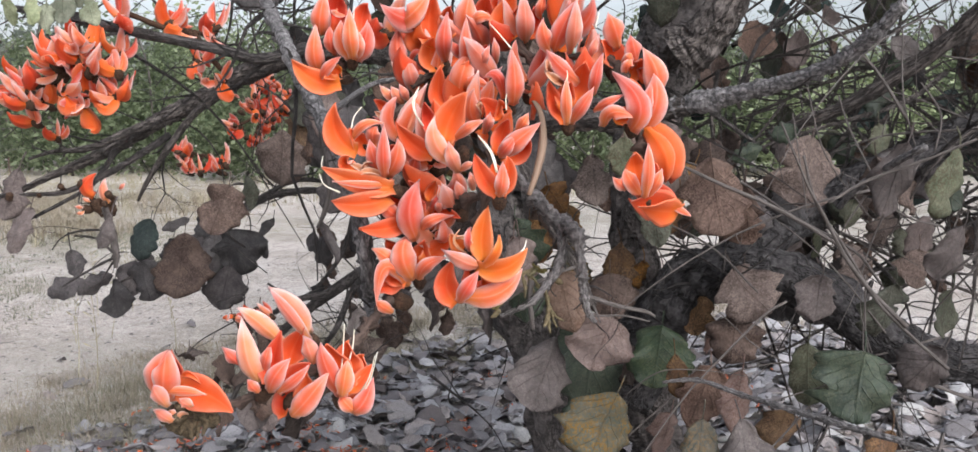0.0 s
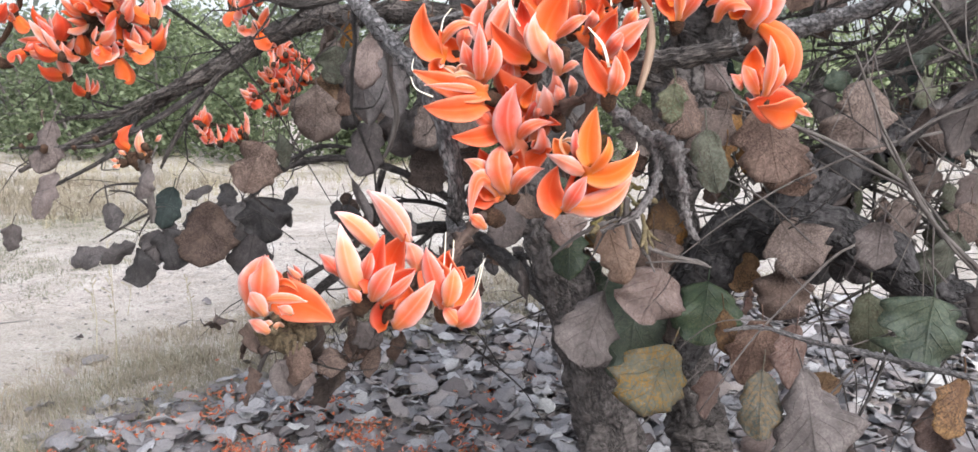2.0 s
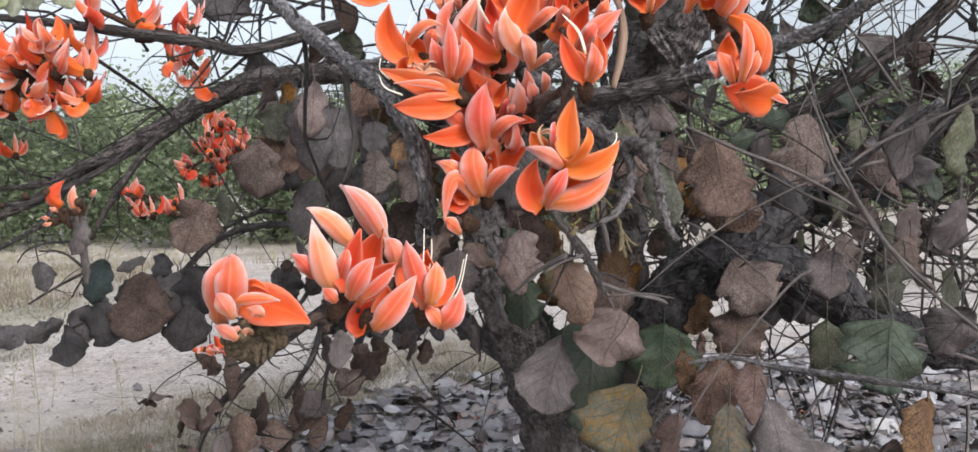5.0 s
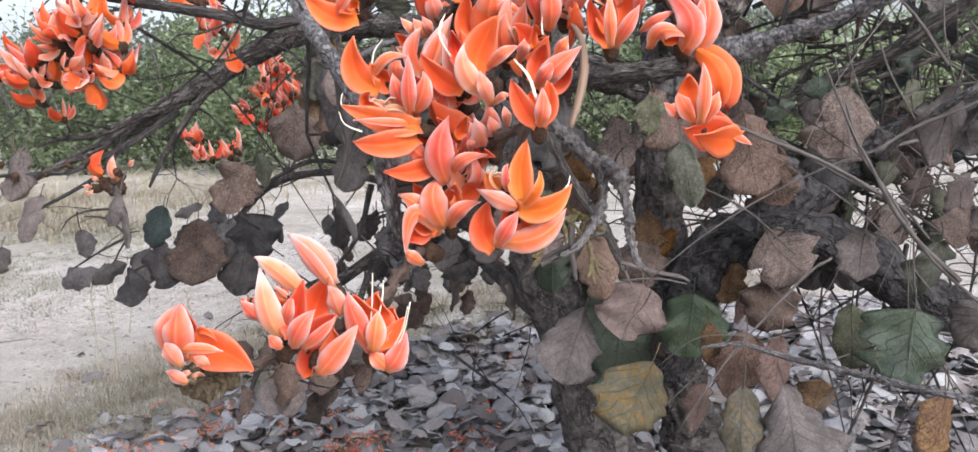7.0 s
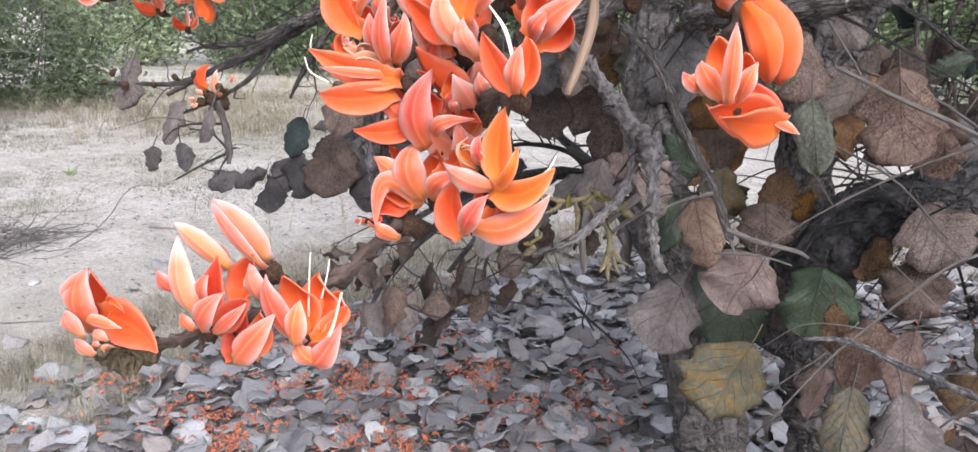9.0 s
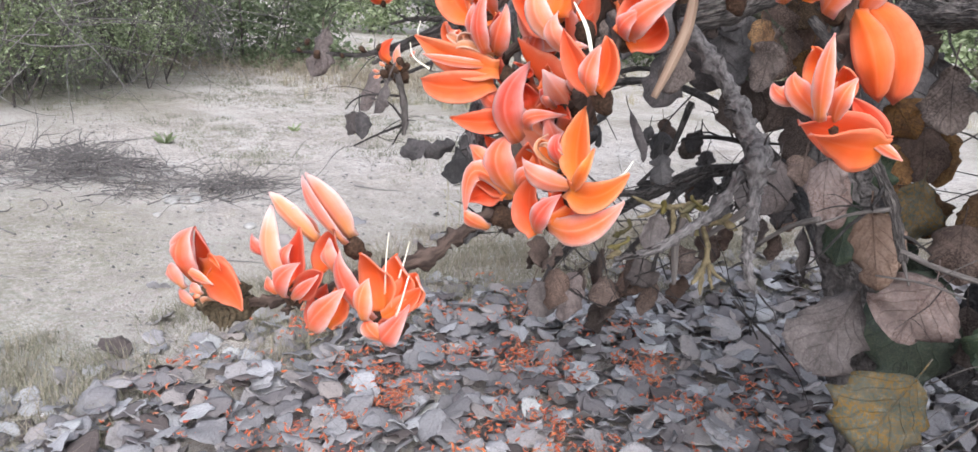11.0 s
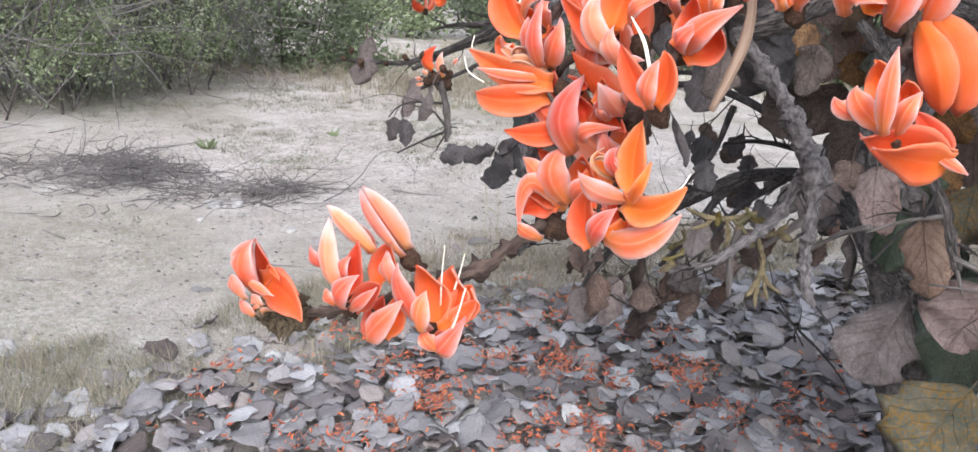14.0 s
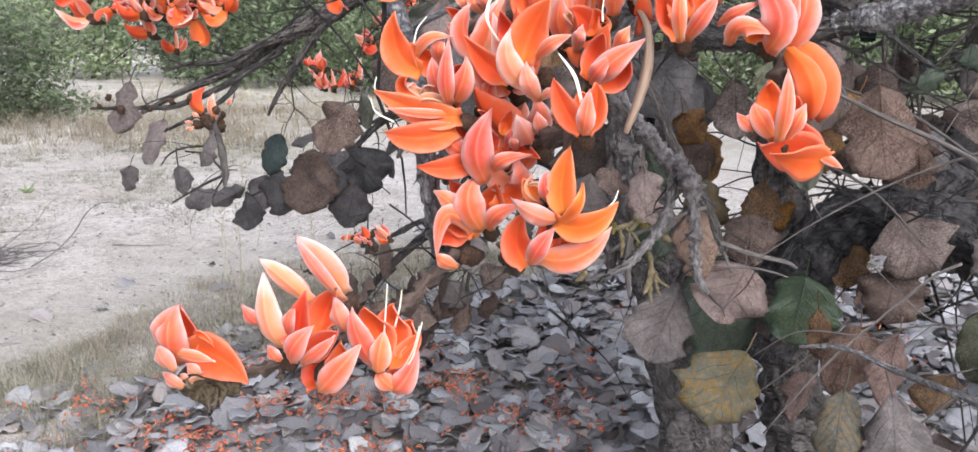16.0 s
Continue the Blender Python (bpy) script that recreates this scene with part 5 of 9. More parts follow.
petal(f, 'y', (-0.008, 0.5271, 1.0393), (0.0092, 0.5171, 1.0399), (0.0243, 0.5189, 1.0525), 0.0139, -0.36, 0)
petal(f, 'k', (-0.0064, 0.5312, 1.0394), (-0.017, 0.512, 1.0464), (-0.03, 0.5228, 1.0514), 0.0104, 0.5, 0)
petal(f, 'y', (-0.0121, 0.5339, 1.0446), (-0.0204, 0.5351, 1.0531), (-0.0247, 0.53, 1.0599), 0.0113, -0.36, 0)
petal(f, 'c', (-0.0112, 0.5325, 1.0489), (-0.0128, 0.5198, 1.0592), (-0.0118, 0.5247, 1.0655), 0.0069, 0.33, 30)
petal(f, 'p', (-0.0145, 0.5324, 1.0481), (-0.0213, 0.5195, 1.0571), (-0.0181, 0.5245, 1.0639), 0.003, 0.5, 60)
petal(f, 'p', (-0.0104, 0.5327, 1.0505), (-0.0146, 0.5198, 1.0594), (-0.0221, 0.5236, 1.0576), 0.0027, -0.5, -30)
tube('stamen', [(0.0164, 0.5182, 1.0474, 0.0006), (0.0219, 0.5189, 1.0528, 0.0004), (0.0237, 0.5236, 1.0576, 0.0003)], STAMEN, f, 6, 4, 0.0)
f = calyx(upper, (-0.0176, 0.5381, 1.0182), (-0.0037, 0.5211, 1.0398), 0.0047, CALYX)
petal(f, 'o', (-0.0209, 0.5278, 1.0155), (-0.0273, 0.5275, 1.0276), (-0.0229, 0.5218, 1.0444), 0.0166, -0.36, 0)
petal(f, 'c', (-0.019, 0.52, 1.0178), (-0.0131, 0.5097, 1.0303), (-0.0063, 0.517, 1.0389), 0.0105, 0.33, 0)
petal(f, 'c', (-0.0178, 0.5324, 1.0194), (0.0049, 0.5189, 1.0237), (0.0214, 0.5249, 1.0381), 0.0149, 0.33, 0)
petal(f, 'o', (-0.0129, 0.5284, 1.0195), (-0.0113, 0.534, 1.0305), (-0.0134, 0.5218, 1.0444), 0.0131, -0.36, 0)
petal(f, 'o', (-0.0157, 0.5287, 1.0219), (-0.0015, 0.5337, 1.0288), (0.0024, 0.5202, 1.0334), 0.0105, -0.36, 0)
inner_flowers(upper, [(-0.0437, 0.6333, 1.1552), (-0.0196, 0.6052, 1.1347), (0.007, 0.5984, 1.1587), (0.0287, 0.5921, 1.1499), (-0.0495, 0.6538, 1.1933), (-0.0019, 0.6372, 1.1828), (0.0505, 0.5976, 1.1887), (0.0667, 0.5826, 1.154), (-0.0643, 0.6024, 1.1148), (-0.0369, 0.5902, 1.1), (-0.0081, 0.5787, 1.1265), (0.0254, 0.6231, 1.1908), (-0.0576, 0.5958, 1.0684), (-0.0369, 0.5829, 1.0479), (-0.0781, 0.6538, 1.1933), (-0.0278, 0.5812, 1.0724)], 17)

right = tagged(new('flower_cluster'), 'cluster of curved orange flowers round a dark velvety stalk', 'flower cluster', 'flower clusters')
tube('stalk', [(0.0672, 0.5915, 1.1882, 0.0037), (0.0846, 0.5756, 1.1684, 0.0037), (0.0936, 0.5632, 1.1454, 0.0043), (0.1002, 0.555, 1.1229, 0.005), (0.1045, 0.5493, 1.104, 0.0043), (0.1054, 0.5466, 1.0846, 0.0031)], STALK, right, 10, 10, 0.95, 0.8)
f = calyx(right, (0.1002, 0.5797, 1.1557), (0.0993, 0.5651, 1.1775), 0.0047, CALYX)
petal(f, 'c', (0.0994, 0.5756, 1.1688), (0.0954, 0.5628, 1.1785), (0.0939, 0.5682, 1.1879), 0.0127, 0.33, 0)
petal(f, 'c', (0.1128, 0.5727, 1.1479), (0.11, 0.5607, 1.1633), (0.1022, 0.5671, 1.1798), 0.0173, 0.33, 0)
petal(f, 'o', (0.0945, 0.5701, 1.1587), (0.0986, 0.5753, 1.1666), (0.1002, 0.5619, 1.1717), 0.0146, -0.36, 0)
petal(f, 'c', (0.0909, 0.5753, 1.1663), (0.0919, 0.562, 1.1726), (0.0951, 0.5666, 1.1765), 0.0073, 0.33, 0)
petal(f, 'o', (0.1028, 0.57, 1.1578), (0.1063, 0.5752, 1.1656), (0.1051, 0.5618, 1.1713), 0.0136, -0.36, 0)
f = calyx(right, (0.0933, 0.5513, 1.1261), (0.0873, 0.537, 1.1459), 0.0047, CALYX)
petal(f, 'c', (0.0909, 0.5393, 1.1262), (0.0936, 0.5297, 1.1437), (0.078, 0.5404, 1.1624), 0.0174, 0.33, 0)
petal(f, 'c', (0.0742, 0.5457, 1.1284), (0.078, 0.5288, 1.1374), (0.0942, 0.5363, 1.1334), 0.0104, 0.33, 0)
petal(f, 'c', (0.0677, 0.5472, 1.1388), (0.0746, 0.5337, 1.1435), (0.0863, 0.5385, 1.149), 0.0065, 0.33, 0)
petal(f, 'o', (0.0824, 0.542, 1.1309), (0.088, 0.5468, 1.1361), (0.0907, 0.533, 1.1389), 0.0113, -0.36, 0)
f = calyx(right, (0.1017, 0.5649, 1.1262), (0.1009, 0.5527, 1.159), 0.0047, CALYX)
petal(f, 'c', (0.1017, 0.5595, 1.1257), (0.1072, 0.5459, 1.1442), (0.1072, 0.5545, 1.1625), 0.0188, 0.33, 0)
petal(f, 'o', (0.1002, 0.5571, 1.138), (0.0962, 0.5631, 1.1516), (0.0891, 0.5497, 1.1572), 0.0107, -0.36, 0)
petal(f, 'c', (0.1026, 0.5599, 1.129), (0.1004, 0.5377, 1.143), (0.1064, 0.5538, 1.1573), 0.0089, 0.33, 0)
f = calyx(right, (0.0963, 0.5645, 1.1298), (0.1184, 0.554, 1.0908), 0.0045, CALYX)
petal(f, 'y', (0.1001, 0.5643, 1.1315), (0.1167, 0.5519, 1.1163), (0.1211, 0.5578, 1.0903), 0.0221, 0.4, 0, 0.5)
petal(f, 'o', (0.1009, 0.5562, 1.1276), (0.1113, 0.5356, 1.1127), (0.1158, 0.5503, 1.0914), 0.0153, 0.4, 0, 0.5)
f = calyx(right, (0.1011, 0.5387, 1.0808), (0.0941, 0.5238, 1.1065), 0.0047, CALYX)
petal(f, 'c', (0.0978, 0.5233, 1.0842), (0.0978, 0.5118, 1.1028), (0.0983, 0.5201, 1.1187), 0.0082, 0.33, 0)
petal(f, 'c', (0.0973, 0.5335, 1.0847), (0.088, 0.5209, 1.0957), (0.0853, 0.5259, 1.1024), 0.0103, 0.33, 0)
petal(f, 'c', (0.1021, 0.5333, 1.0832), (0.1045, 0.5207, 1.0945), (0.1088, 0.5258, 1.1021), 0.0086, 0.33, 0)
petal(f, 'o', (0.0966, 0.5299, 1.0879), (0.0932, 0.5361, 1.1029), (0.0909, 0.5233, 1.1127), 0.0129, -0.36, 0)
petal(f, 'o', (0.1005, 0.5302, 1.0903), (0.1033, 0.5355, 1.099), (0.1033, 0.5223, 1.1058), 0.0112, -0.36, 0)
petal(f, 'c', (0.0877, 0.5341, 1.0891), (0.0814, 0.5206, 1.0937), (0.0779, 0.5252, 1.0974), 0.0077, 0.33, 0)
f = calyx(right, (0.1096, 0.553, 1.0858), (0.1049, 0.5318, 1.0812), 0.002, CALYX)
petal(f, 'o', (0.121, 0.5432, 1.0754), (0.1052, 0.5354, 1.079), (0.0893, 0.5273, 1.082), 0.0229, -0.08, -42)
petal(f, 'o', (0.1225, 0.5342, 1.0745), (0.1098, 0.5282, 1.0747), (0.0942, 0.5264, 1.0781), 0.0219, -0.1, -48)
petal(f, 'o', (0.1206, 0.5477, 1.0752), (0.1148, 0.5448, 1.0835), (0.1067, 0.5409, 1.0931), 0.012, -0.2, 0)
petal(f, 'c', (0.1173, 0.5324, 1.0782), (0.1235, 0.5313, 1.075), (0.1295, 0.5324, 1.0715), 0.0049, 0.33, 0)

# ---- the tree: trunk, limbs and branches ----
tree = tagged(new('flame_tree'), 'low spreading flame tree with rough bark and dry leaves', 'tree')
tube('trunk', [(0.45, 1.83, -0.06, 0.1), (0.43, 1.82, 0.1, 0.08), (0.4144, 1.864, 0.2862, 0.0668), (0.3818, 1.834, 0.4089, 0.0583), (0.3537, 1.8, 0.5077, 0.0534), (0.3264, 1.765, 0.616, 0.0487), (0.3073, 1.72, 0.7596, 0.0453), (0.2971, 1.692, 0.891, 0.0453), (0.2913, 1.673, 1.003, 0.0494), (0.335, 1.66, 1.19, 0.06), (0.37, 1.65, 1.29, 0.066), (0.4, 1.66, 1.4, 0.06), (0.43, 1.78, 1.68, 0.05)], BARK_DARK, tree, 44, 20, 0.25, 0.0, '', 0.28)
tube('limb', [(0.2036, 1.617, -0.0765, 0.08), (0.174, 1.613, 0.341, 0.06), (0.1347, 1.591, 0.5261, 0.0544), (0.0966, 1.605, 0.6644, 0.0512), (0.0555, 1.618, 0.791, 0.0496), (0.0293, 1.644, 0.8856, 0.0448), (0.0189, 1.678, 1.005, 0.04), (0.019, 1.731, 1.154, 0.036), (0.0309, 1.743, 1.316, 0.032), (0.0498, 1.762, 1.564, 0.024)], BARK_DARK, tree, 40, 18, 0.25, 0.0, '', 0.26)
tube('limb', [(0.2606, 1.5664, 0.5948, 0.06), (0.3056, 1.543, 0.7159, 0.06), (0.3585, 1.5164, 0.804, 0.055), (0.4215, 1.4956, 0.8485, 0.046), (0.4998, 1.4908, 0.8561, 0.04), (0.5871, 1.4818, 0.8187, 0.042), (0.6624, 1.4722, 0.7652, 0.043), (0.7491, 1.4821, 0.713, 0.04), (0.8677, 1.5009, 0.6732, 0.036), (1.0177, 1.54, 0.6621, 0.03)], BARK_SHADED, tree, 26, 14, 0.22, 0.0, '', 0.22)
tube('limb', [(0.4443, 1.4948, 0.8586, 0.04), (0.5229, 1.5442, 0.9132, 0.045), (0.6289, 1.5914, 0.9647, 0.042), (0.7519, 1.6367, 1.0069, 0.036), (0.9075, 1.6819, 1.0759, 0.028), (1.0979, 1.7271, 1.1737, 0.02)], BARK_SHADED, tree, 26, 14, 0.22, 0.0, '', 0.22)
tube('limb', [(0.3464, 1.5324, 1.236, 0.05), (0.3806, 1.5122, 1.2645, 0.04), (0.4296, 1.486, 1.3541, 0.03), (0.4582, 1.4412, 1.445, 0.02)], BARK, tree, 26, 14, 0.25, 0.0, '', 0.22)
tube('limb', [(0.3, 1.66, 1.1, 0.034), (-0.0108, 1.822, 1.21, 0.0265), (-0.228, 1.927, 1.261, 0.0254), (-0.38, 2.005, 1.264, 0.0253), (-0.476, 2.047, 1.261, 0.0245), (-0.6143, 2.107, 1.218, 0.024), (-0.7237, 2.149, 1.165, 0.0231), (-0.8532, 2.188, 1.108, 0.0205), (-0.9659, 2.194, 1.045, 0.0175), (-1.063, 2.202, 0.9998, 0.0134), (-1.166, 2.204, 0.9577, 0.0091), (-1.287, 2.188, 0.895, 0.0056)], BARK, tree, 26, 14, 0.22, 0.0, '', 0.22)
tube('branch', [(-0.1942, 1.2181, 1.2435, 0.008), (-0.3096, 1.193, 1.2085, 0.0075), (-0.3755, 1.1986, 1.2214, 0.0075), (-0.5015, 1.2395, 1.2471, 0.007), (-0.6252, 1.3005, 1.2735, 0.006), (-0.7579, 1.3618, 1.2977, 0.005)], BARK_DARK, tree, 8, 5, 0.2, 0.2)
tube('branch', [(-0.3122, 1.16, 1.307, 0.0078), (-0.2377, 0.9714, 1.226, 0.0075), (-0.1879, 0.8457, 1.172, 0.0072), (-0.1476, 0.7439, 1.131, 0.0072), (-0.1172, 0.6671, 1.102, 0.0062), (-0.0994, 0.6156, 1.075, 0.0056), (-0.0898, 0.5903, 1.047, 0.0054), (-0.0857, 0.5913, 1.018, 0.0056), (-0.0894, 0.6206, 0.9957, 0.0052), (-0.0787, 0.5603, 0.9952, 0.004)], BARK_PALE, tree, 20, 12, 0.35, 0.3, '', 0.06)
tube('twig', [(-0.1476, 0.7439, 1.131, 0.003), (-0.1475, 0.7474, 1.1, 0.0028), (-0.1431, 0.7497, 1.071, 0.0026), (-0.1492, 0.75, 1.045, 0.0022), (-0.1551, 0.7496, 1.033, 0.0012)], TWIG, tree, 7, 5, 0.25, 0.2)
tube('twig', [(-0.1476, 0.7439, 1.131, 0.003), (-0.1452, 1.028, 1.167, 0.003), (-0.116, 1.028, 1.174, 0.0028), (-0.0867, 1.027, 1.182, 0.002)], BARK_PALE, tree, 7, 5, 0.25, 0.2)
tube('branch', [(0.12, 1.62, 1.13, 0.02), (0.0809, 1.342, 1.118, 0.0145), (0.116, 1.157, 1.123, 0.0125), (0.1797, 1.066, 1.128, 0.0116), (0.2352, 1.023, 1.142, 0.0105), (0.2554, 1.007, 1.147, 0.0074)], BARK, tree, 26, 14, 0.25, 0.15, '', 0.22)
tube('branch', [(0.2231, 1.031, 1.14, 0.0098), (0.2522, 1.008, 1.147, 0.0108), (0.2926, 0.9632, 1.159, 0.0094), (0.3272, 0.9179, 1.17, 0.0084), (0.3534, 0.873, 1.185, 0.0074), (0.3692, 0.8297, 1.207, 0.0065), (0.3827, 0.7959, 1.235, 0.0058)], BARK_PALE, tree, 16, 14, 0.4, 0.3, '', 0.03)
tube('branch', [(0.5024, 1.52, 1.093, 0.0095), (0.5872, 1.436, 1.135, 0.0115), (0.6407, 1.379, 1.178, 0.0124), (0.6905, 1.329, 1.226, 0.0123), (0.7316, 1.279, 1.285, 0.0121), (0.7573, 1.217, 1.359, 0.0119)], BARK, tree, 12, 8, 0.25, 0.1, '', 0.1)
tube('branch', [(-0.6143, 2.107, 1.218, 0.016), (-0.7338, 2.125, 1.132, 0.0098), (-0.8014, 2.121, 1.05, 0.0083), (-0.8653, 2.124, 0.9597, 0.0067), (-0.8958, 2.128, 0.9055, 0.0034)], BARK, tree, 8, 5, 0.2, 0.2)
tube('branch', [(-0.8532, 2.188, 1.108, 0.012), (-0.9222, 2.137, 1.077, 0.0102), (-0.9828, 2.076, 1.043, 0.0084), (-1.033, 1.995, 1.038, 0.0049), (-1.07, 1.952, 1.023, 0.0032)], BARK, tree, 8, 5, 0.2, 0.2)
tube('branch', [(-0.9659, 2.194, 1.045, 0.0087), (-0.9971, 2.12, 0.9564, 0.0068), (-1.052, 2.033, 0.9057, 0.005), (-1.06, 1.853, 0.8786, 0.0031)], BARK_DARK, tree, 6, 5, 0.2, 0.2)
tube('branch', [(0.045, 1.7, 0.8, 0.018), (-0.0919, 1.957, 0.8045, 0.0102), (-0.2219, 2.158, 0.8483, 0.0104), (-0.3276, 2.253, 0.8885, 0.01), (-0.459, 2.347, 0.9088, 0.0097), (-0.567, 2.367, 0.9047, 0.0098), (-0.6467, 2.367, 0.8809, 0.009), (-0.7047, 2.347, 0.8379, 0.009), (-0.732, 2.315, 0.8038, 0.0071), (-0.8045, 2.264, 0.7565, 0.0053), (-0.8908, 2.218, 0.7273, 0.0044), (-0.9793, 2.164, 0.6829, 0.0028)], BARK_DARK, tree, 10, 6, 0.25, 0.2)
tube('branch', [(0.07, 1.66, 0.66, 0.02), (-0.1254, 2.284, 0.7082, 0.0192), (-0.2858, 2.176, 0.7318, 0.0168), (-0.4084, 2.107, 0.6697, 0.0144), (-0.5284, 2.06, 0.5774, 0.0108), (-0.6253, 2.057, 0.4606, 0.0072), (-0.6768, 2.051, 0.3417, 0.0048)], BARK_DARK, tree, 8, 6, 0.2, 0.0)
tube('branch', [(-0.2858, 2.176, 0.7318, 0.012), (-0.3458, 2.104, 0.6823, 0.0096), (-0.3643, 1.955, 0.6205, 0.0072), (-0.4262, 1.953, 0.5366, 0.0048)], BARK_DARK, tree, 7, 5, 0.15, 0.0)
tube('branch', [(-0.399, 2.035, 0.6817, 0.0108), (-0.4704, 2.015, 0.6742, 0.0072), (-0.5414, 1.993, 0.638, 0.0048)], BARK_DARK, tree, 7, 5, 0.15, 0.0)
tube('branch', [(-0.2238, 2.219, 0.7225, 0.0096), (-0.2856, 2.123, 0.6757, 0.0072), (-0.321, 1.952, 0.6184, 0.0048), (-0.3373, 1.923, 0.5388, 0.0036)], BARK_DARK, tree, 7, 5, 0.15, 0.0)
tube('branch', [(-0.3301, 2.072, 0.9016, 0.0084), (-0.3664, 2.065, 0.7821, 0.006), (-0.4316, 2.062, 0.6942, 0.0048)], BARK_DARK, tree, 7, 5, 0.15, 0.0)
tube('branch', [(-0.1254, 2.284, 0.7082, 0.0096), (-0.1884, 2.246, 0.7839, 0.0072), (-0.2817, 2.182, 0.8118, 0.006), (-0.3562, 2.127, 0.8055, 0.0036)], BARK_DARK, tree, 7, 5, 0.15, 0.0)
tube('branch', [(-0.5631, 1.22, 0.9963, 0.0048), (-0.5626, 1.238, 0.96, 0.0049), (-0.5618, 1.244, 0.9225, 0.0054), (-0.5615, 1.241, 0.9018, 0.0025)], TWIG, tree, 9, 6, 0.25, 0.3)
tube('branch', [(-0.5627, 1.244, 0.9181, 0.0024), (-0.5894, 1.217, 0.9034, 0.0018), (-0.6166, 1.189, 0.8847, 0.0012)], BARK_DARK, tree, 6, 4, 0.15, 0.0)
tube('branch', [(-0.5626, 1.244, 0.9216, 0.0024), (-0.5909, 1.245, 0.9462, 0.0016), (-0.6217, 1.242, 0.9504, 0.0011)], BARK_DARK, tree, 6, 4, 0.15, 0.0)
tube('branch', [(-0.5633, 1.238, 0.961, 0.002), (-0.5948, 1.201, 0.9634, 0.0015), (-0.61, 1.181, 0.9562, 0.0012), (-0.6153, 1.165, 0.9424, 0.001)], BARK_DARK, tree, 6, 4, 0.15, 0.0)
tube('branch', [(-0.5628, 1.243, 0.9145, 0.002), (-0.5756, 1.245, 0.8978, 0.0014), (-0.5861, 1.249, 0.8825, 0.001)], BARK_DARK, tree, 6, 4, 0.15, 0.0)
tube('branch', [(-0.0074, 0.6963, 1.115, 0.0048), (0.0309, 0.6835, 1.075, 0.0048), (0.0448, 0.6601, 1.061, 0.005), (0.0541, 0.6433, 1.052, 0.005), (0.0636, 0.6107, 1.05, 0.005), (0.0653, 0.6, 1.038, 0.0034), (0.0672, 0.5914, 1.024, 0.0031), (0.0674, 0.5879, 1.011, 0.0028), (0.0698, 0.5844, 0.9984, 0.0024), (0.0759, 0.5821, 0.9885, 0.0015)], TWIG_PALE, tree, 16, 14, 0.7, 0.5, '', 0.08)
tube('branch', [(0.0541, 0.6433, 1.052, 0.0034), (0.0542, 0.6151, 1.04, 0.0028), (0.049, 0.5961, 1.026, 0.0026), (0.0398, 0.5763, 1.017, 0.0024), (0.0283, 0.5611, 1.008, 0.002), (0.0078, 0.5619, 0.9983, 0.0013)], TWIG_PALE, tree, 10, 10, 0.7, 0.5)
tube('branch', [(-0.0074, 0.6963, 1.1149, 0.009), (0.0116, 0.7339, 1.1235, 0.01), (0.0324, 0.7876, 1.141, 0.01), (0.0592, 0.8726, 1.1706, 0.01)], BARK, tree, 10, 6, 0.3, 0.2)
tube('branch', [(0.057, 0.6407, 1.0169, 0.003), (0.0465, 0.6317, 1.0081, 0.002), (0.0391, 0.6252, 1.0012, 0.0015)], TWIG, tree, 6, 4, 0.15, 0.0)
tube('branch', [(-0.0044, 1.291, 1.11, 0.006), (0.0306, 1.242, 1.078, 0.0057), (0.0543, 1.22, 1.046, 0.0064), (0.0762, 1.206, 0.9966, 0.006), (0.102, 1.19, 0.9543, 0.0059), (0.1225, 1.173, 0.9232, 0.0059), (0.1358, 1.145, 0.89, 0.0054), (0.1442, 1.129, 0.8706, 0.0046)], BARK, tree, 10, 6, 0.3, 0.3)
tube('branch', [(0.139, 1.132, 0.8823, 0.0034), (0.1764, 1.146, 0.8668, 0.0031), (0.2227, 1.168, 0.8527, 0.0028), (0.2389, 1.174, 0.844, 0.0016)], TWIG, tree, 7, 4, 0.2, 0.3)
tube('branch', [(0.1259, 1.172, 0.9177, 0.0027), (0.0873, 1.121, 0.916, 0.0019), (0.0563, 1.078, 0.9083, 0.0011)], TWIG, tree, 6, 4, 0.15, 0.2)
tube('twig', [(0.2022, 1.1331, 1.1515, 0.0013), (0.2555, 1.1232, 1.0756, 0.0013), (0.2665, 1.1204, 1.0506, 0.0008)], TWIG, tree, 6, 5, 0.15, 0.0)
tube('twig', [(0.3484, 0.9708, 1.1344, 0.0008), (0.3593, 0.9649, 1.0705, 0.0008), (0.3673, 0.9602, 1.0207, 0.0008)], TWIG, tree, 6, 5, 0.15, 0.0)
tube('twig', [(0.3801, 1.0148, 1.0835, 0.0017), (0.3958, 1.0091, 1.0271, 0.0021), (0.4302, 1.0024, 0.9736, 0.0021), (0.4645, 0.9953, 0.9164, 0.0021), (0.4996, 0.9898, 0.8777, 0.0021), (0.5565, 0.9817, 0.8269, 0.0021)], TWIG, tree, 6, 5, 0.15, 0.0)
tube('twig', [(0.4106, 1.008, 1.0265, 0.0019), (0.4566, 1.0071, 1.0541, 0.0019), (0.5124, 0.9853, 1.0798, 0.0017), (0.5583, 0.964, 1.1048, 0.0017)], TWIG, tree, 6, 5, 0.15, 0.0)
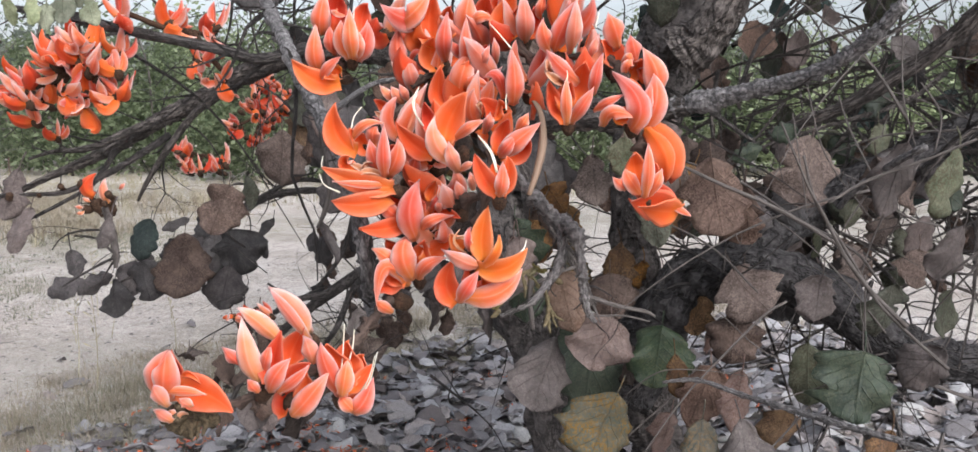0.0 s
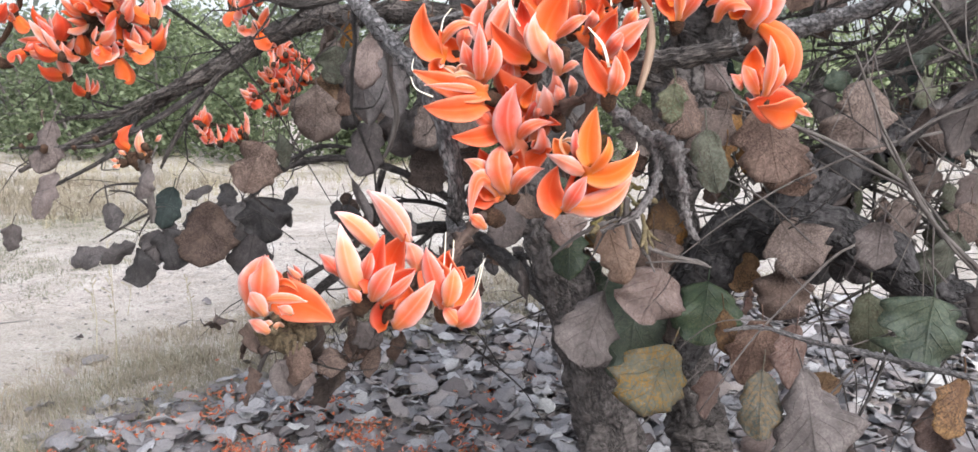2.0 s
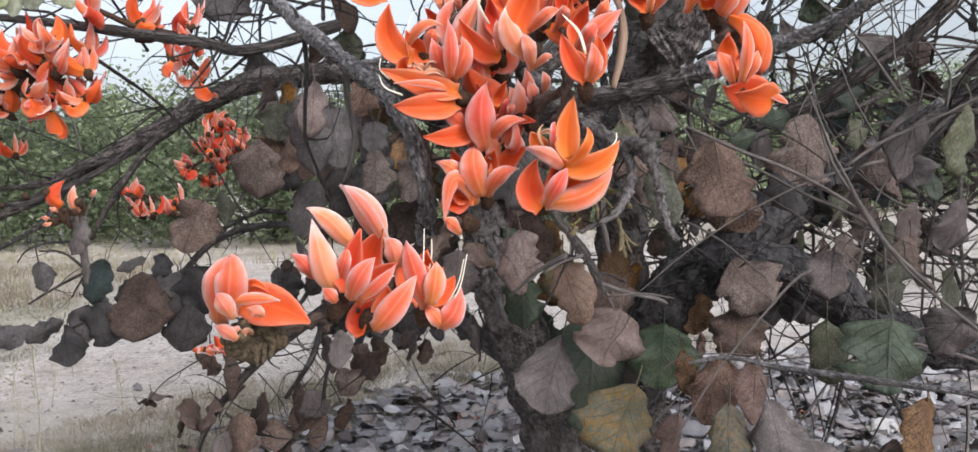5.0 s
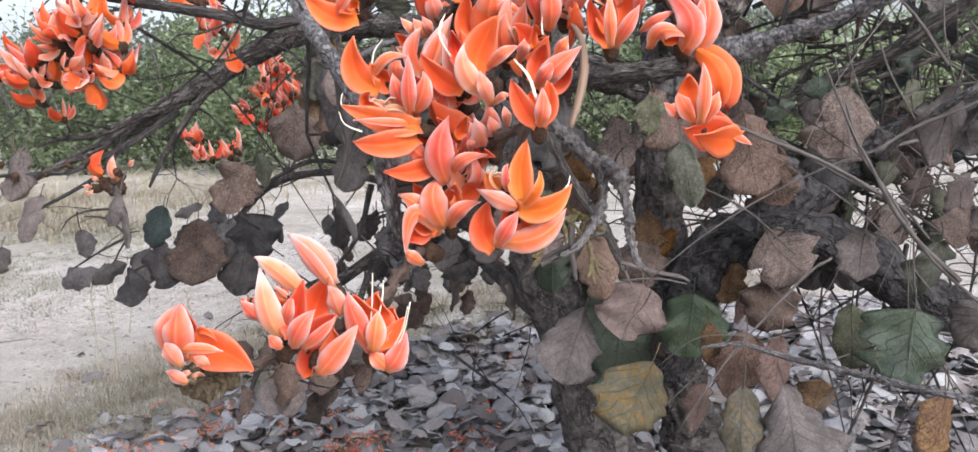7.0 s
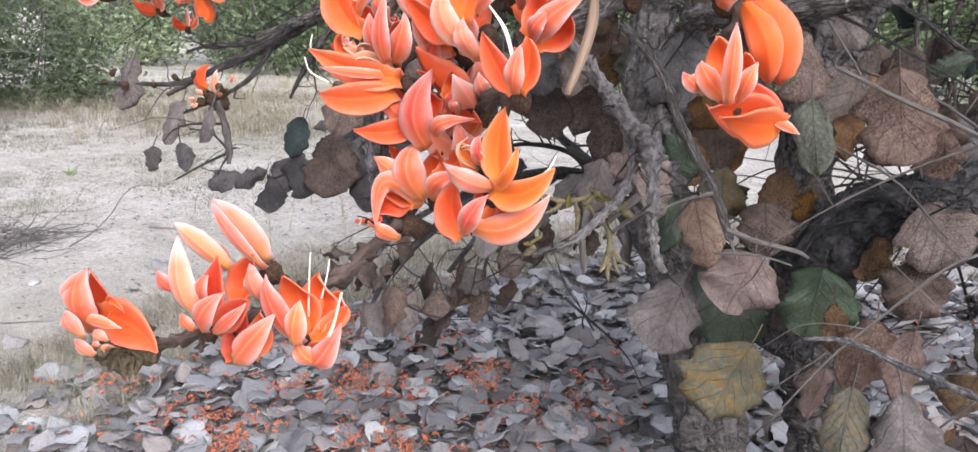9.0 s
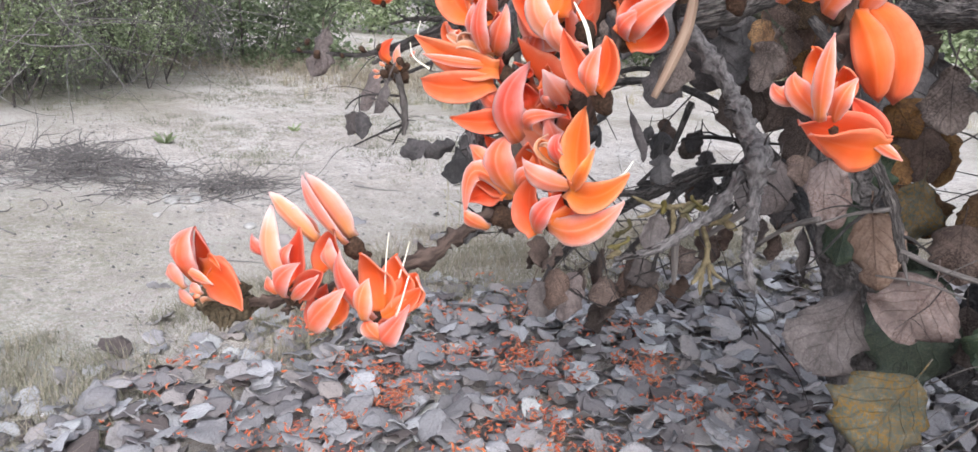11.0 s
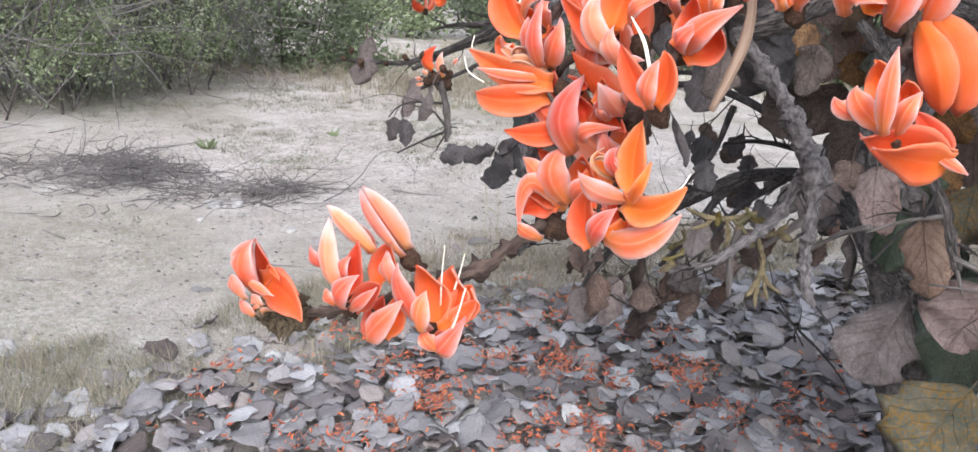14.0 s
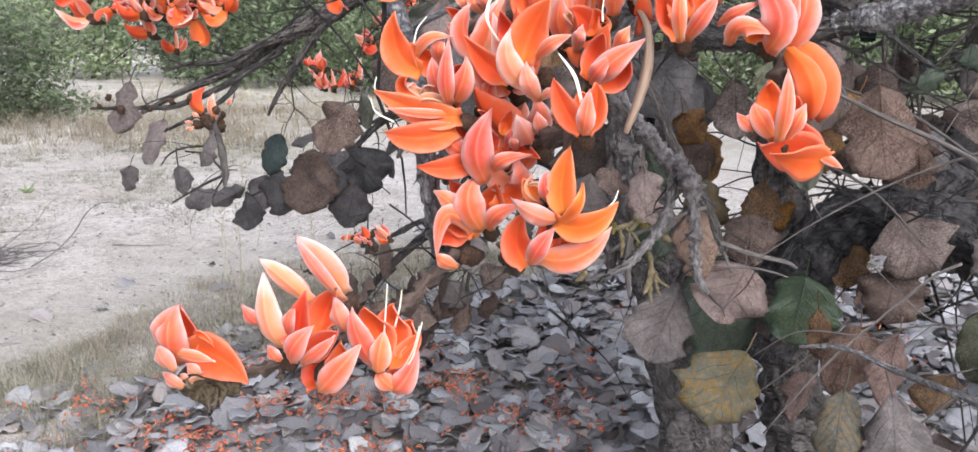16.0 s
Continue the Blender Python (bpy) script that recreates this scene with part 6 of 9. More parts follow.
tube('twig', [(0.2887, 1.2708, 1.0629, 0.0017), (0.3611, 1.2133, 1.0357, 0.0021), (0.4251, 1.1548, 0.9893, 0.0021), (0.4926, 1.1168, 0.9494, 0.0021), (0.5208, 1.0914, 0.9084, 0.0017)], TWIG, tree, 6, 5, 0.15, 0.0)
tube('twig', [(0.1862, 0.997, 0.7026, 0.0008), (0.2424, 0.9999, 0.7854, 0.0013), (0.2897, 1.001, 0.8389, 0.0015), (0.3368, 1.0018, 0.8888, 0.0017), (0.3637, 1.0014, 0.9061, 0.0017)], TWIG, tree, 6, 5, 0.15, 0.0)
tube('twig', [(0.1899, 1.1499, 0.731, 0.0008), (0.2343, 1.1205, 0.7782, 0.0008), (0.2859, 1.0977, 0.7884, 0.0008), (0.3509, 1.0927, 0.7814, 0.0004)], TWIG, tree, 6, 5, 0.15, 0.0)
tube('twig', [(0.2197, 1.0225, 0.7968, 0.0017), (0.2583, 1.0006, 0.8069, 0.0028), (0.3005, 0.9571, 0.8029, 0.0033), (0.342, 0.8942, 0.8065, 0.0033), (0.3802, 0.8414, 0.8083, 0.0033), (0.4229, 0.7883, 0.8096, 0.0033), (0.4564, 0.7355, 0.8069, 0.0033)], BARK_PALE, tree, 9, 10, 0.4, 0.35)
tube('twig', [(0.4779, 1.0458, 0.9305, 0.0013), (0.4814, 1.0386, 0.8446, 0.0013), (0.502, 1.0327, 0.7891, 0.0013), (0.5229, 1.0273, 0.7414, 0.0008), (0.5501, 1.019, 0.6622, 0.0008)], TWIG, tree, 6, 5, 0.15, 0.0)
tube('twig', [(0.4598, 1.1158, 1.1561, 0.0013), (0.4741, 1.1114, 1.1147, 0.0013), (0.5038, 1.1046, 1.0562, 0.0013)], TWIG, tree, 6, 5, 0.15, 0.0)
tube('twig', [(0.5145, 1.0126, 1.1702, 0.0013), (0.5386, 1.0078, 1.132, 0.0013), (0.5326, 1.0046, 1.0878, 0.0013)], TWIG, tree, 6, 5, 0.15, 0.0)
tube('twig', [(0.5861, 1.2156, 1.2526, 0.0013), (0.59, 1.2073, 1.1545, 0.0013), (0.6126, 1.1991, 1.0733, 0.0008)], TWIG, tree, 6, 5, 0.15, 0.0)
tube('twig', [(0.2323, 1.3182, 0.9804, 0.0013), (0.3454, 1.3061, 0.927, 0.0017), (0.4085, 1.2462, 0.8627, 0.0013)], TWIG, tree, 6, 5, 0.15, 0.0)
tube('twig', [(0.4348, 1.1698, 1.1809, 0.001), (0.4637, 1.1594, 1.0772, 0.001), (0.5276, 1.1478, 0.9889, 0.0008)], TWIG, tree, 6, 5, 0.15, 0.0)
tube('twig', [(0.1211, 1.0162, 0.8837, 0.001), (0.1657, 1.0133, 0.8853, 0.0013), (0.1988, 1.0105, 0.8787, 0.0008)], TWIG, tree, 6, 5, 0.15, 0.0)
tube('branch', [(0.2585, 1.4013, 0.7889, 0.007), (0.2925, 1.423, 0.8368, 0.009), (0.3239, 1.4532, 0.8638, 0.012), (0.3718, 1.481, 0.8749, 0.016)], BARK_SHADED, tree, 26, 14, 0.3, 0.2, '', 0.22)
tube('twig', [(0.0062, 1.0246, 0.8888, 0.002), (0.0383, 1.0047, 0.9194, 0.0025), (0.0668, 0.9742, 0.9391, 0.003)], TWIG, tree, 6, 4, 0.15, 0.0)
tube('branch', [(-0.4227, 2.303, 0.9362, 0.0051), (-0.4973, 2.187, 0.9542, 0.0057), (-0.5489, 2.069, 0.9316, 0.0055), (-0.5786, 2.007, 0.9117, 0.0046), (-0.5873, 1.901, 0.9206, 0.0036), (-0.563, 1.753, 0.9423, 0.0021)], BARK_DARK, tree, 7, 5, 0.2, 0.2)
tube('branch', [(-0.448, 1.602, 0.9895, 0.0019), (-0.4547, 1.528, 1.004, 0.0021), (-0.4575, 1.475, 1.004, 0.0018)], TWIG, tree, 6, 4, 0.15, 0.0)
tube('twig', [(0.1425, 1.13, 0.8745, 0.0027), (0.1478, 1.126, 0.8615, 0.0019), (0.1531, 1.122, 0.8485, 0.0011)], TWIG, tree, 6, 4, 0.2, 0.2)
tube('twig', [(0.2153, 0.9973, 1.079, 0.0018), (0.2727, 1.001, 1.052, 0.0022), (0.3359, 0.9994, 1.025, 0.0023), (0.3955, 1.005, 0.9929, 0.0023), (0.4429, 1.013, 0.9631, 0.0016)], TWIG, tree, 6, 5, 0.15, 0.1)
tube('twig', [(0.3229, 0.9325, 1.124, 0.0011), (0.347, 0.9445, 1.081, 0.0014), (0.3714, 0.9653, 1.045, 0.0016), (0.3908, 0.9768, 1.02, 0.0019), (0.4244, 0.9885, 0.9668, 0.0027), (0.4619, 0.9964, 0.9214, 0.0032), (0.5053, 0.9872, 0.8783, 0.0033)], TWIG, tree, 6, 5, 0.15, 0.1)
tube('twig', [(0.4979, 0.9609, 1.096, 0.0047), (0.4861, 1.023, 1.069, 0.0045), (0.4731, 1.084, 1.034, 0.0043), (0.4698, 1.116, 1.009, 0.0035)], BARK_PALE, tree, 8, 5, 0.2, 0.2)

# ---- the tree's dry leaves that hang near enough to be told apart ----
leaf(tree, 'mould', (0.5626, 1.0031, 1.0938), (0.5357, 0.9881, 1.0097), 0.0522, -24.2752)
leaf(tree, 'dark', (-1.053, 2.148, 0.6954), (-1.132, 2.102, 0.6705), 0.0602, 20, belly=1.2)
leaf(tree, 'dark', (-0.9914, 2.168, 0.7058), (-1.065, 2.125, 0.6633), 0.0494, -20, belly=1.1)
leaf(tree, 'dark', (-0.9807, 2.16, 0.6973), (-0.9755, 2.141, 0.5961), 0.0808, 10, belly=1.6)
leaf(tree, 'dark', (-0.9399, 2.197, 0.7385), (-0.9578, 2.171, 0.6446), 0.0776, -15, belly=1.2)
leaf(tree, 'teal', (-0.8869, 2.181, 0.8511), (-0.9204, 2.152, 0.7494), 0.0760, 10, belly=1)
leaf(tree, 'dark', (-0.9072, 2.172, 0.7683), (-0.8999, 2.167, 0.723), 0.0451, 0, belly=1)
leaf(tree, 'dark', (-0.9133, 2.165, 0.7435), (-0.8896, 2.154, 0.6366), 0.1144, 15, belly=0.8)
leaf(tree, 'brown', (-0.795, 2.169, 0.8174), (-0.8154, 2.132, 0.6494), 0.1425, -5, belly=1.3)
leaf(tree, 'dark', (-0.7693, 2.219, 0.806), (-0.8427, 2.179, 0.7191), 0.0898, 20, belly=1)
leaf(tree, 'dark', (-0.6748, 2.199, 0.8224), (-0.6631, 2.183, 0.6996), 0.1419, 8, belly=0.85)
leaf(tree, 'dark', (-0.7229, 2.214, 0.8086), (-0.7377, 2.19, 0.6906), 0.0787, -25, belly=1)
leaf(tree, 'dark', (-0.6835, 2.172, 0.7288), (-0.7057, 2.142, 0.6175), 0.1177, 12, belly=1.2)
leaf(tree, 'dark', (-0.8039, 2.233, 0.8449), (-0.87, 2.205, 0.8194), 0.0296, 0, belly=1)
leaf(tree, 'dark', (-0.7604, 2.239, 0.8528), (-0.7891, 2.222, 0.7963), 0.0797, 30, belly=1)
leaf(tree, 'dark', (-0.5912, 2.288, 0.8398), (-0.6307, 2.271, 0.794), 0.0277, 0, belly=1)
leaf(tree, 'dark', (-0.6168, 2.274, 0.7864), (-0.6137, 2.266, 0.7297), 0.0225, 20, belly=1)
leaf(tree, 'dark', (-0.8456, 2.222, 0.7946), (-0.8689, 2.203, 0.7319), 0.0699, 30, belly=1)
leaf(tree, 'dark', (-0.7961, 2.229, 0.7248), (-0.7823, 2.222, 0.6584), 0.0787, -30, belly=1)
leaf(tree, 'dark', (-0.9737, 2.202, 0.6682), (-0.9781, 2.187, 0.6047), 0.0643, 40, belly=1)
leaf(tree, 'brown', (-0.4574, 1.476, 1.006), (-0.4903, 1.456, 0.9208), 0.0826, -12, belly=0.8)
leaf(tree, 'mould', (-0.4365, 1.504, 1.019), (-0.4272, 1.501, 0.9589), 0.0294, 10, belly=1.1)
leaf(tree, 'grey', (-0.9969, 1.814, 0.9267), (-1.039, 1.778, 0.8342), 0.0665, 25, belly=1.1)
leaf(tree, 'brown', (-0.6907, 1.213, 1.044), (-0.6963, 1.206, 0.994), 0.0522, 45, belly=1.2)
leaf(tree, 'grey', (-1.193, 1.972, 0.7902), (-1.201, 1.957, 0.7279), 0.0577, 10, belly=1)
leaf(tree, 'tan', (0.1022, 1.212, 0.9005), (0.125, 1.191, 0.8156), 0.0584, 5, belly=0.75)
leaf(tree, 'pink', (0.1837, 1.218, 0.832), (0.1523, 1.202, 0.7538), 0.0999, 0, belly=0.95)
leaf(tree, 'grey', (0.1028, 1.25, 0.7922), (0.0672, 1.22, 0.6849), 0.0967, 0, belly=1.6)
leaf(tree, 'green', (0.1883, 1.444, 0.7805), (0.1634, 1.391, 0.5953), 0.1338, 8, belly=1)
leaf(tree, 'green', (0.2948, 1.391, 0.7736), (0.2773, 1.365, 0.6708), 0.1099, 12, belly=1)
leaf(tree, 'rust', (0.3014, 1.318, 0.745), (0.3097, 1.295, 0.6776), 0.0425, 0, belly=1.3)
leaf(tree, 'yellow', (0.1784, 1.121, 0.7479), (0.1356, 1.094, 0.6575), 0.1010, 0, belly=1.25)
leaf(tree, 'yellow', (0.2814, 1.06, 0.7341), (0.2692, 1.029, 0.6512), 0.0567, 5, belly=1.1)
leaf(tree, 'grey', (0.3284, 1.047, 0.739), (0.3353, 0.9981, 0.6317), 0.1000, 5, belly=1.6)
leaf(tree, 'brown', (0.423, 1.392, 0.7926), (0.4089, 1.374, 0.7096), 0.0949, 10, belly=1)
leaf(tree, 'brown', (0.4109, 1.39, 0.8718), (0.4651, 1.357, 0.801), 0.1192, -10, belly=1.1)
leaf(tree, 'grey', (0.4662, 1.149, 0.9095), (0.4536, 1.141, 0.8439), 0.0581, 10, belly=1)
leaf(tree, 'green', (0.4713, 1.018, 0.8384), (0.454, 0.9986, 0.7509), 0.1067, 15, belly=0.85)
leaf(tree, 'mould', (0.4387, 1.119, 0.8208), (0.4336, 1.096, 0.7387), 0.0554, 15, belly=1.1)
leaf(tree, 'brown', (0.3164, 1.198, 1.071), (0.3343, 1.184, 0.9594), 0.0929, 10, belly=1.2)
leaf(tree, 'brown', (0.4713, 1.229, 1.101), (0.4637, 1.227, 0.9944), 0.1105, -12, belly=1.1)
leaf(tree, 'grey', (0.5046, 1.014, 1.098), (0.4812, 1.022, 1.006), 0.0442, 20, belly=1)
leaf(tree, 'mould', (0.2018, 1.246, 1.098), (0.1945, 1.245, 1.04), 0.0399, 10, belly=1)
leaf(tree, 'mould', (0.215, 1.119, 1.038), (0.2287, 1.107, 0.9557), 0.0458, 15, belly=1)
leaf(tree, 'brown', (0.1575, 1.283, 1.07), (0.167, 1.277, 0.9906), 0.0577, 20, belly=1.1)
leaf(tree, 'green', (0.3867, 1.333, 1.057), (0.4287, 1.32, 1.079), 0.0301, 0, belly=1)
leaf(tree, 'green', (0.4577, 1.363, 1.092), (0.495, 1.349, 1.105), 0.0354, 10, belly=1)
leaf(tree, 'brown', (-0.4021, 2.455, 0.6522), (-0.3927, 2.441, 0.5784), 0.0614, 22.0767, belly=0.949432)
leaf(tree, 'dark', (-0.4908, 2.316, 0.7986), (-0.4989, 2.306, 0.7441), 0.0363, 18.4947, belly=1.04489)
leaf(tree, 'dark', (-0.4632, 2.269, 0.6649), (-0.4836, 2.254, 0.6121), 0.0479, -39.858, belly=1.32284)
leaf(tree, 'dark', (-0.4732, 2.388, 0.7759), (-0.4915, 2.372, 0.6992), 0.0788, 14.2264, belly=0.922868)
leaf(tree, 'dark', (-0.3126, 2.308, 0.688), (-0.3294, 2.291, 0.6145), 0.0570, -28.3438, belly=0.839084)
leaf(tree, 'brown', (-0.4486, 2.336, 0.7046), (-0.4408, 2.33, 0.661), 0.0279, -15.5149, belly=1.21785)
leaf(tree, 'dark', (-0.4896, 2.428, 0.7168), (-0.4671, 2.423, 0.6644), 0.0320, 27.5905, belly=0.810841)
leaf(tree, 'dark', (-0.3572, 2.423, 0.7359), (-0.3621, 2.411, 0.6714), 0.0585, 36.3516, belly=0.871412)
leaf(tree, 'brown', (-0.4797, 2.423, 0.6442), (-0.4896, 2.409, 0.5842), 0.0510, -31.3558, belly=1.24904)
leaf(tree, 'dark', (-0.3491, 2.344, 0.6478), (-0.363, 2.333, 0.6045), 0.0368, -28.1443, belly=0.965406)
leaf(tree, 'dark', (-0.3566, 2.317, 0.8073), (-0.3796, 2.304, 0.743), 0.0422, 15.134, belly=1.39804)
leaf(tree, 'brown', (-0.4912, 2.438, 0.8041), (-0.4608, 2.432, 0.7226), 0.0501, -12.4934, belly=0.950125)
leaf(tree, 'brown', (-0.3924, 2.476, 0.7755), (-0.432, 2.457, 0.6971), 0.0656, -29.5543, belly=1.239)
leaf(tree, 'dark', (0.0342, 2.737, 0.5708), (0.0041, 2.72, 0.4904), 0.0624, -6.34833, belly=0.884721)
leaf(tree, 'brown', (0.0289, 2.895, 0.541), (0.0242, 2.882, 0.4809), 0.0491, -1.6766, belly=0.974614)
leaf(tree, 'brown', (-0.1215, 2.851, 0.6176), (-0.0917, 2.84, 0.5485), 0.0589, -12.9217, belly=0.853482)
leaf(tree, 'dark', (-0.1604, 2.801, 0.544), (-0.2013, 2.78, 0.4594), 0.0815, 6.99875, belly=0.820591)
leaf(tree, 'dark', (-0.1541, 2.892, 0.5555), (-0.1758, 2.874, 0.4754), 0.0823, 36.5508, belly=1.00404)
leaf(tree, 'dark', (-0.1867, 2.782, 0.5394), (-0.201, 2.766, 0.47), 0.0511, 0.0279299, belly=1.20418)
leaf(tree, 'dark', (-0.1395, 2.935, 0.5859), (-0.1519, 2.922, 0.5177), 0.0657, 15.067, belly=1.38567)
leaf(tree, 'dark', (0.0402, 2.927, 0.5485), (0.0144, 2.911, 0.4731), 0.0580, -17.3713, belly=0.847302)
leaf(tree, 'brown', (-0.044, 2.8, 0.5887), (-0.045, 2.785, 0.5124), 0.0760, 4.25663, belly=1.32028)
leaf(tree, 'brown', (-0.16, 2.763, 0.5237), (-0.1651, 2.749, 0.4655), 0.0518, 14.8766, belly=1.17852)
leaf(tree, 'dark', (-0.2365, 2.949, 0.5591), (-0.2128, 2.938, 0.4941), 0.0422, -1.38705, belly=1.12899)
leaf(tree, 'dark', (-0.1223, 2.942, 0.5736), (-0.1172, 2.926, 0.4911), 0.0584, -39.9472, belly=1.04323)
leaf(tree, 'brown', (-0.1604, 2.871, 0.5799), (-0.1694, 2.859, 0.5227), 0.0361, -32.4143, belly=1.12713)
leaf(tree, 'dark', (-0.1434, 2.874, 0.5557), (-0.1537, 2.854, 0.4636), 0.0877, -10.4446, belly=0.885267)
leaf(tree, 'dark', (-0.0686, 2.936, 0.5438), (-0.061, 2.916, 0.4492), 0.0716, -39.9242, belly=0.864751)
leaf(tree, 'brown', (-0.2546, 2.47, 0.6253), (-0.2396, 2.463, 0.5826), 0.0356, 38.1344, belly=1.09605)
leaf(tree, 'dark', (-0.2783, 2.597, 0.5914), (-0.2745, 2.586, 0.5395), 0.0374, -0.29556, belly=1.0493)
leaf(tree, 'dark', (-0.2906, 2.514, 0.5822), (-0.3111, 2.5, 0.5301), 0.0335, 36.8665, belly=0.9473)
leaf(tree, 'dark', (-0.3302, 2.591, 0.6504), (-0.3299, 2.581, 0.5984), 0.0378, 22.5526, belly=0.947396)
leaf(tree, 'dark', (-0.2284, 1.809, 1.181), (-0.2409, 1.812, 1.116), 0.0552, -13.2781, belly=1.36183)
leaf(tree, 'rust', (-0.1376, 1.687, 1.1), (-0.1181, 1.688, 1.035), 0.0512, -35.8933, belly=0.879455)
leaf(tree, 'rust', (-0.0753, 1.913, 1.047), (-0.063, 1.913, 0.9792), 0.0652, -23.6032, belly=0.934581)
leaf(tree, 'brown', (-0.1053, 1.651, 1.066), (-0.1169, 1.65, 0.9801), 0.0673, 16.7041, belly=0.803163)
leaf(tree, 'brown', (-0.2628, 1.902, 1.076), (-0.3072, 1.897, 0.9756), 0.0838, -31.0363, belly=1.15811)
leaf(tree, 'brown', (-0.3391, 1.657, 1.135), (-0.357, 1.657, 1.045), 0.0905, 33.4126, belly=1.10048)
leaf(tree, 'dark', (-0.1802, 1.661, 1.137), (-0.1889, 1.663, 1.074), 0.0564, 6.38401, belly=0.903533)
leaf(tree, 'mould', (-0.181, 1.859, 1.059), (-0.1751, 1.859, 0.9936), 0.0622, 18.9506, belly=1.14517)
leaf(tree, 'brown', (-0.4028, 1.832, 1.087), (-0.4281, 1.828, 1.01), 0.0674, 27.6533, belly=1.11324)
leaf(tree, 'dark', (-0.1904, 1.769, 1.113), (-0.1677, 1.772, 1.015), 0.0839, -7.82638, belly=1.39164)
leaf(tree, 'brown', (-0.1757, 1.69, 1.238), (-0.2164, 1.696, 1.151), 0.0630, -18.429, belly=1.28882)
leaf(tree, 'dark', (-0.2928, 1.862, 1.206), (-0.3301, 1.863, 1.123), 0.0812, -0.213552, belly=1.22567)
leaf(tree, 'brown', (-0.3112, 1.776, 1.108), (-0.3404, 1.774, 1.032), 0.0729, 36.4673, belly=1.13628)
leaf(tree, 'brown', (-0.3579, 1.854, 1.207), (-0.398, 1.854, 1.117), 0.0941, -18.9631, belly=0.898529)
leaf(tree, 'rust', (-0.3542, 1.792, 1.23), (-0.3726, 1.795, 1.17), 0.0502, 37.3147, belly=1.01272)
leaf(tree, 'dark', (-0.3316, 1.653, 1.138), (-0.324, 1.657, 1.077), 0.0469, -6.40582, belly=0.885512)
leaf(tree, 'brown', (-0.1953, 1.814, 1.093), (-0.1889, 1.815, 1.006), 0.0657, 8.67843, belly=1.00932)
leaf(tree, 'dark', (-0.0469, 1.888, 1.201), (-0.0689, 1.893, 1.133), 0.0651, -23.7685, belly=1.08418)
leaf(tree, 'mould', (-0.18, 1.794, 1.143), (-0.1845, 1.796, 1.08), 0.0634, 35.303, belly=0.817264)
leaf(tree, 'mould', (-0.0252, 1.875, 1.067), (-0.0275, 1.875, 0.9786), 0.0779, 30.1939, belly=1.14433)
leaf(tree, 'brown', (-0.0359, 1.762, 1.232), (-0.0609, 1.769, 1.165), 0.0626, -0.782743, belly=1.18206)
leaf(tree, 'rust', (-0.3916, 1.83, 1.142), (-0.4128, 1.829, 1.066), 0.0752, 9.99888, belly=1.32551)
leaf(tree, 'rust', (-0.371, 1.669, 1.134), (-0.3822, 1.67, 1.054), 0.0560, 8.64928, belly=0.908788)
leaf(tree, 'mould', (-0.3524, 1.634, 1.176), (-0.359, 1.638, 1.104), 0.0677, -33.232, belly=0.992886)
leaf(tree, 'rust', (-0.1266, 2.017, 1.146), (-0.1038, 2.019, 1.077), 0.0647, -12.0989, belly=0.93879)
leaf(tree, 'dark', (-0.0172, 2.174, 1.206), (-0.0482, 2.179, 1.131), 0.0526, -33.3959, belly=0.862172)
leaf(tree, 'dark', (-0.2785, 2.134, 1.12), (-0.2982, 2.134, 1.047), 0.0558, -24.2114, belly=1.06355)
leaf(tree, 'rust', (0.0449, 2.229, 1.246), (0.0161, 2.236, 1.175), 0.0547, 8.42025, belly=0.932421)
leaf(tree, 'brown', (-0.2713, 2.245, 1.203), (-0.2451, 2.252, 1.12), 0.0783, 34.4545, belly=1.32595)
leaf(tree, 'brown', (0.0182, 2.081, 1.034), (0.0117, 2.08, 0.9659), 0.0544, 5.07122, belly=1.3285)
leaf(tree, 'brown', (0.0182, 2.152, 1.151), (0.013, 2.155, 1.082), 0.0605, -4.80534, belly=0.911801)
leaf(tree, 'mould', (-0.1468, 2.092, 1.177), (-0.1775, 2.095, 1.107), 0.0524, 31.7313, belly=1.36623)
leaf(tree, 'mould', (-0.2672, 2.201, 1.045), (-0.2498, 2.2, 0.93), 0.1110, -23.1013, belly=1.12516)
leaf(tree, 'rust', (-0.1692, 2.205, 1.252), (-0.1948, 2.211, 1.161), 0.0866, 23.9342, belly=1.10141)
leaf(tree, 'brown', (-0.1252, 2.253, 1.259), (-0.1704, 2.26, 1.148), 0.0761, -36.6384, belly=0.889467)
leaf(tree, 'rust', (-0.2319, 2.241, 1.241), (-0.2255, 2.249, 1.133), 0.0876, 0.496588, belly=0.880906)
leaf(tree, 'brown', (-0.0489, 2.223, 1.174), (-0.0258, 2.226, 1.092), 0.0696, 22.171, belly=0.906886)
leaf(tree, 'brown', (-0.228, 2.182, 1.19), (-0.2362, 2.186, 1.082), 0.1059, 32.6568, belly=1.25278)
leaf(tree, 'brown', (0.3944, 1.475, 1.088), (0.375, 1.482, 1.014), 0.0554, 19.4895, belly=0.830506)
leaf(tree, 'dark', (0.4008, 1.492, 1.06), (0.3959, 1.493, 0.9785), 0.0658, -29.2511, belly=1.05367)
leaf(tree, 'dark', (0.4652, 1.518, 0.9864), (0.4826, 1.506, 0.9023), 0.0876, 17.2533, belly=1.09772)
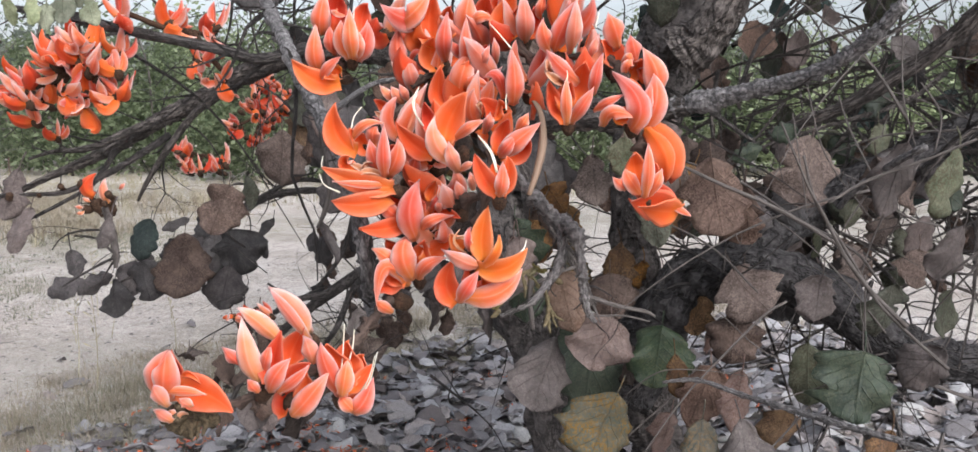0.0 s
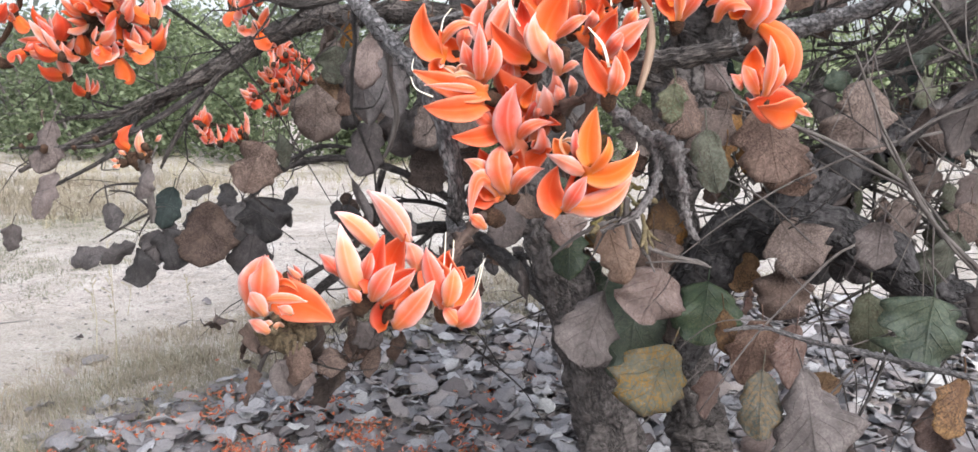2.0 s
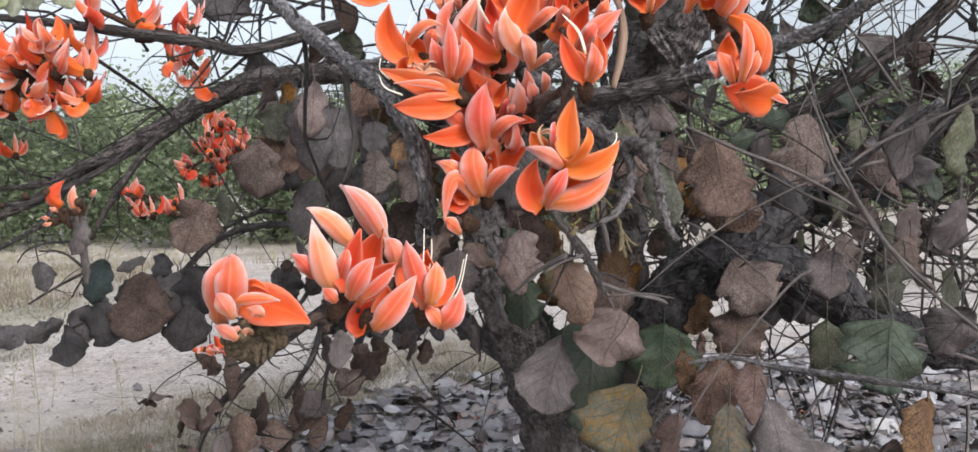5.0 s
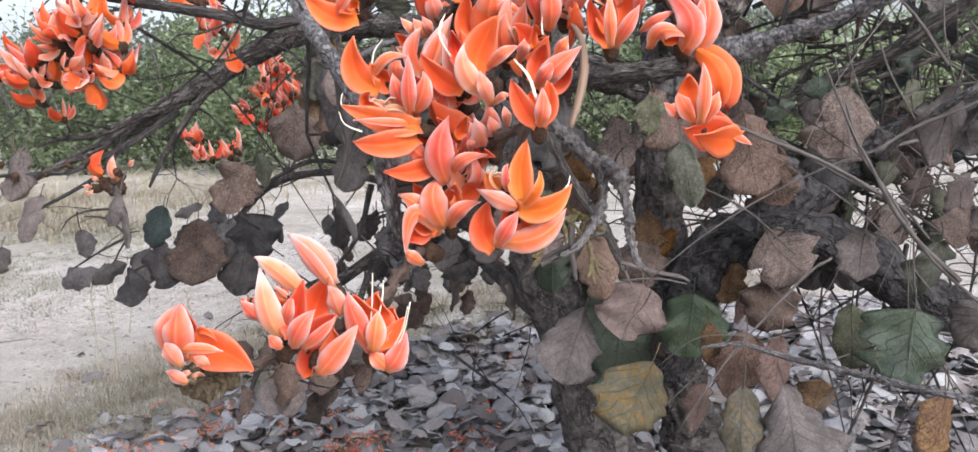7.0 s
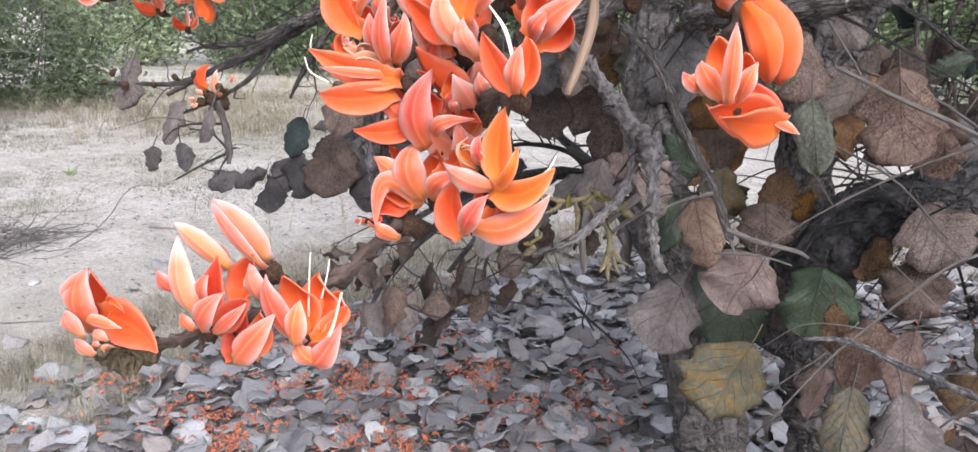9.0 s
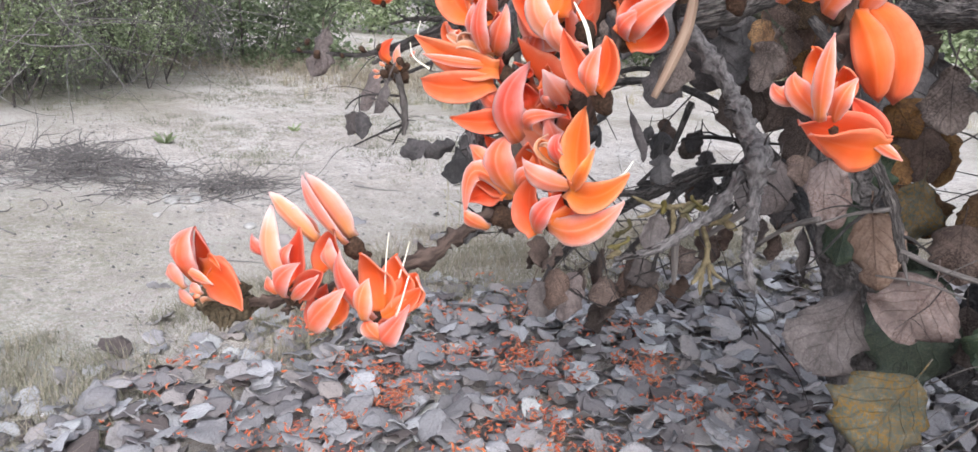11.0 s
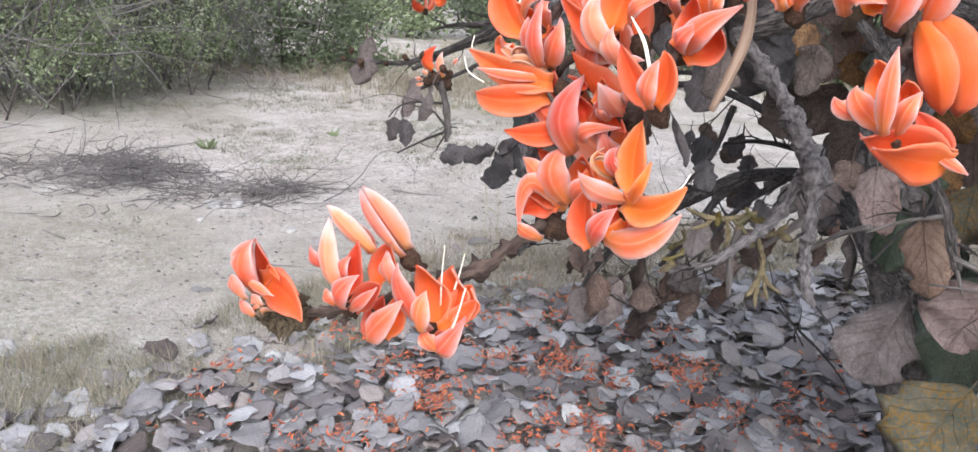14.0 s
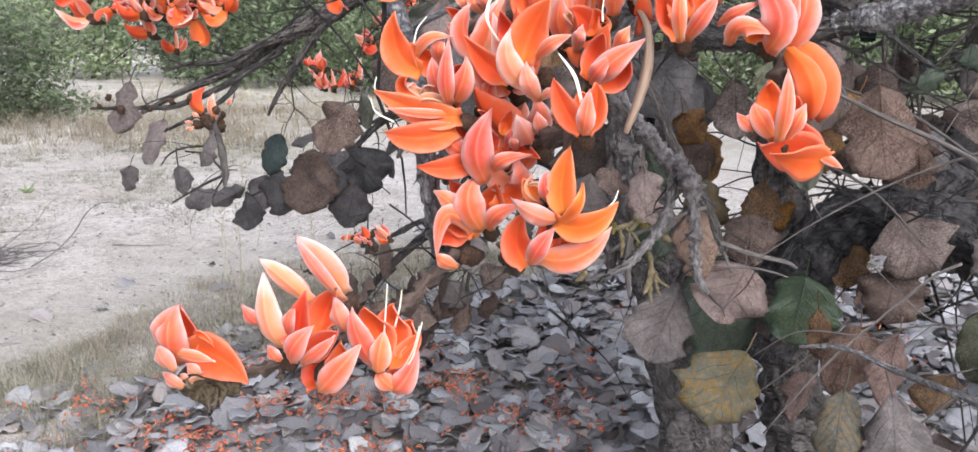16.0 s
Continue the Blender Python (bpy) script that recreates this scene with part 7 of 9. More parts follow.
leaf(tree, 'rust', (0.3118, 1.374, 1), (0.3059, 1.372, 0.9316), 0.0638, -32.1, belly=0.899632)
leaf(tree, 'brown', (0.4119, 1.338, 0.9852), (0.4212, 1.33, 0.9232), 0.0643, 2.49307, belly=1.35972)
leaf(tree, 'brown', (0.4397, 1.435, 1.012), (0.4037, 1.444, 0.9176), 0.0903, 37.6557, belly=1.19434)
leaf(tree, 'rust', (0.415, 1.495, 1.008), (0.3879, 1.502, 0.9368), 0.0594, -3.67749, belly=1.37876)
leaf(tree, 'brown', (0.3634, 1.55, 1.089), (0.3688, 1.549, 1.023), 0.0634, -9.48555, belly=1.25412)
leaf(tree, 'dark', (0.4768, 1.339, 1.032), (0.5009, 1.325, 0.9479), 0.0705, -1.45484, belly=0.908529)
leaf(tree, 'rust', (0.5025, 1.416, 1.014), (0.5016, 1.415, 0.9552), 0.0464, 35.9669, belly=1.00812)
leaf(tree, 'rust', (0.2882, 1.531, 0.8599), (0.2773, 1.526, 0.8074), 0.0514, -38.7929, belly=1.07879)
leaf(tree, 'brown', (0.3271, 1.536, 0.8457), (0.3308, 1.526, 0.7865), 0.0486, 35.4498, belly=1.00893)
leaf(tree, 'brown', (0.4434, 1.44, 0.8649), (0.4509, 1.426, 0.7933), 0.0549, -38.4506, belly=1.30415)
leaf(tree, 'dark', (0.5212, 1.507, 0.8337), (0.4955, 1.506, 0.7628), 0.0601, -25.8901, belly=0.94537)
leaf(tree, 'brown', (0.3525, 1.587, 0.8104), (0.3682, 1.571, 0.7418), 0.0551, 31.4849, belly=0.820472)
leaf(tree, 'brown', (0.597, 1.473, 0.8381), (0.5893, 1.466, 0.7723), 0.0713, 20.8316, belly=0.834176)
leaf(tree, 'rust', (0.3825, 1.459, 0.8102), (0.3641, 1.452, 0.739), 0.0608, 36.2857, belly=1.04469)
leaf(tree, 'brown', (0.5933, 1.48, 0.8507), (0.5843, 1.472, 0.7776), 0.0522, -8.79093, belly=1.367)
leaf(tree, 'brown', (0.746, 2, 0.7868), (0.7527, 1.979, 0.6912), 0.0930, 12.6861, belly=0.912425)
leaf(tree, 'dark', (0.6138, 1.875, 0.7637), (0.605, 1.859, 0.6709), 0.0949, -43.7011, belly=0.965502)
leaf(tree, 'dark', (0.7127, 2.053, 0.7216), (0.7323, 2.023, 0.6181), 0.1044, 26.4393, belly=0.954025)
leaf(tree, 'mould', (0.9809, 1.914, 0.8498), (1.007, 1.885, 0.7564), 0.0971, 12.478, belly=1.19315)
leaf(tree, 'dark', (0.7554, 1.923, 0.8244), (0.7643, 1.904, 0.735), 0.0837, -32.8632, belly=1.20609)
leaf(tree, 'mould', (0.6792, 1.653, 0.9664), (0.673, 1.649, 0.9069), 0.0513, -19.7877, belly=1.33356)
leaf(tree, 'brown', (0.764, 1.715, 0.864), (0.772, 1.698, 0.7874), 0.0603, 11.6177, belly=1.07819)
leaf(tree, 'brown', (0.6314, 2.032, 0.8656), (0.6006, 2.026, 0.758), 0.1064, 12.515, belly=0.895854)
leaf(tree, 'dark', (0.6924, 1.697, 0.7869), (0.6695, 1.687, 0.6963), 0.0948, 19.486, belly=0.882205)
leaf(tree, 'brown', (0.9681, 1.79, 0.8337), (0.9843, 1.765, 0.7477), 0.0680, -41.5217, belly=1.14982)
leaf(tree, 'mould', (0.6717, 1.53, 0.9743), (0.6573, 1.531, 0.9195), 0.0445, 12.9174, belly=1.13369)
leaf(tree, 'dark', (0.6779, 1.567, 1.004), (0.6842, 1.559, 0.9392), 0.0607, -17.0472, belly=1.04483)
leaf(tree, 'brown', (0.7567, 1.455, 0.8945), (0.7554, 1.444, 0.8248), 0.0769, -16.2284, belly=0.893038)
leaf(tree, 'brown', (0.6586, 1.503, 0.8986), (0.6649, 1.487, 0.8223), 0.0649, 0.123902, belly=1.34624)
leaf(tree, 'brown', (0.7976, 1.658, 0.9424), (0.7844, 1.654, 0.8628), 0.0770, -23.0168, belly=0.972412)
leaf(tree, 'brown', (0.5523, 1.561, 0.9368), (0.55, 1.556, 0.8868), 0.0365, 37.917, belly=1.192)
leaf(tree, 'brown', (0.6711, 1.761, 0.8875), (0.6571, 1.752, 0.7894), 0.0803, -32.671, belly=1.31814)
leaf(tree, 'dark', (0.5791, 1.725, 0.797), (0.5812, 1.712, 0.7342), 0.0514, -36.0306, belly=1.09454)
leaf(tree, 'dark', (0.8609, 1.913, 0.8258), (0.8603, 1.9, 0.7457), 0.0627, -15.9557, belly=1.33574)
leaf(tree, 'brown', (0.6695, 1.546, 0.9861), (0.6824, 1.535, 0.9382), 0.0476, 38.8691, belly=0.84222)
leaf(tree, 'brown', (0.6715, 1.8, 0.7819), (0.6759, 1.787, 0.7239), 0.0626, 37.8401, belly=1.06432)
leaf(tree, 'dark', (0.7883, 1.768, 0.8375), (0.7615, 1.764, 0.7448), 0.0718, 28.118, belly=1.12016)
leaf(tree, 'dark', (0.6058, 1.595, 0.7849), (0.5972, 1.585, 0.7235), 0.0661, -43.5976, belly=1.11447)
leaf(tree, 'brown', (0.7111, 1.909, 0.9712), (0.6929, 1.909, 0.8961), 0.0811, 18.0744, belly=1.35101)
leaf(tree, 'brown', (0.6391, 2.005, 0.9667), (0.6367, 1.998, 0.8842), 0.0656, -4.48331, belly=0.802203)
leaf(tree, 'brown', (0.5567, 1.77, 0.9402), (0.5783, 1.755, 0.8709), 0.0731, -30.9078, belly=1.30159)
leaf(tree, 'mould', (0.7722, 1.558, 0.9167), (0.7849, 1.544, 0.8631), 0.0521, -11.1986, belly=1.08566)
leaf(tree, 'mould', (0.6599, 1.859, 0.8422), (0.6446, 1.855, 0.782), 0.0444, -17.3453, belly=1.33111)
leaf(tree, 'brown', (0.8004, 1.87, 0.8509), (0.8108, 1.849, 0.755), 0.1044, -42.5685, belly=1.11898)
leaf(tree, 'mould', (0.8476, 1.715, 0.8275), (0.8305, 1.712, 0.7606), 0.0507, 38.3269, belly=0.954446)
leaf(tree, 'mould', (0.8395, 1.891, 1.031), (0.8405, 1.886, 0.964), 0.0644, 36.6329, belly=1.19177)
leaf(tree, 'brown', (0.6671, 1.447, 1.057), (0.6884, 1.432, 0.9808), 0.0789, 37.2746, belly=1.35912)
leaf(tree, 'brown', (0.7572, 1.505, 1.017), (0.7648, 1.495, 0.9485), 0.0680, -32.9824, belly=1.23572)
leaf(tree, 'mould', (0.7574, 1.645, 1.11), (0.7706, 1.637, 1.037), 0.0551, -12.9325, belly=1.14684)
leaf(tree, 'dark', (0.8807, 1.91, 1), (0.9036, 1.892, 0.9199), 0.0732, -14.557, belly=1.20339)
leaf(tree, 'dark', (0.7905, 1.517, 1.033), (0.8008, 1.508, 0.9748), 0.0664, 38.5279, belly=0.815746)
leaf(tree, 'dark', (0.7021, 1.461, 1.071), (0.6873, 1.466, 1.012), 0.0496, -15.7849, belly=0.979938)
leaf(tree, 'dark', (0.9693, 1.815, 1.086), (0.9435, 1.826, 0.9923), 0.0955, 22.4666, belly=1.19364)
leaf(tree, 'dark', (0.9157, 1.722, 1.04), (0.9009, 1.725, 0.9636), 0.0587, -40.5646, belly=0.938855)
leaf(tree, 'brown', (0.8534, 1.856, 0.9917), (0.8646, 1.843, 0.9073), 0.0887, -31.0473, belly=0.83242)
leaf(tree, 'grey', (0.2639, 1.3281, 1.1285), (0.2947, 1.3036, 1.0875), 0.04, 14.8491)
leaf(tree, 'mould', (0.5872, 1.1858, 0.8891), (0.5689, 1.1967, 0.8053), 0.0836, -15.9936)
leaf(tree, 'rust', (0.4931, 0.9797, 0.7496), (0.4643, 0.9508, 0.6852), 0.0491, -1.4791, belly=1.3)
leaf(tree, 'grey', (0.5518, 0.984, 0.8508), (0.5096, 0.9959, 0.798), 0.0588, 24.3369)
leaf(tree, 'pink', (0.3779, 1.2091, 0.7517), (0.3618, 1.1876, 0.66), 0.0491, 2.6678)
leaf(tree, 'brown', (0.35, 1.2704, 0.74), (0.314, 1.2633, 0.6404), 0.0724, 22.8967)
leaf(tree, 'pink', (0.0448, 1.2282, 0.9519), (0.0507, 1.2133, 0.8788), 0.0484, 5.5391)
leaf(tree, 'green', (0.067, 1.4406, 0.8628), (0.0653, 1.4054, 0.7731), 0.0731, 17.5052)
leaf(tree, 'brown', (0.1066, 2.0313, 0.9859), (0.0403, 2.0063, 0.7826), 0.1563, -1.6106)
leaf(tree, 'rust', (0.1777, 1.9205, 0.9213), (0.1792, 1.8916, 0.8176), 0.0719, 27.8476)
leaf(tree, 'rust', (0.2344, 1.4628, 0.9055), (0.2314, 1.4371, 0.8329), 0.065, -4.8835)
leaf(tree, 'brown', (0.2091, 1.4303, 0.8563), (0.2172, 1.4071, 0.7776), 0.0852, 7.4292)
leaf(tree, 'brown', (0.2367, 1.449, 0.7385), (0.2556, 1.4478, 0.6497), 0.0545, -8.0735)
leaf(tree, 'brown', (-0.1573, 1.9609, 1.1339), (-0.137, 1.9447, 0.9779), 0.1148, -10.0425)
leaf(tree, 'mould', (-0.2003, 1.9628, 1.1217), (-0.1646, 1.9232, 0.9729), 0.1149, 22.6416)
leaf(tree, 'brown', (-0.0864, 2.0567, 1.1356), (-0.08, 2.0243, 0.9726), 0.1308, -24.5498)
leaf(tree, 'dark', (-0.2634, 1.3168, 1.1621), (-0.2512, 1.3067, 1.0391), 0.0673, 14.8491)
leaf(tree, 'dark', (-0.2277, 1.3633, 1.1459), (-0.2169, 1.3411, 1.0488), 0.06, -14.7046)
leaf(tree, 'grey', (-0.238, 1.2657, 1.1741), (-0.2457, 1.2526, 1.0939), 0.0469, -18.0578)
leaf(tree, 'brown', (-0.36, 1.4694, 1.1026), (-0.3659, 1.4667, 1.004), 0.0916, 0)
leaf(tree, 'dark', (-0.3816, 1.8751, 1.1257), (-0.377, 1.8821, 1.0048), 0.0941, -5.016)
leaf(tree, 'dark', (-0.2649, 1.8612, 1.0536), (-0.2579, 1.8628, 0.9458), 0.0944, 6.7486)
leaf(tree, 'brown', (-0.2281, 2.0537, 0.9787), (-0.2041, 2.0206, 0.846), 0.1063, -11.569)
leaf(tree, 'brown', (-0.0525, 2.0373, 0.9262), (-0.0824, 2.0043, 0.7821), 0.1192, -3.128)
leaf(tree, 'brown', (-0.1095, 2.0451, 0.9734), (-0.1606, 2.0571, 0.8552), 0.1048, -6.6285)
leaf(tree, 'dark', (-0.3196, 1.8629, 1.0293), (-0.3482, 1.8257, 0.9126), 0.0814, -9.4468)
leaf(tree, 'brown', (-0.0648, 2.0661, 1.2683), (-0.0425, 2.0318, 1.1326), 0.1154, -25.4914)
leaf(tree, 'dark', (-0.153, 2.0737, 1.2871), (-0.1439, 2.0513, 1.1672), 0.0928, 15.8898)
leaf(tree, 'brown', (0.324, 1.4187, 1.0562), (0.2807, 1.3881, 0.9554), 0.0957, -11.7413)
leaf(tree, 'brown', (0.2194, 1.3294, 1.1064), (0.2273, 1.2945, 1.0193), 0.0806, -16.3567)
leaf(tree, 'rust', (0.36, 1.4656, 1.0451), (0.3288, 1.4409, 0.9825), 0.0714, -24.9048)
leaf(tree, 'grey', (0.5678, 1.5929, 0.9318), (0.5654, 1.5629, 0.8393), 0.0725, 9.9023)
leaf(tree, 'grey', (0.7831, 1.479, 0.9491), (0.7594, 1.4688, 0.8727), 0.0743, -25.71)
leaf(tree, 'green', (0.8567, 1.5788, 1.0019), (0.9021, 1.5916, 0.9519), 0.0552, -14.0527)
leaf(tree, 'green', (0.7872, 1.6999, 1.1949), (0.769, 1.6914, 1.1197), 0.0678, -21.1527)
leaf(tree, 'green', (0.9363, 1.8967, 1.2678), (0.9129, 1.8818, 1.1833), 0.0733, 15.3324)
leaf(tree, 'green', (0.7714, 1.8925, 1.0778), (0.8079, 1.8791, 1.0197), 0.0636, 27.3088)
leaf(tree, 'grey', (0.6788, 1.1863, 0.9723), (0.6422, 1.173, 0.8947), 0.0553, -14.4557)
leaf(tree, 'mould', (0.7188, 1.2751, 0.8619), (0.6997, 1.2613, 0.787), 0.0538, -25.9353)
leaf(tree, 'pink', (0.3123, 1.3839, 0.6202), (0.2965, 1.3924, 0.5328), 0.0537, -14.0792)
leaf(tree, 'brown', (-0.5573, 2.002, 0.657), (-0.5678, 1.996, 0.5259), 0.0692, 47.2239)
leaf(tree, 'brown', (-0.6438, 2.043, 0.6315), (-0.6002, 2.097, 0.5708), 0.0448, -34.7551)
leaf(tree, 'brown', (-0.6834, 2.047, 0.5031), (-0.7204, 2.111, 0.4246), 0.0697, 70.6632)
leaf(tree, 'brown', (-0.5985, 2.019, 0.528), (-0.6213, 1.961, 0.4706), 0.0932, 59.8455)
leaf(tree, 'brown', (-0.6661, 2.072, 0.5186), (-0.6498, 2.017, 0.456), 0.0750, -65.9275)
leaf(tree, 'brown', (-0.5301, 2.01, 0.4729), (-0.5791, 2.064, 0.335), 0.0687, 36.9742)
leaf(tree, 'brown', (-0.4036, 1.984, 0.562), (-0.3989, 1.905, 0.4796), 0.0789, 63.3543)
leaf(tree, 'brown', (-0.4821, 2.011, 0.5376), (-0.525, 2.047, 0.4232), 0.0744, 46.4809)
leaf(tree, 'brown', (-0.6794, 2.063, 0.4051), (-0.6803, 2.013, 0.3219), 0.0955, 56.8061)
leaf(tree, 'brown', (-0.6156, 2.084, 0.4177), (-0.6218, 2.117, 0.3119), 0.0782, 58.7625)
leaf(tree, 'brown', (-0.7565, 2.055, 0.5439), (-0.6928, 1.982, 0.5433), 0.0427, -71.041)
leaf(tree, 'brown', (-0.788, 2.055, 0.5183), (-0.748, 2.068, 0.5062), 0.0342, 54.708)
leaf(tree, 'brown', (-0.3444, 2.037, 0.6606), (-0.3268, 2.031, 0.5688), 0.0598, 40.1369)
leaf(tree, 'brown', (-0.2264, 2.076, 0.6464), (-0.2123, 2.01, 0.5896), 0.0638, 49.1342)
leaf(tree, 'brown', (-0.1039, 2.067, 0.6332), (-0.115, 2.035, 0.5781), 0.0520, 43.1081)
leaf(tree, 'brown', (-0.149, 2.096, 0.6541), (-0.137, 2.031, 0.5958), 0.0698, 69.9418)
leaf(tree, 'brown', (-0.2877, 2.054, 0.6232), (-0.2309, 2.046, 0.5442), 0.1182, 57.8014)
leaf(tree, 'brown', (-0.4414, 2.002, 0.4615), (-0.4513, 1.933, 0.3792), 0.0684, 41.4879)
leaf(tree, 'brown', (-0.4932, 2.025, 0.3967), (-0.4913, 2.066, 0.2887), 0.0597, -29.6542)
leaf(tree, 'brown', (-0.2921, 2.021, 0.508), (-0.3156, 2.07, 0.4178), 0.0633, -49.8935)
leaf(tree, 'brown', (-0.3535, 2.023, 0.4806), (-0.3704, 1.993, 0.3986), 0.0457, -0.8617)
leaf(tree, 'pale', (-0.6061, 1.0797, 1.2777), (-0.6038, 1.0901, 1.2428), 0.0172, 2.3443)
leaf(tree, 'pale', (-0.5772, 1.0802, 1.2816), (-0.5571, 1.0449, 1.2438), 0.0207, 11.7887)
leaf(tree, 'pale', (-0.5538, 1.0786, 1.27), (-0.5546, 1.0711, 1.2365), 0.0238, -10.5382)
leaf(tree, 'pale', (-0.5342, 1.0808, 1.2855), (-0.5356, 1.0809, 1.245), 0.0312, -0.7556)
leaf(tree, 'pale', (-0.503, 1.0797, 1.2777), (-0.4828, 1.0484, 1.2434), 0.0266, -0.882)
leaf(tree, 'pale', (-0.5124, 1.0813, 1.2893), (-0.5247, 1.0905, 1.266), 0.021, -14.2553)
leaf(tree, 'dark', (-0.5892, 1.1656, 0.9418), (-0.5803, 1.1586, 0.9035), 0.029, 0)
leaf(tree, 'grey', (-0.5044, 1.1128, 0.9992), (-0.526, 1.105, 0.9555), 0.0327, 30)
leaf(tree, 'grey', (-0.6696, 1.1932, 1.054), (-0.6906, 1.1765, 0.9828), 0.0391, -1.8464)
leaf(tree, 'rust', (-0.0122, 0.6959, 1.14), (-0.0047, 0.7018, 1.0966), 0.0142, 20)
leaf(tree, 'brown', (-0.1554, 1.2496, 1.0728), (-0.1565, 1.2285, 1.0081), 0.0488, 16.0636)
leaf(tree, 'dark', (-0.2174, 1.4534, 0.8913), (-0.2043, 1.4197, 0.8497), 0.0426, -3.2443)
leaf(tree, 'pink', (0.0412, 1.3955, 0.9264), (0.0569, 1.3607, 0.8373), 0.0432, 15.1784)
leaf(tree, 'grey', (-0.0362, 1.4411, 0.9071), (-0.0485, 1.3835, 0.8379), 0.0633, 9.0769)
leaf(tree, 'brown', (-0.0063, 1.46, 0.9136), (-0.0032, 1.4232, 0.8793), 0.0583, -23.3766)
leaf(tree, 'brown', (0.0544, 1.8558, 1.1063), (0.0983, 1.8156, 0.9856), 0.1243, 17.3052)
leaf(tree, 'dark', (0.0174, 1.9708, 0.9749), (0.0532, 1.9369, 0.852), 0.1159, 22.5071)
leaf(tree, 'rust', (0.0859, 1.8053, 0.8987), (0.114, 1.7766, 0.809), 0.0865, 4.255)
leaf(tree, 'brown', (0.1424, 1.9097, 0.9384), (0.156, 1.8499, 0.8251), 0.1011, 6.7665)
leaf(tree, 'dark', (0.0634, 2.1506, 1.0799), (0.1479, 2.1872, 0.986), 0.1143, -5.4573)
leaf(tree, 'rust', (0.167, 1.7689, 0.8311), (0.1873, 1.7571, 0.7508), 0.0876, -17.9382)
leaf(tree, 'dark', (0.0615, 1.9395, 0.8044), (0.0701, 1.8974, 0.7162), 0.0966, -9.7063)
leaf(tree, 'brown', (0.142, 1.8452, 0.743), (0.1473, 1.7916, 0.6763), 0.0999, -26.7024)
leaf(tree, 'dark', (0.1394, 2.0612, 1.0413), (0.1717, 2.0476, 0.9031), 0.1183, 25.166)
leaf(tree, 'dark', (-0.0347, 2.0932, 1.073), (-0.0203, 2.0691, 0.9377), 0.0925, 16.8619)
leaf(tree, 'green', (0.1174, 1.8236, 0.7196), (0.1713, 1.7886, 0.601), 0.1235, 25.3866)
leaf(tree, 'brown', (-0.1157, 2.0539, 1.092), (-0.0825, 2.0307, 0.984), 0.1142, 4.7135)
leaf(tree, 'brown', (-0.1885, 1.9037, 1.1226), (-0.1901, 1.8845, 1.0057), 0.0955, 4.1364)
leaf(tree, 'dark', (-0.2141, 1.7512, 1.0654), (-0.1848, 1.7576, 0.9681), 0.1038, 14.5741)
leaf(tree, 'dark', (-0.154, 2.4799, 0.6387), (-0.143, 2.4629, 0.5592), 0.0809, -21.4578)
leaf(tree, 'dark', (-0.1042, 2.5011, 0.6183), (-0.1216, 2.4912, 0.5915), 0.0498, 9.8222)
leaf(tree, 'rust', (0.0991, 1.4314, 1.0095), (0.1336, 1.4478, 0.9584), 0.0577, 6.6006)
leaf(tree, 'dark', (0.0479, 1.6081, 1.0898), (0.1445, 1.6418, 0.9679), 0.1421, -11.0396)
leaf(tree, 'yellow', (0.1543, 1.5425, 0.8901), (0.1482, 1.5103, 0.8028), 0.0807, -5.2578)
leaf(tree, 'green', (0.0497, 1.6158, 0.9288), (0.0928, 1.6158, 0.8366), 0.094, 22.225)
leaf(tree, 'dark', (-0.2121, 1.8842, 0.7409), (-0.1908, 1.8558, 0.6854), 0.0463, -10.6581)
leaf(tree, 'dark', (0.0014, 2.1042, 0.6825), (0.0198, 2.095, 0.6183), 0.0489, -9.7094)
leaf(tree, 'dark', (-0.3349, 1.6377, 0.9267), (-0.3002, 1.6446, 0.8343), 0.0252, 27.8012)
leaf(tree, 'brown', (-0.4059, 1.9412, 0.5199), (-0.3681, 1.9344, 0.4708), 0.0852, -5.5879)
leaf(tree, 'grey', (-0.5033, 1.8842, 0.513), (-0.5068, 1.829, 0.4085), 0.0742, 17.7795)
leaf(tree, 'brown', (-0.4554, 1.9623, 0.4873), (-0.445, 1.9135, 0.4276), 0.0728, -4.9524)
leaf(tree, 'grey', (-0.3726, 1.9148, 0.5639), (-0.3351, 1.9114, 0.5006), 0.0722, -17.702)
leaf(tree, 'brown', (-0.3067, 1.9621, 0.5953), (-0.2701, 1.9623, 0.5307), 0.0701, 10.8242)

# ---- young olive leaves at the end of the forked twig ----
leaf(tree, 'olive', (0.0081, 0.5746, 1.0102), (0.0039, 0.5668, 1.0085), 0.0037, -45, 0.12, 0.006)
leaf(tree, 'olive', (0.0201, 0.5959, 1.0177), (0.021, 0.5941, 1.0254), 0.0035, -8, 0.12, 0.006)
leaf(tree, 'olive', (0.0305, 0.602, 1.0184), (0.0353, 0.6019, 1.024), 0.0035, 29, 0.12, 0.006)
leaf(tree, 'olive', (0.0348, 0.6056, 1.0218), (0.0431, 0.6056, 1.0218), 0.0042, -24, 0.12, 0.006)
leaf(tree, 'olive', (0.0069, 0.5713, 1.0026), (0.0029, 0.5645, 1.0034), 0.0031, 13, 0.12, 0.006)
leaf(tree, 'olive', (0.0346, 0.6022, 1.0118), (0.0404, 0.5995, 1.008), 0.0035, -40, 0.12, 0.006)
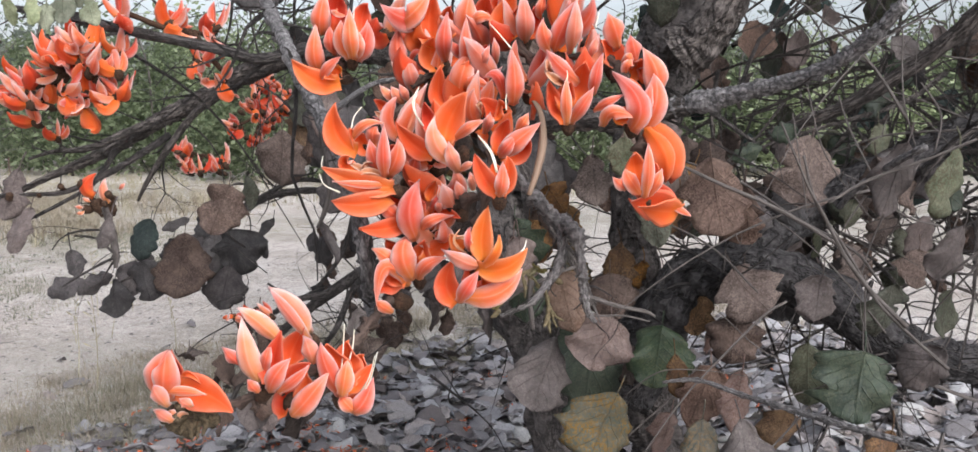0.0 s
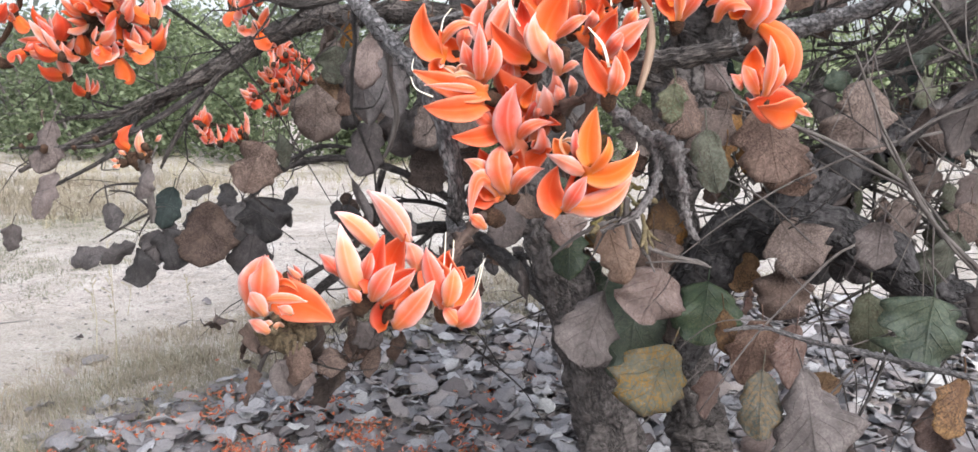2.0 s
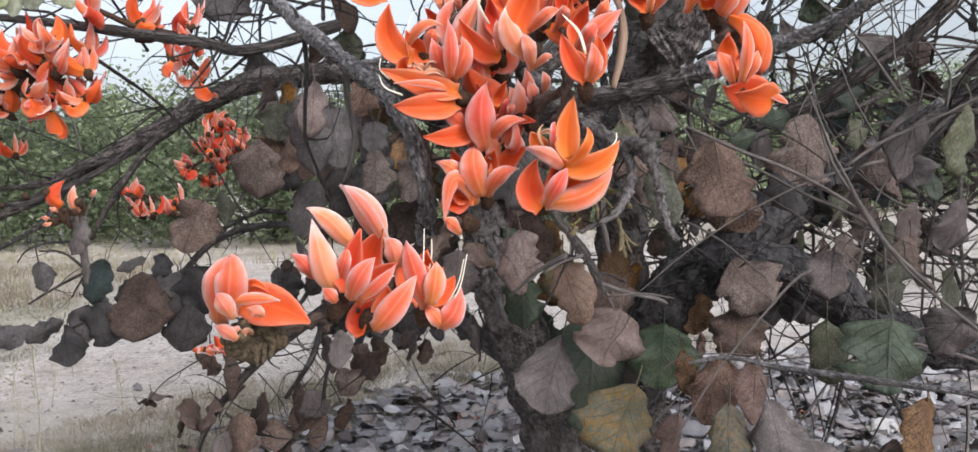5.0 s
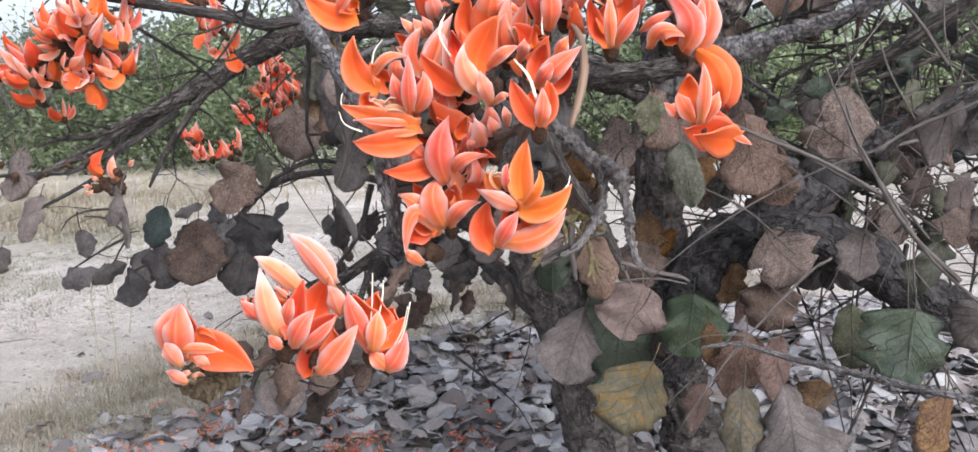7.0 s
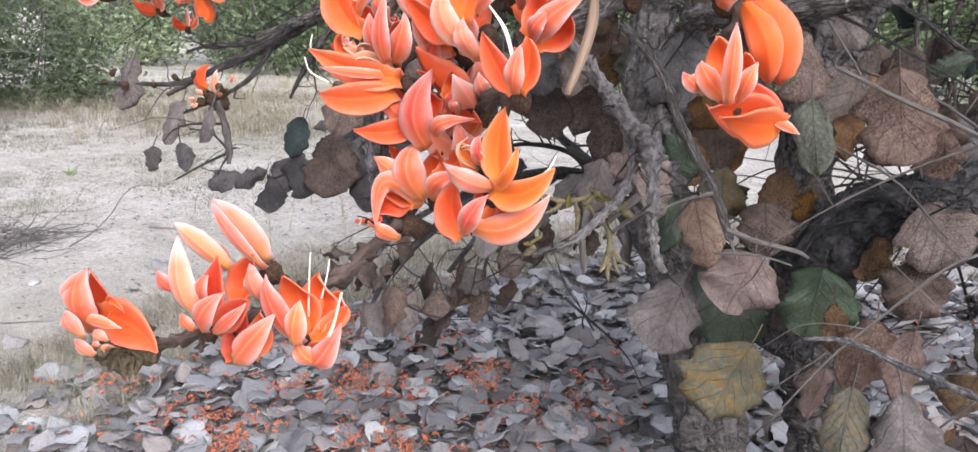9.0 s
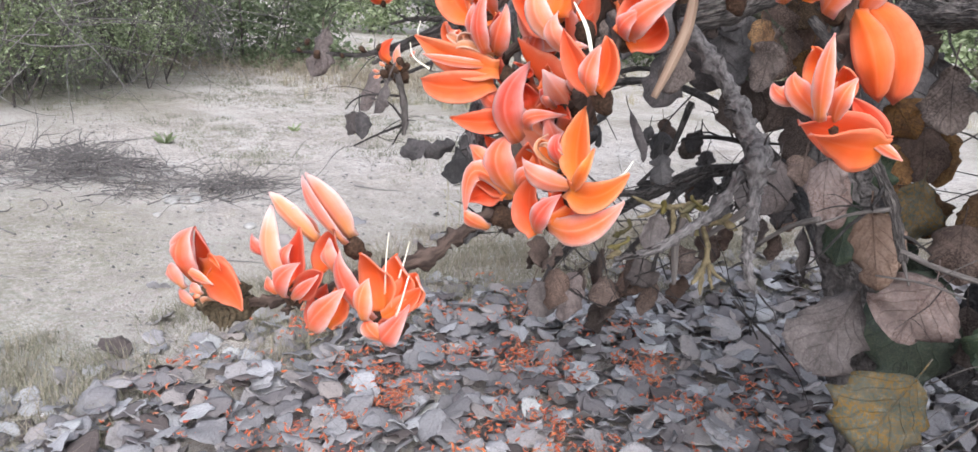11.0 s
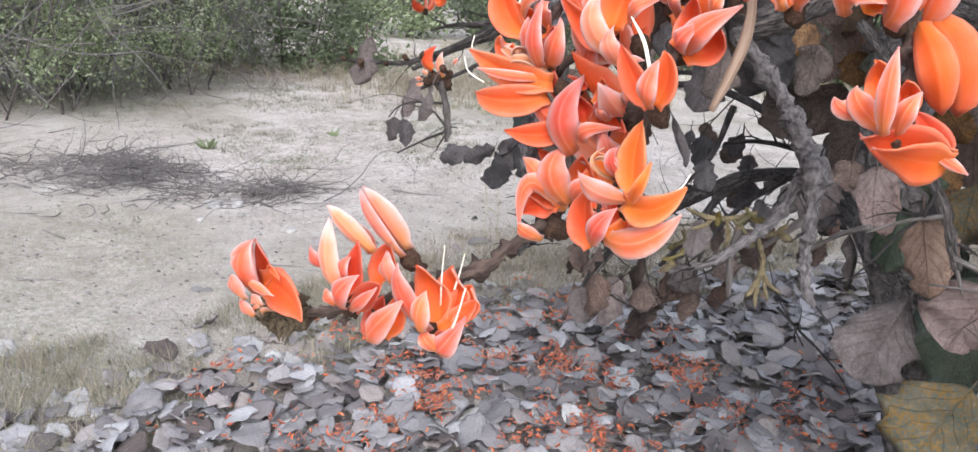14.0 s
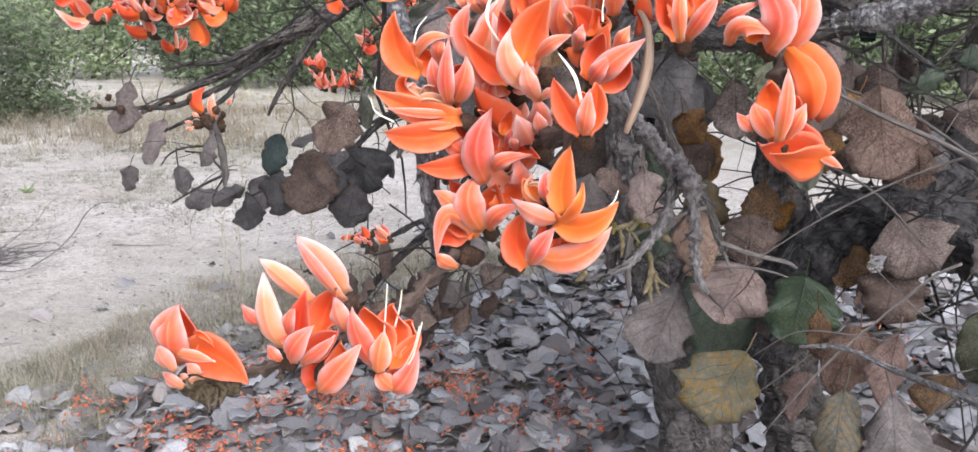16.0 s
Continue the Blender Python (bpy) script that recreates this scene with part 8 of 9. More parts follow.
tube('sprout', [(0.0388, 0.6103, 1.0108, 0.0013), (0.0427, 0.6097, 1.0022, 0.0015), (0.0442, 0.6063, 0.9932, 0.0017), (0.0423, 0.6004, 0.9859, 0.0015), (0.0401, 0.5965, 0.9814, 0.0007)], SPROUT, tree, 8, 6, 0.5, 0.25)
tube('sprout', [(0.0439, 0.6067, 0.9948, 0.0013), (0.049, 0.606, 0.9876, 0.0013), (0.0557, 0.6072, 0.9833, 0.0006)], SPROUT, tree, 8, 6, 0.5, 0.25)
tube('sprout', [(0.0437, 0.6034, 0.9888, 0.0013), (0.0443, 0.6001, 0.9813, 0.0012), (0.0451, 0.5976, 0.9761, 0.0005)], SPROUT, tree, 8, 6, 0.5, 0.25)
tube('sprout', [(0.0456, 0.6067, 0.9917, 0.0012), (0.0479, 0.6043, 0.9844, 0.001), (0.0503, 0.6028, 0.9792, 0.0005)], SPROUT, tree, 8, 6, 0.5, 0.25)
tube('sprout', [(0.0411, 0.6139, 1.0104, 0.0013), (0.0477, 0.6184, 1.0128, 0.0016), (0.0526, 0.6194, 1.0108, 0.0021), (0.0558, 0.6206, 1.0091, 0.0007)], SPROUT, tree, 8, 6, 0.5, 0.25)
tube('sprout', [(0.0469, 0.6179, 1.0127, 0.0012), (0.05, 0.6195, 1.0157, 0.0015), (0.052, 0.6211, 1.0171, 0.0006)], SPROUT, tree, 8, 6, 0.5, 0.25)
tube('sprout', [(0.0367, 0.612, 1.0235, 0.0013), (0.0266, 0.603, 1.0208, 0.0015), (0.016, 0.5947, 1.0212, 0.0014), (0.0053, 0.5877, 1.0259, 0.0006)], SPROUT, tree, 8, 6, 0.5, 0.25)
tube('sprout', [(0.0238, 0.6014, 1.0206, 0.0012), (0.0263, 0.5988, 1.0123, 0.0014), (0.0261, 0.5947, 1.0038, 0.0007)], SPROUT, tree, 8, 6, 0.5, 0.25)
tube('sprout', [(0.0292, 0.6048, 1.0216, 0.0012), (0.0301, 0.6013, 1.0131, 0.0012), (0.0334, 0.5997, 1.0061, 0.0006)], SPROUT, tree, 8, 6, 0.5, 0.25)
tube('sprout', [(0.0185, 0.5973, 1.0211, 0.001), (0.0141, 0.5921, 1.0167, 0.0012), (0.0092, 0.5877, 1.0154, 0.0005)], SPROUT, tree, 8, 6, 0.5, 0.25)
tube('sprout', [(0.0073, 0.5709, 1.0005, 0.0014), (0.0045, 0.5684, 0.9979, 0.0019), (0.0015, 0.5663, 0.9964, 0.0007)], SPROUT, tree, 8, 6, 0.5, 0.25)
tube('twig', [(0.0311, 0.6014, 1.0153, 0.0022), (0.0294, 0.5962, 1.0028, 0.002), (0.0309, 0.593, 0.9904, 0.0018), (0.0322, 0.5907, 0.9812, 0.001)], TWIG, tree, 6, 4, 0.15, 0.0)

dry_pod = tagged(tube('seed_pod', [(0.0272, 0.5618, 1.1494, 0.0015), (0.0342, 0.5527, 1.1352, 0.002), (0.0349, 0.5471, 1.1171, 0.0027), (0.0314, 0.5419, 1.1013, 0.0025), (0.0257, 0.5375, 1.0847, 0.0016)], POD, None, 8, 5, 0.1), 'narrow dry brown leaf stalk hanging from the flower cluster', 'seed pod')

# ---- flower clusters further back on the tree ----
back_cluster('large cluster of orange flowers far along the limb', [(-0.5749, 1.2258, 1.2399), (-0.5302, 1.2234, 1.2223), (-0.6026, 1.2412, 1.2057), (-0.6546, 1.2704, 1.1981), (-0.5659, 1.2171, 1.1781), (-0.6918, 1.2666, 1.1704), (-0.7274, 1.293, 1.1429), (-0.5927, 1.2134, 1.1515), (-0.5481, 1.2374, 1.1787), (-0.6453, 1.2756, 1.2349), (-0.7388, 1.3186, 1.1812), (-0.6893, 1.2943, 1.1523), (-0.5659, 1.2221, 1.2134)], 1, 0.046, 2)
back_cluster('cluster of orange flowers under a dark branch', [(-0.45, 1.2782, 1.2533), (-0.4221, 1.2756, 1.2349), (-0.4779, 1.2808, 1.2717), (-0.4132, 1.3102, 1.2655), (-0.4407, 1.2717, 1.2073), (-0.4035, 1.2704, 1.1981), (-0.5213, 1.2308, 1.2753), (-0.4989, 1.3076, 1.2466)], 2, 0.046, 1)
back_cluster('small fading cluster of red-orange flowers', [(-0.7225, 2.803, 1.233), (-0.7731, 2.792, 1.191), (-0.7807, 2.791, 1.139), (-0.7145, 2.808, 1.133), (-0.7459, 2.8, 1.094), (-0.6604, 2.821, 1.162), (-0.8261, 2.778, 1.081), (-0.7791, 2.791, 1.051)], 3, 0.062, 2, 2)
back_cluster('small pair of fading red-orange flowers', [(-0.9535, 2.682, 1.001), (-0.9414, 2.684, 0.9692), (-0.8771, 2.706, 0.9697)], 4, 0.058, 2, 3)
back_cluster('single drooping orange flower', [(-0.7331, 1.4067, 1.0895)], 5, 0.035, 1)
back_cluster('cluster of orange flowers at the edge of the tree', [(-0.7662, 1.2717, 1.2073), (-0.8162, 1.3159, 1.1621), (-0.7655, 1.3076, 1.2466)], 6, 0.046, 2)
back_cluster('small cluster of orange flowers low in the branches', [(-0.4935, 1.7082, 0.712), (-0.5165, 1.7085, 0.697), (-0.4759, 1.7076, 0.7198)], 7, 0.036, 1)
bud_cluster = tagged(new('flower_cluster'), 'two orange buds opening from a dark velvety bud cluster', 'flower cluster', 'flower clusters')
f = calyx(bud_cluster, (-0.582, 1.2396, 0.9955), (-0.589, 1.2372, 1.0219), 0.0085, CALYX)
petal(f, 'o', (-0.5814, 1.2288, 1.0116), (-0.5908, 1.2227, 1.0276), (-0.5745, 1.2271, 1.0464), 0.0208, 0.5)
f = calyx(bud_cluster, (-0.5663, 1.2387, 0.9983), (-0.5632, 1.2353, 1.0208), 0.0085, CALYX)
petal(f, 'k', (-0.5576, 1.2214, 1.0022), (-0.562, 1.215, 1.0197), (-0.5592, 1.2205, 1.0398), 0.0147, 0.5)
f = calyx(bud_cluster, (-0.5961, 1.2402, 0.991), (-0.6112, 1.2363, 0.9919), 0.0065, CALYX)
petal(f, 'k', (-0.5957, 1.223, 0.9903), (-0.5974, 1.2149, 0.9883), (-0.6052, 1.2194, 0.9875), 0.0069, 0.5)
petal(f, 'k', (-0.5972, 1.2235, 0.9954), (-0.5987, 1.2157, 0.9968), (-0.6072, 1.2204, 0.9978), 0.0069, 0.5)
f = calyx(bud_cluster, (-0.5886, 1.2406, 1.0027), (-0.5983, 1.2367, 1.0086), 0.0055, CALYX)
petal(f, 'k', (-0.5865, 1.2235, 1.0035), (-0.588, 1.2158, 1.0073), (-0.5946, 1.2206, 1.0108), 0.0078, 0.5)
f = calyx(bud_cluster, (-0.5591, 1.2388, 1.0049), (-0.5404, 1.2344, 1.0284), 0.005, CALYX)
petal(f, 'k', (-0.5411, 1.222, 1.0236), (-0.5336, 1.2138, 1.0277), (-0.5298, 1.2179, 1.0325), 0.0078, 0.5)
f = calyx(bud_cluster, (-0.5737, 1.2384, 0.9882), (-0.5796, 1.235, 1.0026), 0.008, CALYX)
f = calyx(bud_cluster, (-0.5616, 1.2377, 0.9894), (-0.5588, 1.2337, 1.0051), 0.007, CALYX)
calyx(bud_cluster, (-0.7004, 1.165, 1.0211), (-0.7036, 1.1549, 1.0321), 0.003, CALYX).name = 'bud'
calyx(bud_cluster, (-0.6921, 1.1735, 1.0326), (-0.6827, 1.1707, 1.0443), 0.004, CALYX).name = 'bud'
calyx(bud_cluster, (-0.6766, 1.1766, 1.0156), (-0.6712, 1.1715, 1.0271), 0.005, CALYX).name = 'bud'
calyx(bud_cluster, (-0.6442, 1.195, 1.016), (-0.6431, 1.1874, 1.0273), 0.003, CALYX).name = 'bud'
calyx(bud_cluster, (-0.6203, 1.2119, 1.0267), (-0.6234, 1.2019, 1.0377), 0.004, CALYX).name = 'bud'
calyx(bud_cluster, (-0.5982, 1.2254, 1.0301), (-0.5887, 1.2227, 1.0419), 0.005, CALYX).name = 'bud'
calyx(bud_cluster, (-0.5668, 1.1991, 1.0051), (-0.5614, 1.1939, 1.0166), 0.003, CALYX).name = 'bud'
calyx(bud_cluster, (-0.5552, 1.2047, 1.0024), (-0.5537, 1.1973, 1.0136), 0.004, CALYX).name = 'bud'
calyx(bud_cluster, (-0.5513, 1.211, 1.015), (-0.5538, 1.2013, 1.0259), 0.005, CALYX).name = 'bud'
tube('stalk', [(-0.7166, 1.1668, 1.0178, 0.002), (-0.6675, 1.1943, 1.0176, 0.003), (-0.6186, 1.2223, 1.0192, 0.004), (-0.5814, 1.2993, 1.0445, 0.005), (-0.5327, 1.4031, 1.0956, 0.006)], BARK_DARK, bud_cluster, 7, 4, 0.3)

# ---- fine bare twigs and further leaves of the tree ----
def twig_path(start, d, length, r, rng, bend=0.35, steps=4, sag=-0.05):
    p, d = Vector(start), Vector(d).normalized()
    pts = [(*p, r)]
    for i in range(1, steps + 1):
        d = (d + Vector((rng.uniform(-bend, bend), rng.uniform(-bend, bend), rng.uniform(-bend, bend) + sag))).normalized()
        p = p + d * (length / steps)
        pts.append((*p, r * (1 - 0.75 * i / steps)))
    return pts


def box_place(rng, lo, hi):
    return Vector([rng.uniform(a, b) for a, b in zip(lo, hi)])


LEAF_SHAPES = []
for i in range(8):
    lr = random.Random(60 + i)
    LEAF_SHAPES.append(slab(leaf_grid(1.0, lr.uniform(0.72, 1.0), lr, 9, 7, lr.uniform(0.05, 0.3), lr.uniform(-0.15, 0.25), 0.08)[:, ::-1], 0.006))

leaf_meshes = {}


def loose_leaf(parent, mat, at, length, rng, droop=True, name="leaf"):
    """A leaf on one of a few shared shapes, hanging by its stalk from at."""
    k = rng.randrange(len(LEAF_SHAPES))
    if (k, mat.name) not in leaf_meshes:
        V, F, UV, _ = LEAF_SHAPES[k]
        ob = add_mesh(name, V.tolist(), F.tolist(), [mat], UV, None, parent)
        leaf_meshes[k, mat.name] = ob.data
    else:
        ob = new(name, leaf_meshes[k, mat.name])
        ob.parent = parent
    down = Vector((rng.uniform(-0.5, 0.5), rng.uniform(-0.5, 0.5), -1)).normalized()
    face = Vector((rng.uniform(-1, 1), rng.uniform(-1, 1), rng.uniform(-0.2, 0.4)))
    z = (face - down * face.dot(down)).normalized()
    x = down.cross(z)
    m = Matrix((x, down, z)).transposed().to_4x4()
    ob.matrix_basis = Matrix.Translation(at) @ m @ Matrix.Scale(length, 4)
    return ob


def thicket(lo, hi, count, lengths, radii, seed, mat, name="twig_tangle", bend=0.35):
    rng = random.Random(seed)
    bag = many(name, mat, tree)
    for _ in range(count):
        s = box_place(rng, lo, hi)
        d = Vector((rng.uniform(-1, 1), rng.uniform(-0.6, 0.6), rng.uniform(-0.7, 0.8)))
        ln, r = rng.uniform(*lengths), rng.uniform(*radii)
        pts = twig_path(s, d, ln, r, rng, bend)
        put(bag, *tube_data(pts, 5, 3, 0.0))
        for _ in range(rng.randint(1, 3)):
            q = pts[rng.randint(1, 3)]
            put(bag, *tube_data(twig_path(q[:3], (rng.uniform(-1, 1), rng.uniform(-1, 1), rng.uniform(-0.6, 1)), ln * rng.uniform(0.25, 0.5), q[3] * 0.7, rng, bend, 3), 4, 2, 0.0))
    return finish(bag, "tangle of thin bare twigs", kind="stuff")


thicket((0.35, 1.5, 0.8), (1.9, 2.7, 1.9), 70, (0.25, 0.8), (0.0015, 0.005), 11, BARK)
thicket((0.5, 1.75, 0.85), (1.7, 2.3, 1.3), 90, (0.3, 0.9), (0.002, 0.007), 16, BARK)
thicket((-0.2, 1.5, 1.15), (1.2, 2.5, 1.9), 65, (0.25, 0.7), (0.0015, 0.005), 12, BARK)
thicket((-0.75, 1.35, 1.22), (0.1, 2.1, 1.7), 55, (0.2, 0.6), (0.0015, 0.005), 13, BARK_DARK)
thicket((-0.6, 1.6, 0.5), (0.1, 2.1, 0.85), 30, (0.1, 0.28), (0.0015, 0.0035), 14, BARK_DARK)
thicket((0.5, 1.5, 0.6), (1.5, 2.3, 1.1), 75, (0.3, 0.8), (0.002, 0.006), 18, BARK_DARK)
thicket((0.4, 0.95, 0.55), (1.1, 1.6, 1.6), 60, (0.2, 0.6), (0.001, 0.003), 15, TWIG)

# short side twigs and knobs along the limbs
krng = random.Random(27)
side_bag = many("side_twig_mass", BARK_DARK, tree)
for path in LIMB_PATHS:
    for p, q in zip(path, path[1:]):
        p, q = Vector(p), Vector(q)
        seg = (q - p)
        ln = Vector(seg[:3]).length if len(seg) > 3 else seg.length
        for _ in range(int(ln * (70 if p[1] < 0.85 else 27) + krng.random())):
            m = p.lerp(q, krng.random())
            r = m[3]
            along = Vector(seg[:3]).normalized()
            d = (along * krng.uniform(-0.2, 1.0) + Vector((krng.uniform(-1, 1), krng.uniform(-1, 1), krng.uniform(-0.7, 1.0)))).normalized()
            size = krng.choice((0.02, 0.04, 0.09, 0.16, 0.26)) * krng.uniform(0.6, 1.3) * min(1.0, 0.35 + r * 60)
            if m[1] < 0.85:
                size = min(size, 0.022)
            pts = twig_path(m[:3], d, size, min(0.0032 if m[1] > 0.85 else 0.0011, r * 0.5) * krng.uniform(0.5, 1.0), krng, 0.5, 4)
            put(side_bag, *tube_data(pts, 5, 2, 0.0))
            if size > 0.08:
                for _ in range(2):
                    s = pts[krng.randint(1, 3)]
                    put(side_bag, *tube_data(twig_path(s[:3], (krng.uniform(-1, 1), krng.uniform(-1, 1), krng.uniform(-0.6, 1)), size * 0.4, s[3] * 0.7, krng, 0.5, 3), 4, 2, 0.0))
finish(side_bag, "short rough side twigs along the limbs", kind="stuff")

lrng = random.Random(21)
for lo, hi, n, kinds in (((0.3, 1.5, 0.8), (1.8, 2.4, 1.75), 60, ("brown", "grey", "mould", "mould", "dark", "teal", "grey")),
                         ((-0.6, 1.45, 1.15), (0.3, 2.1, 1.65), 46, ("brown", "dark", "dark", "brown", "mould")),
                         ((-0.55, 1.6, 0.42), (0.0, 1.95, 0.8), 5, ("grey", "brown", "grey")),
                         ((0.45, 1.7, 0.82), (1.8, 2.4, 1.45), 90, ("brown", "grey", "brown", "mould", "mould", "teal")),
                         ((0.35, 1.3, 0.35), (0.95, 1.8, 0.75), 8, ("brown", "grey", "pink", "rust")),
                         ((0.4, 2.2, 1.2), (1.9, 3.2, 1.9), 26, ("teal", "green", "mould"))):
    for _ in range(n):
        loose_leaf(tree, LEAF[lrng.choice(kinds)], box_place(lrng, lo, hi), lrng.uniform(0.055, 0.11), lrng)

# ---- unseen crown above the limbs, added to shade the right of the tree ----
SHADE_CROWN_LEAF = leaf_mat("leaf_shade_crown", (0.07, 0.052, 0.044), (0.13, 0.10, 0.085), (0.035, 0.022, 0.018), 0.6, (0.045, 0.032, 0.026), per_island=True)
shade_crown_bag = many("crown", SHADE_CROWN_LEAF, tree)
for _ in range(430):
    at = Vector((lrng.gauss(0.75, 0.62), lrng.gauss(2.0, 0.5), lrng.uniform(1.72, 2.5)))
    if at.x < -0.5 or at.y < 1.15:
        continue
    V, F, UV, _ = lrng.choice(LEAF_SHAPES)
    M = np.array(Euler((lrng.gauss(-0.9, 0.5), lrng.gauss(0, 0.5), lrng.uniform(0, 6.283))).to_matrix()) * lrng.uniform(0.09, 0.15)
    put(shade_crown_bag, V @ M.T + np.array(list(at)), F, UV)
finish(shade_crown_bag, "unseen drooping brown crown leaves that shade the limbs")
thicket((0.1, 1.4, 1.65), (1.6, 2.6, 2.3), 60, (0.3, 0.8), (0.003, 0.009), 17, BARK_DARK, "crown_twigs")

# ---- leaf litter under the tree ----
EDGE = [(-1.75, 0.6), (-1.85, 1.4), (-1.7, 1.9), (-1.55, 2.6), (-1.15, 3.2), (-0.3, 4.0), (0.6, 4.4), (2.0, 4.2), (3.0, 3.0), (3.0, 1.0), (1.5, 0.2), (-1.0, 0.2)]


def edge_gap(x, y):
    """How far a place lies inside the litter's edge (outside: minus)."""
    inside, best = False, 9.0
    for i in range(len(EDGE)):
        (x1, y1), (x2, y2) = EDGE[i], EDGE[(i + 1) % len(EDGE)]
        if (y1 > y) != (y2 > y) and x < (x2 - x1) * (y - y1) / (y2 - y1) + x1:
            inside = not inside
        s = max(0.0, min(1.0, ((x - x1) * (x2 - x1) + (y - y1) * (y2 - y1)) / ((x2 - x1) ** 2 + (y2 - y1) ** 2)))
        best = min(best, math.hypot(x - x1 - s * (x2 - x1), y - y1 - s * (y2 - y1)))
    return best if inside else -best


def flat_pose(rng, x, y, lift, size, tip=0.23):
    e = Euler((rng.gauss(0, tip), rng.gauss(0, tip), rng.uniform(0, 6.283)))
    return Matrix.Translation((x, y, ground_height(x, y) + lift)) @ e.to_matrix().to_4x4() @ Matrix.Diagonal((size, size, size, 1)) @ Matrix.Translation((0, -0.5, 0))


LITTER_SHAPES = []
for i in range(16):
    lr = random.Random(160 + i)
    P = leaf_grid(1.0, lr.uniform(0.66, 1.0), lr, 8, 6, lr.uniform(-0.1, 0.22), lr.uniform(-0.1, 0.16), 0.1)
    # torn, jagged margins and crumpled blades
    for r in range(8):
        for k in (0, 5):
            if lr.random() < 0.22:
                P[r, k, 0] *= lr.uniform(0.72, 0.95)
        for k in range(6):
            P[r, k, 2] += lr.gauss(0, 0.006)
            P[r, k, 1] += lr.gauss(0, 0.006)
    LITTER_SHAPES.append(slab(P[:, ::-1], 0.008))

litter = tagged(new("leaf_litter"), "thick litter of grey-brown fallen leaves under the tree", "fallen leaves")
litter_bag = many("fallen_leaves", LITTER_MANY, litter)
frng = random.Random(31)
near_meshes, near_count, made = {}, 0, 0
while made < 7600:
    x, y = frng.uniform(-2.3, 3.0), frng.uniform(0.3, 4.6)
    g = edge_gap(x, y)
    if frng.random() > (0.97 if g > 0.4 else 0.62 if g > 0.15 else 0.36 if g > 0 else 0.14 if g > -0.15 else 0.012):
        continue
    made += 1
    m = flat_pose(frng, x, y, frng.uniform(0.006, 0.075 if g > 0.2 else 0.024), frng.uniform(0.062, 0.118), 0.3)
    k = frng.randrange(len(LITTER_SHAPES))
    V, F, UV, _ = LITTER_SHAPES[k]
    if near_count < 300 and -1.5 < x < 0.1 and 1.45 < y < 2.35:
        if k not in near_meshes:
            near_meshes[k] = add_mesh("fallen_leaf", V.tolist(), F.tolist(), [LITTER], UV, None, litter)
            ob = near_meshes[k]
        else:
            ob = new("fallen_leaf", near_meshes[k].data)
            ob.parent = litter
        ob.matrix_basis = m
        near_count += 1
    else:
        M = np.array(m)
        put(litter_bag, V @ M[:3, :3].T + M[:3, 3], F, UV)
finish(litter_bag)

# ---- curled fallen petals on the litter ----
def curl_grid(rng):
    P = np.zeros((9, 3, 3))
    turns, w = rng.uniform(2.4, 5.4), rng.uniform(0.16, 0.34)
    for r in range(9):
        s = r / 8
        a, rad = turns * s, 0.45 * (1 - 0.4 * s)
        prof = max(0.1, math.sin(math.pi * s ** 0.8))
        for k in range(3):
            u = k - 1
            P[r, k] = ((rad - 0.05 * abs(u)) * math.cos(a), 0.5 + (rad - 0.05 * abs(u)) * math.sin(a), u * w / 2 * prof + 0.1 * s)
    return P


petal_bag = many("fallen_petals", CURL)
crng = random.Random(41)
curls = [slab(curl_grid(random.Random(200 + i)), 0.02) for i in range(12)]
done = 0
while done < 2700:
    x, y = crng.gauss(-0.75, 0.36), crng.gauss(2.0, 0.34)
    if crng.random() < 0.2:
        x, y = crng.uniform(-1.6, 1.4), crng.uniform(1.2, 3.4)
    if edge_gap(x, y) < 0:
        continue
    if noise.noise(Vector((x * 5.5, y * 5.5, 5.0))) < crng.uniform(-0.12, 0.38):
        continue
    for _ in range(crng.choice((1, 1, 2, 3, 5))):
        done += 1
        px, py = x + crng.gauss(0, 0.026), y + crng.gauss(0, 0.026)
        M = np.array(flat_pose(crng, px, py, crng.uniform(0.045, 0.075), crng.uniform(0.016, 0.03), 0.6))
        V, F, UV, _ = crng.choice(curls)
        put(petal_bag, V @ M[:3, :3].T + M[:3, 3], F, UV)
finish(petal_bag, "curled faded orange petals fallen on the leaf litter", "fallen petals")

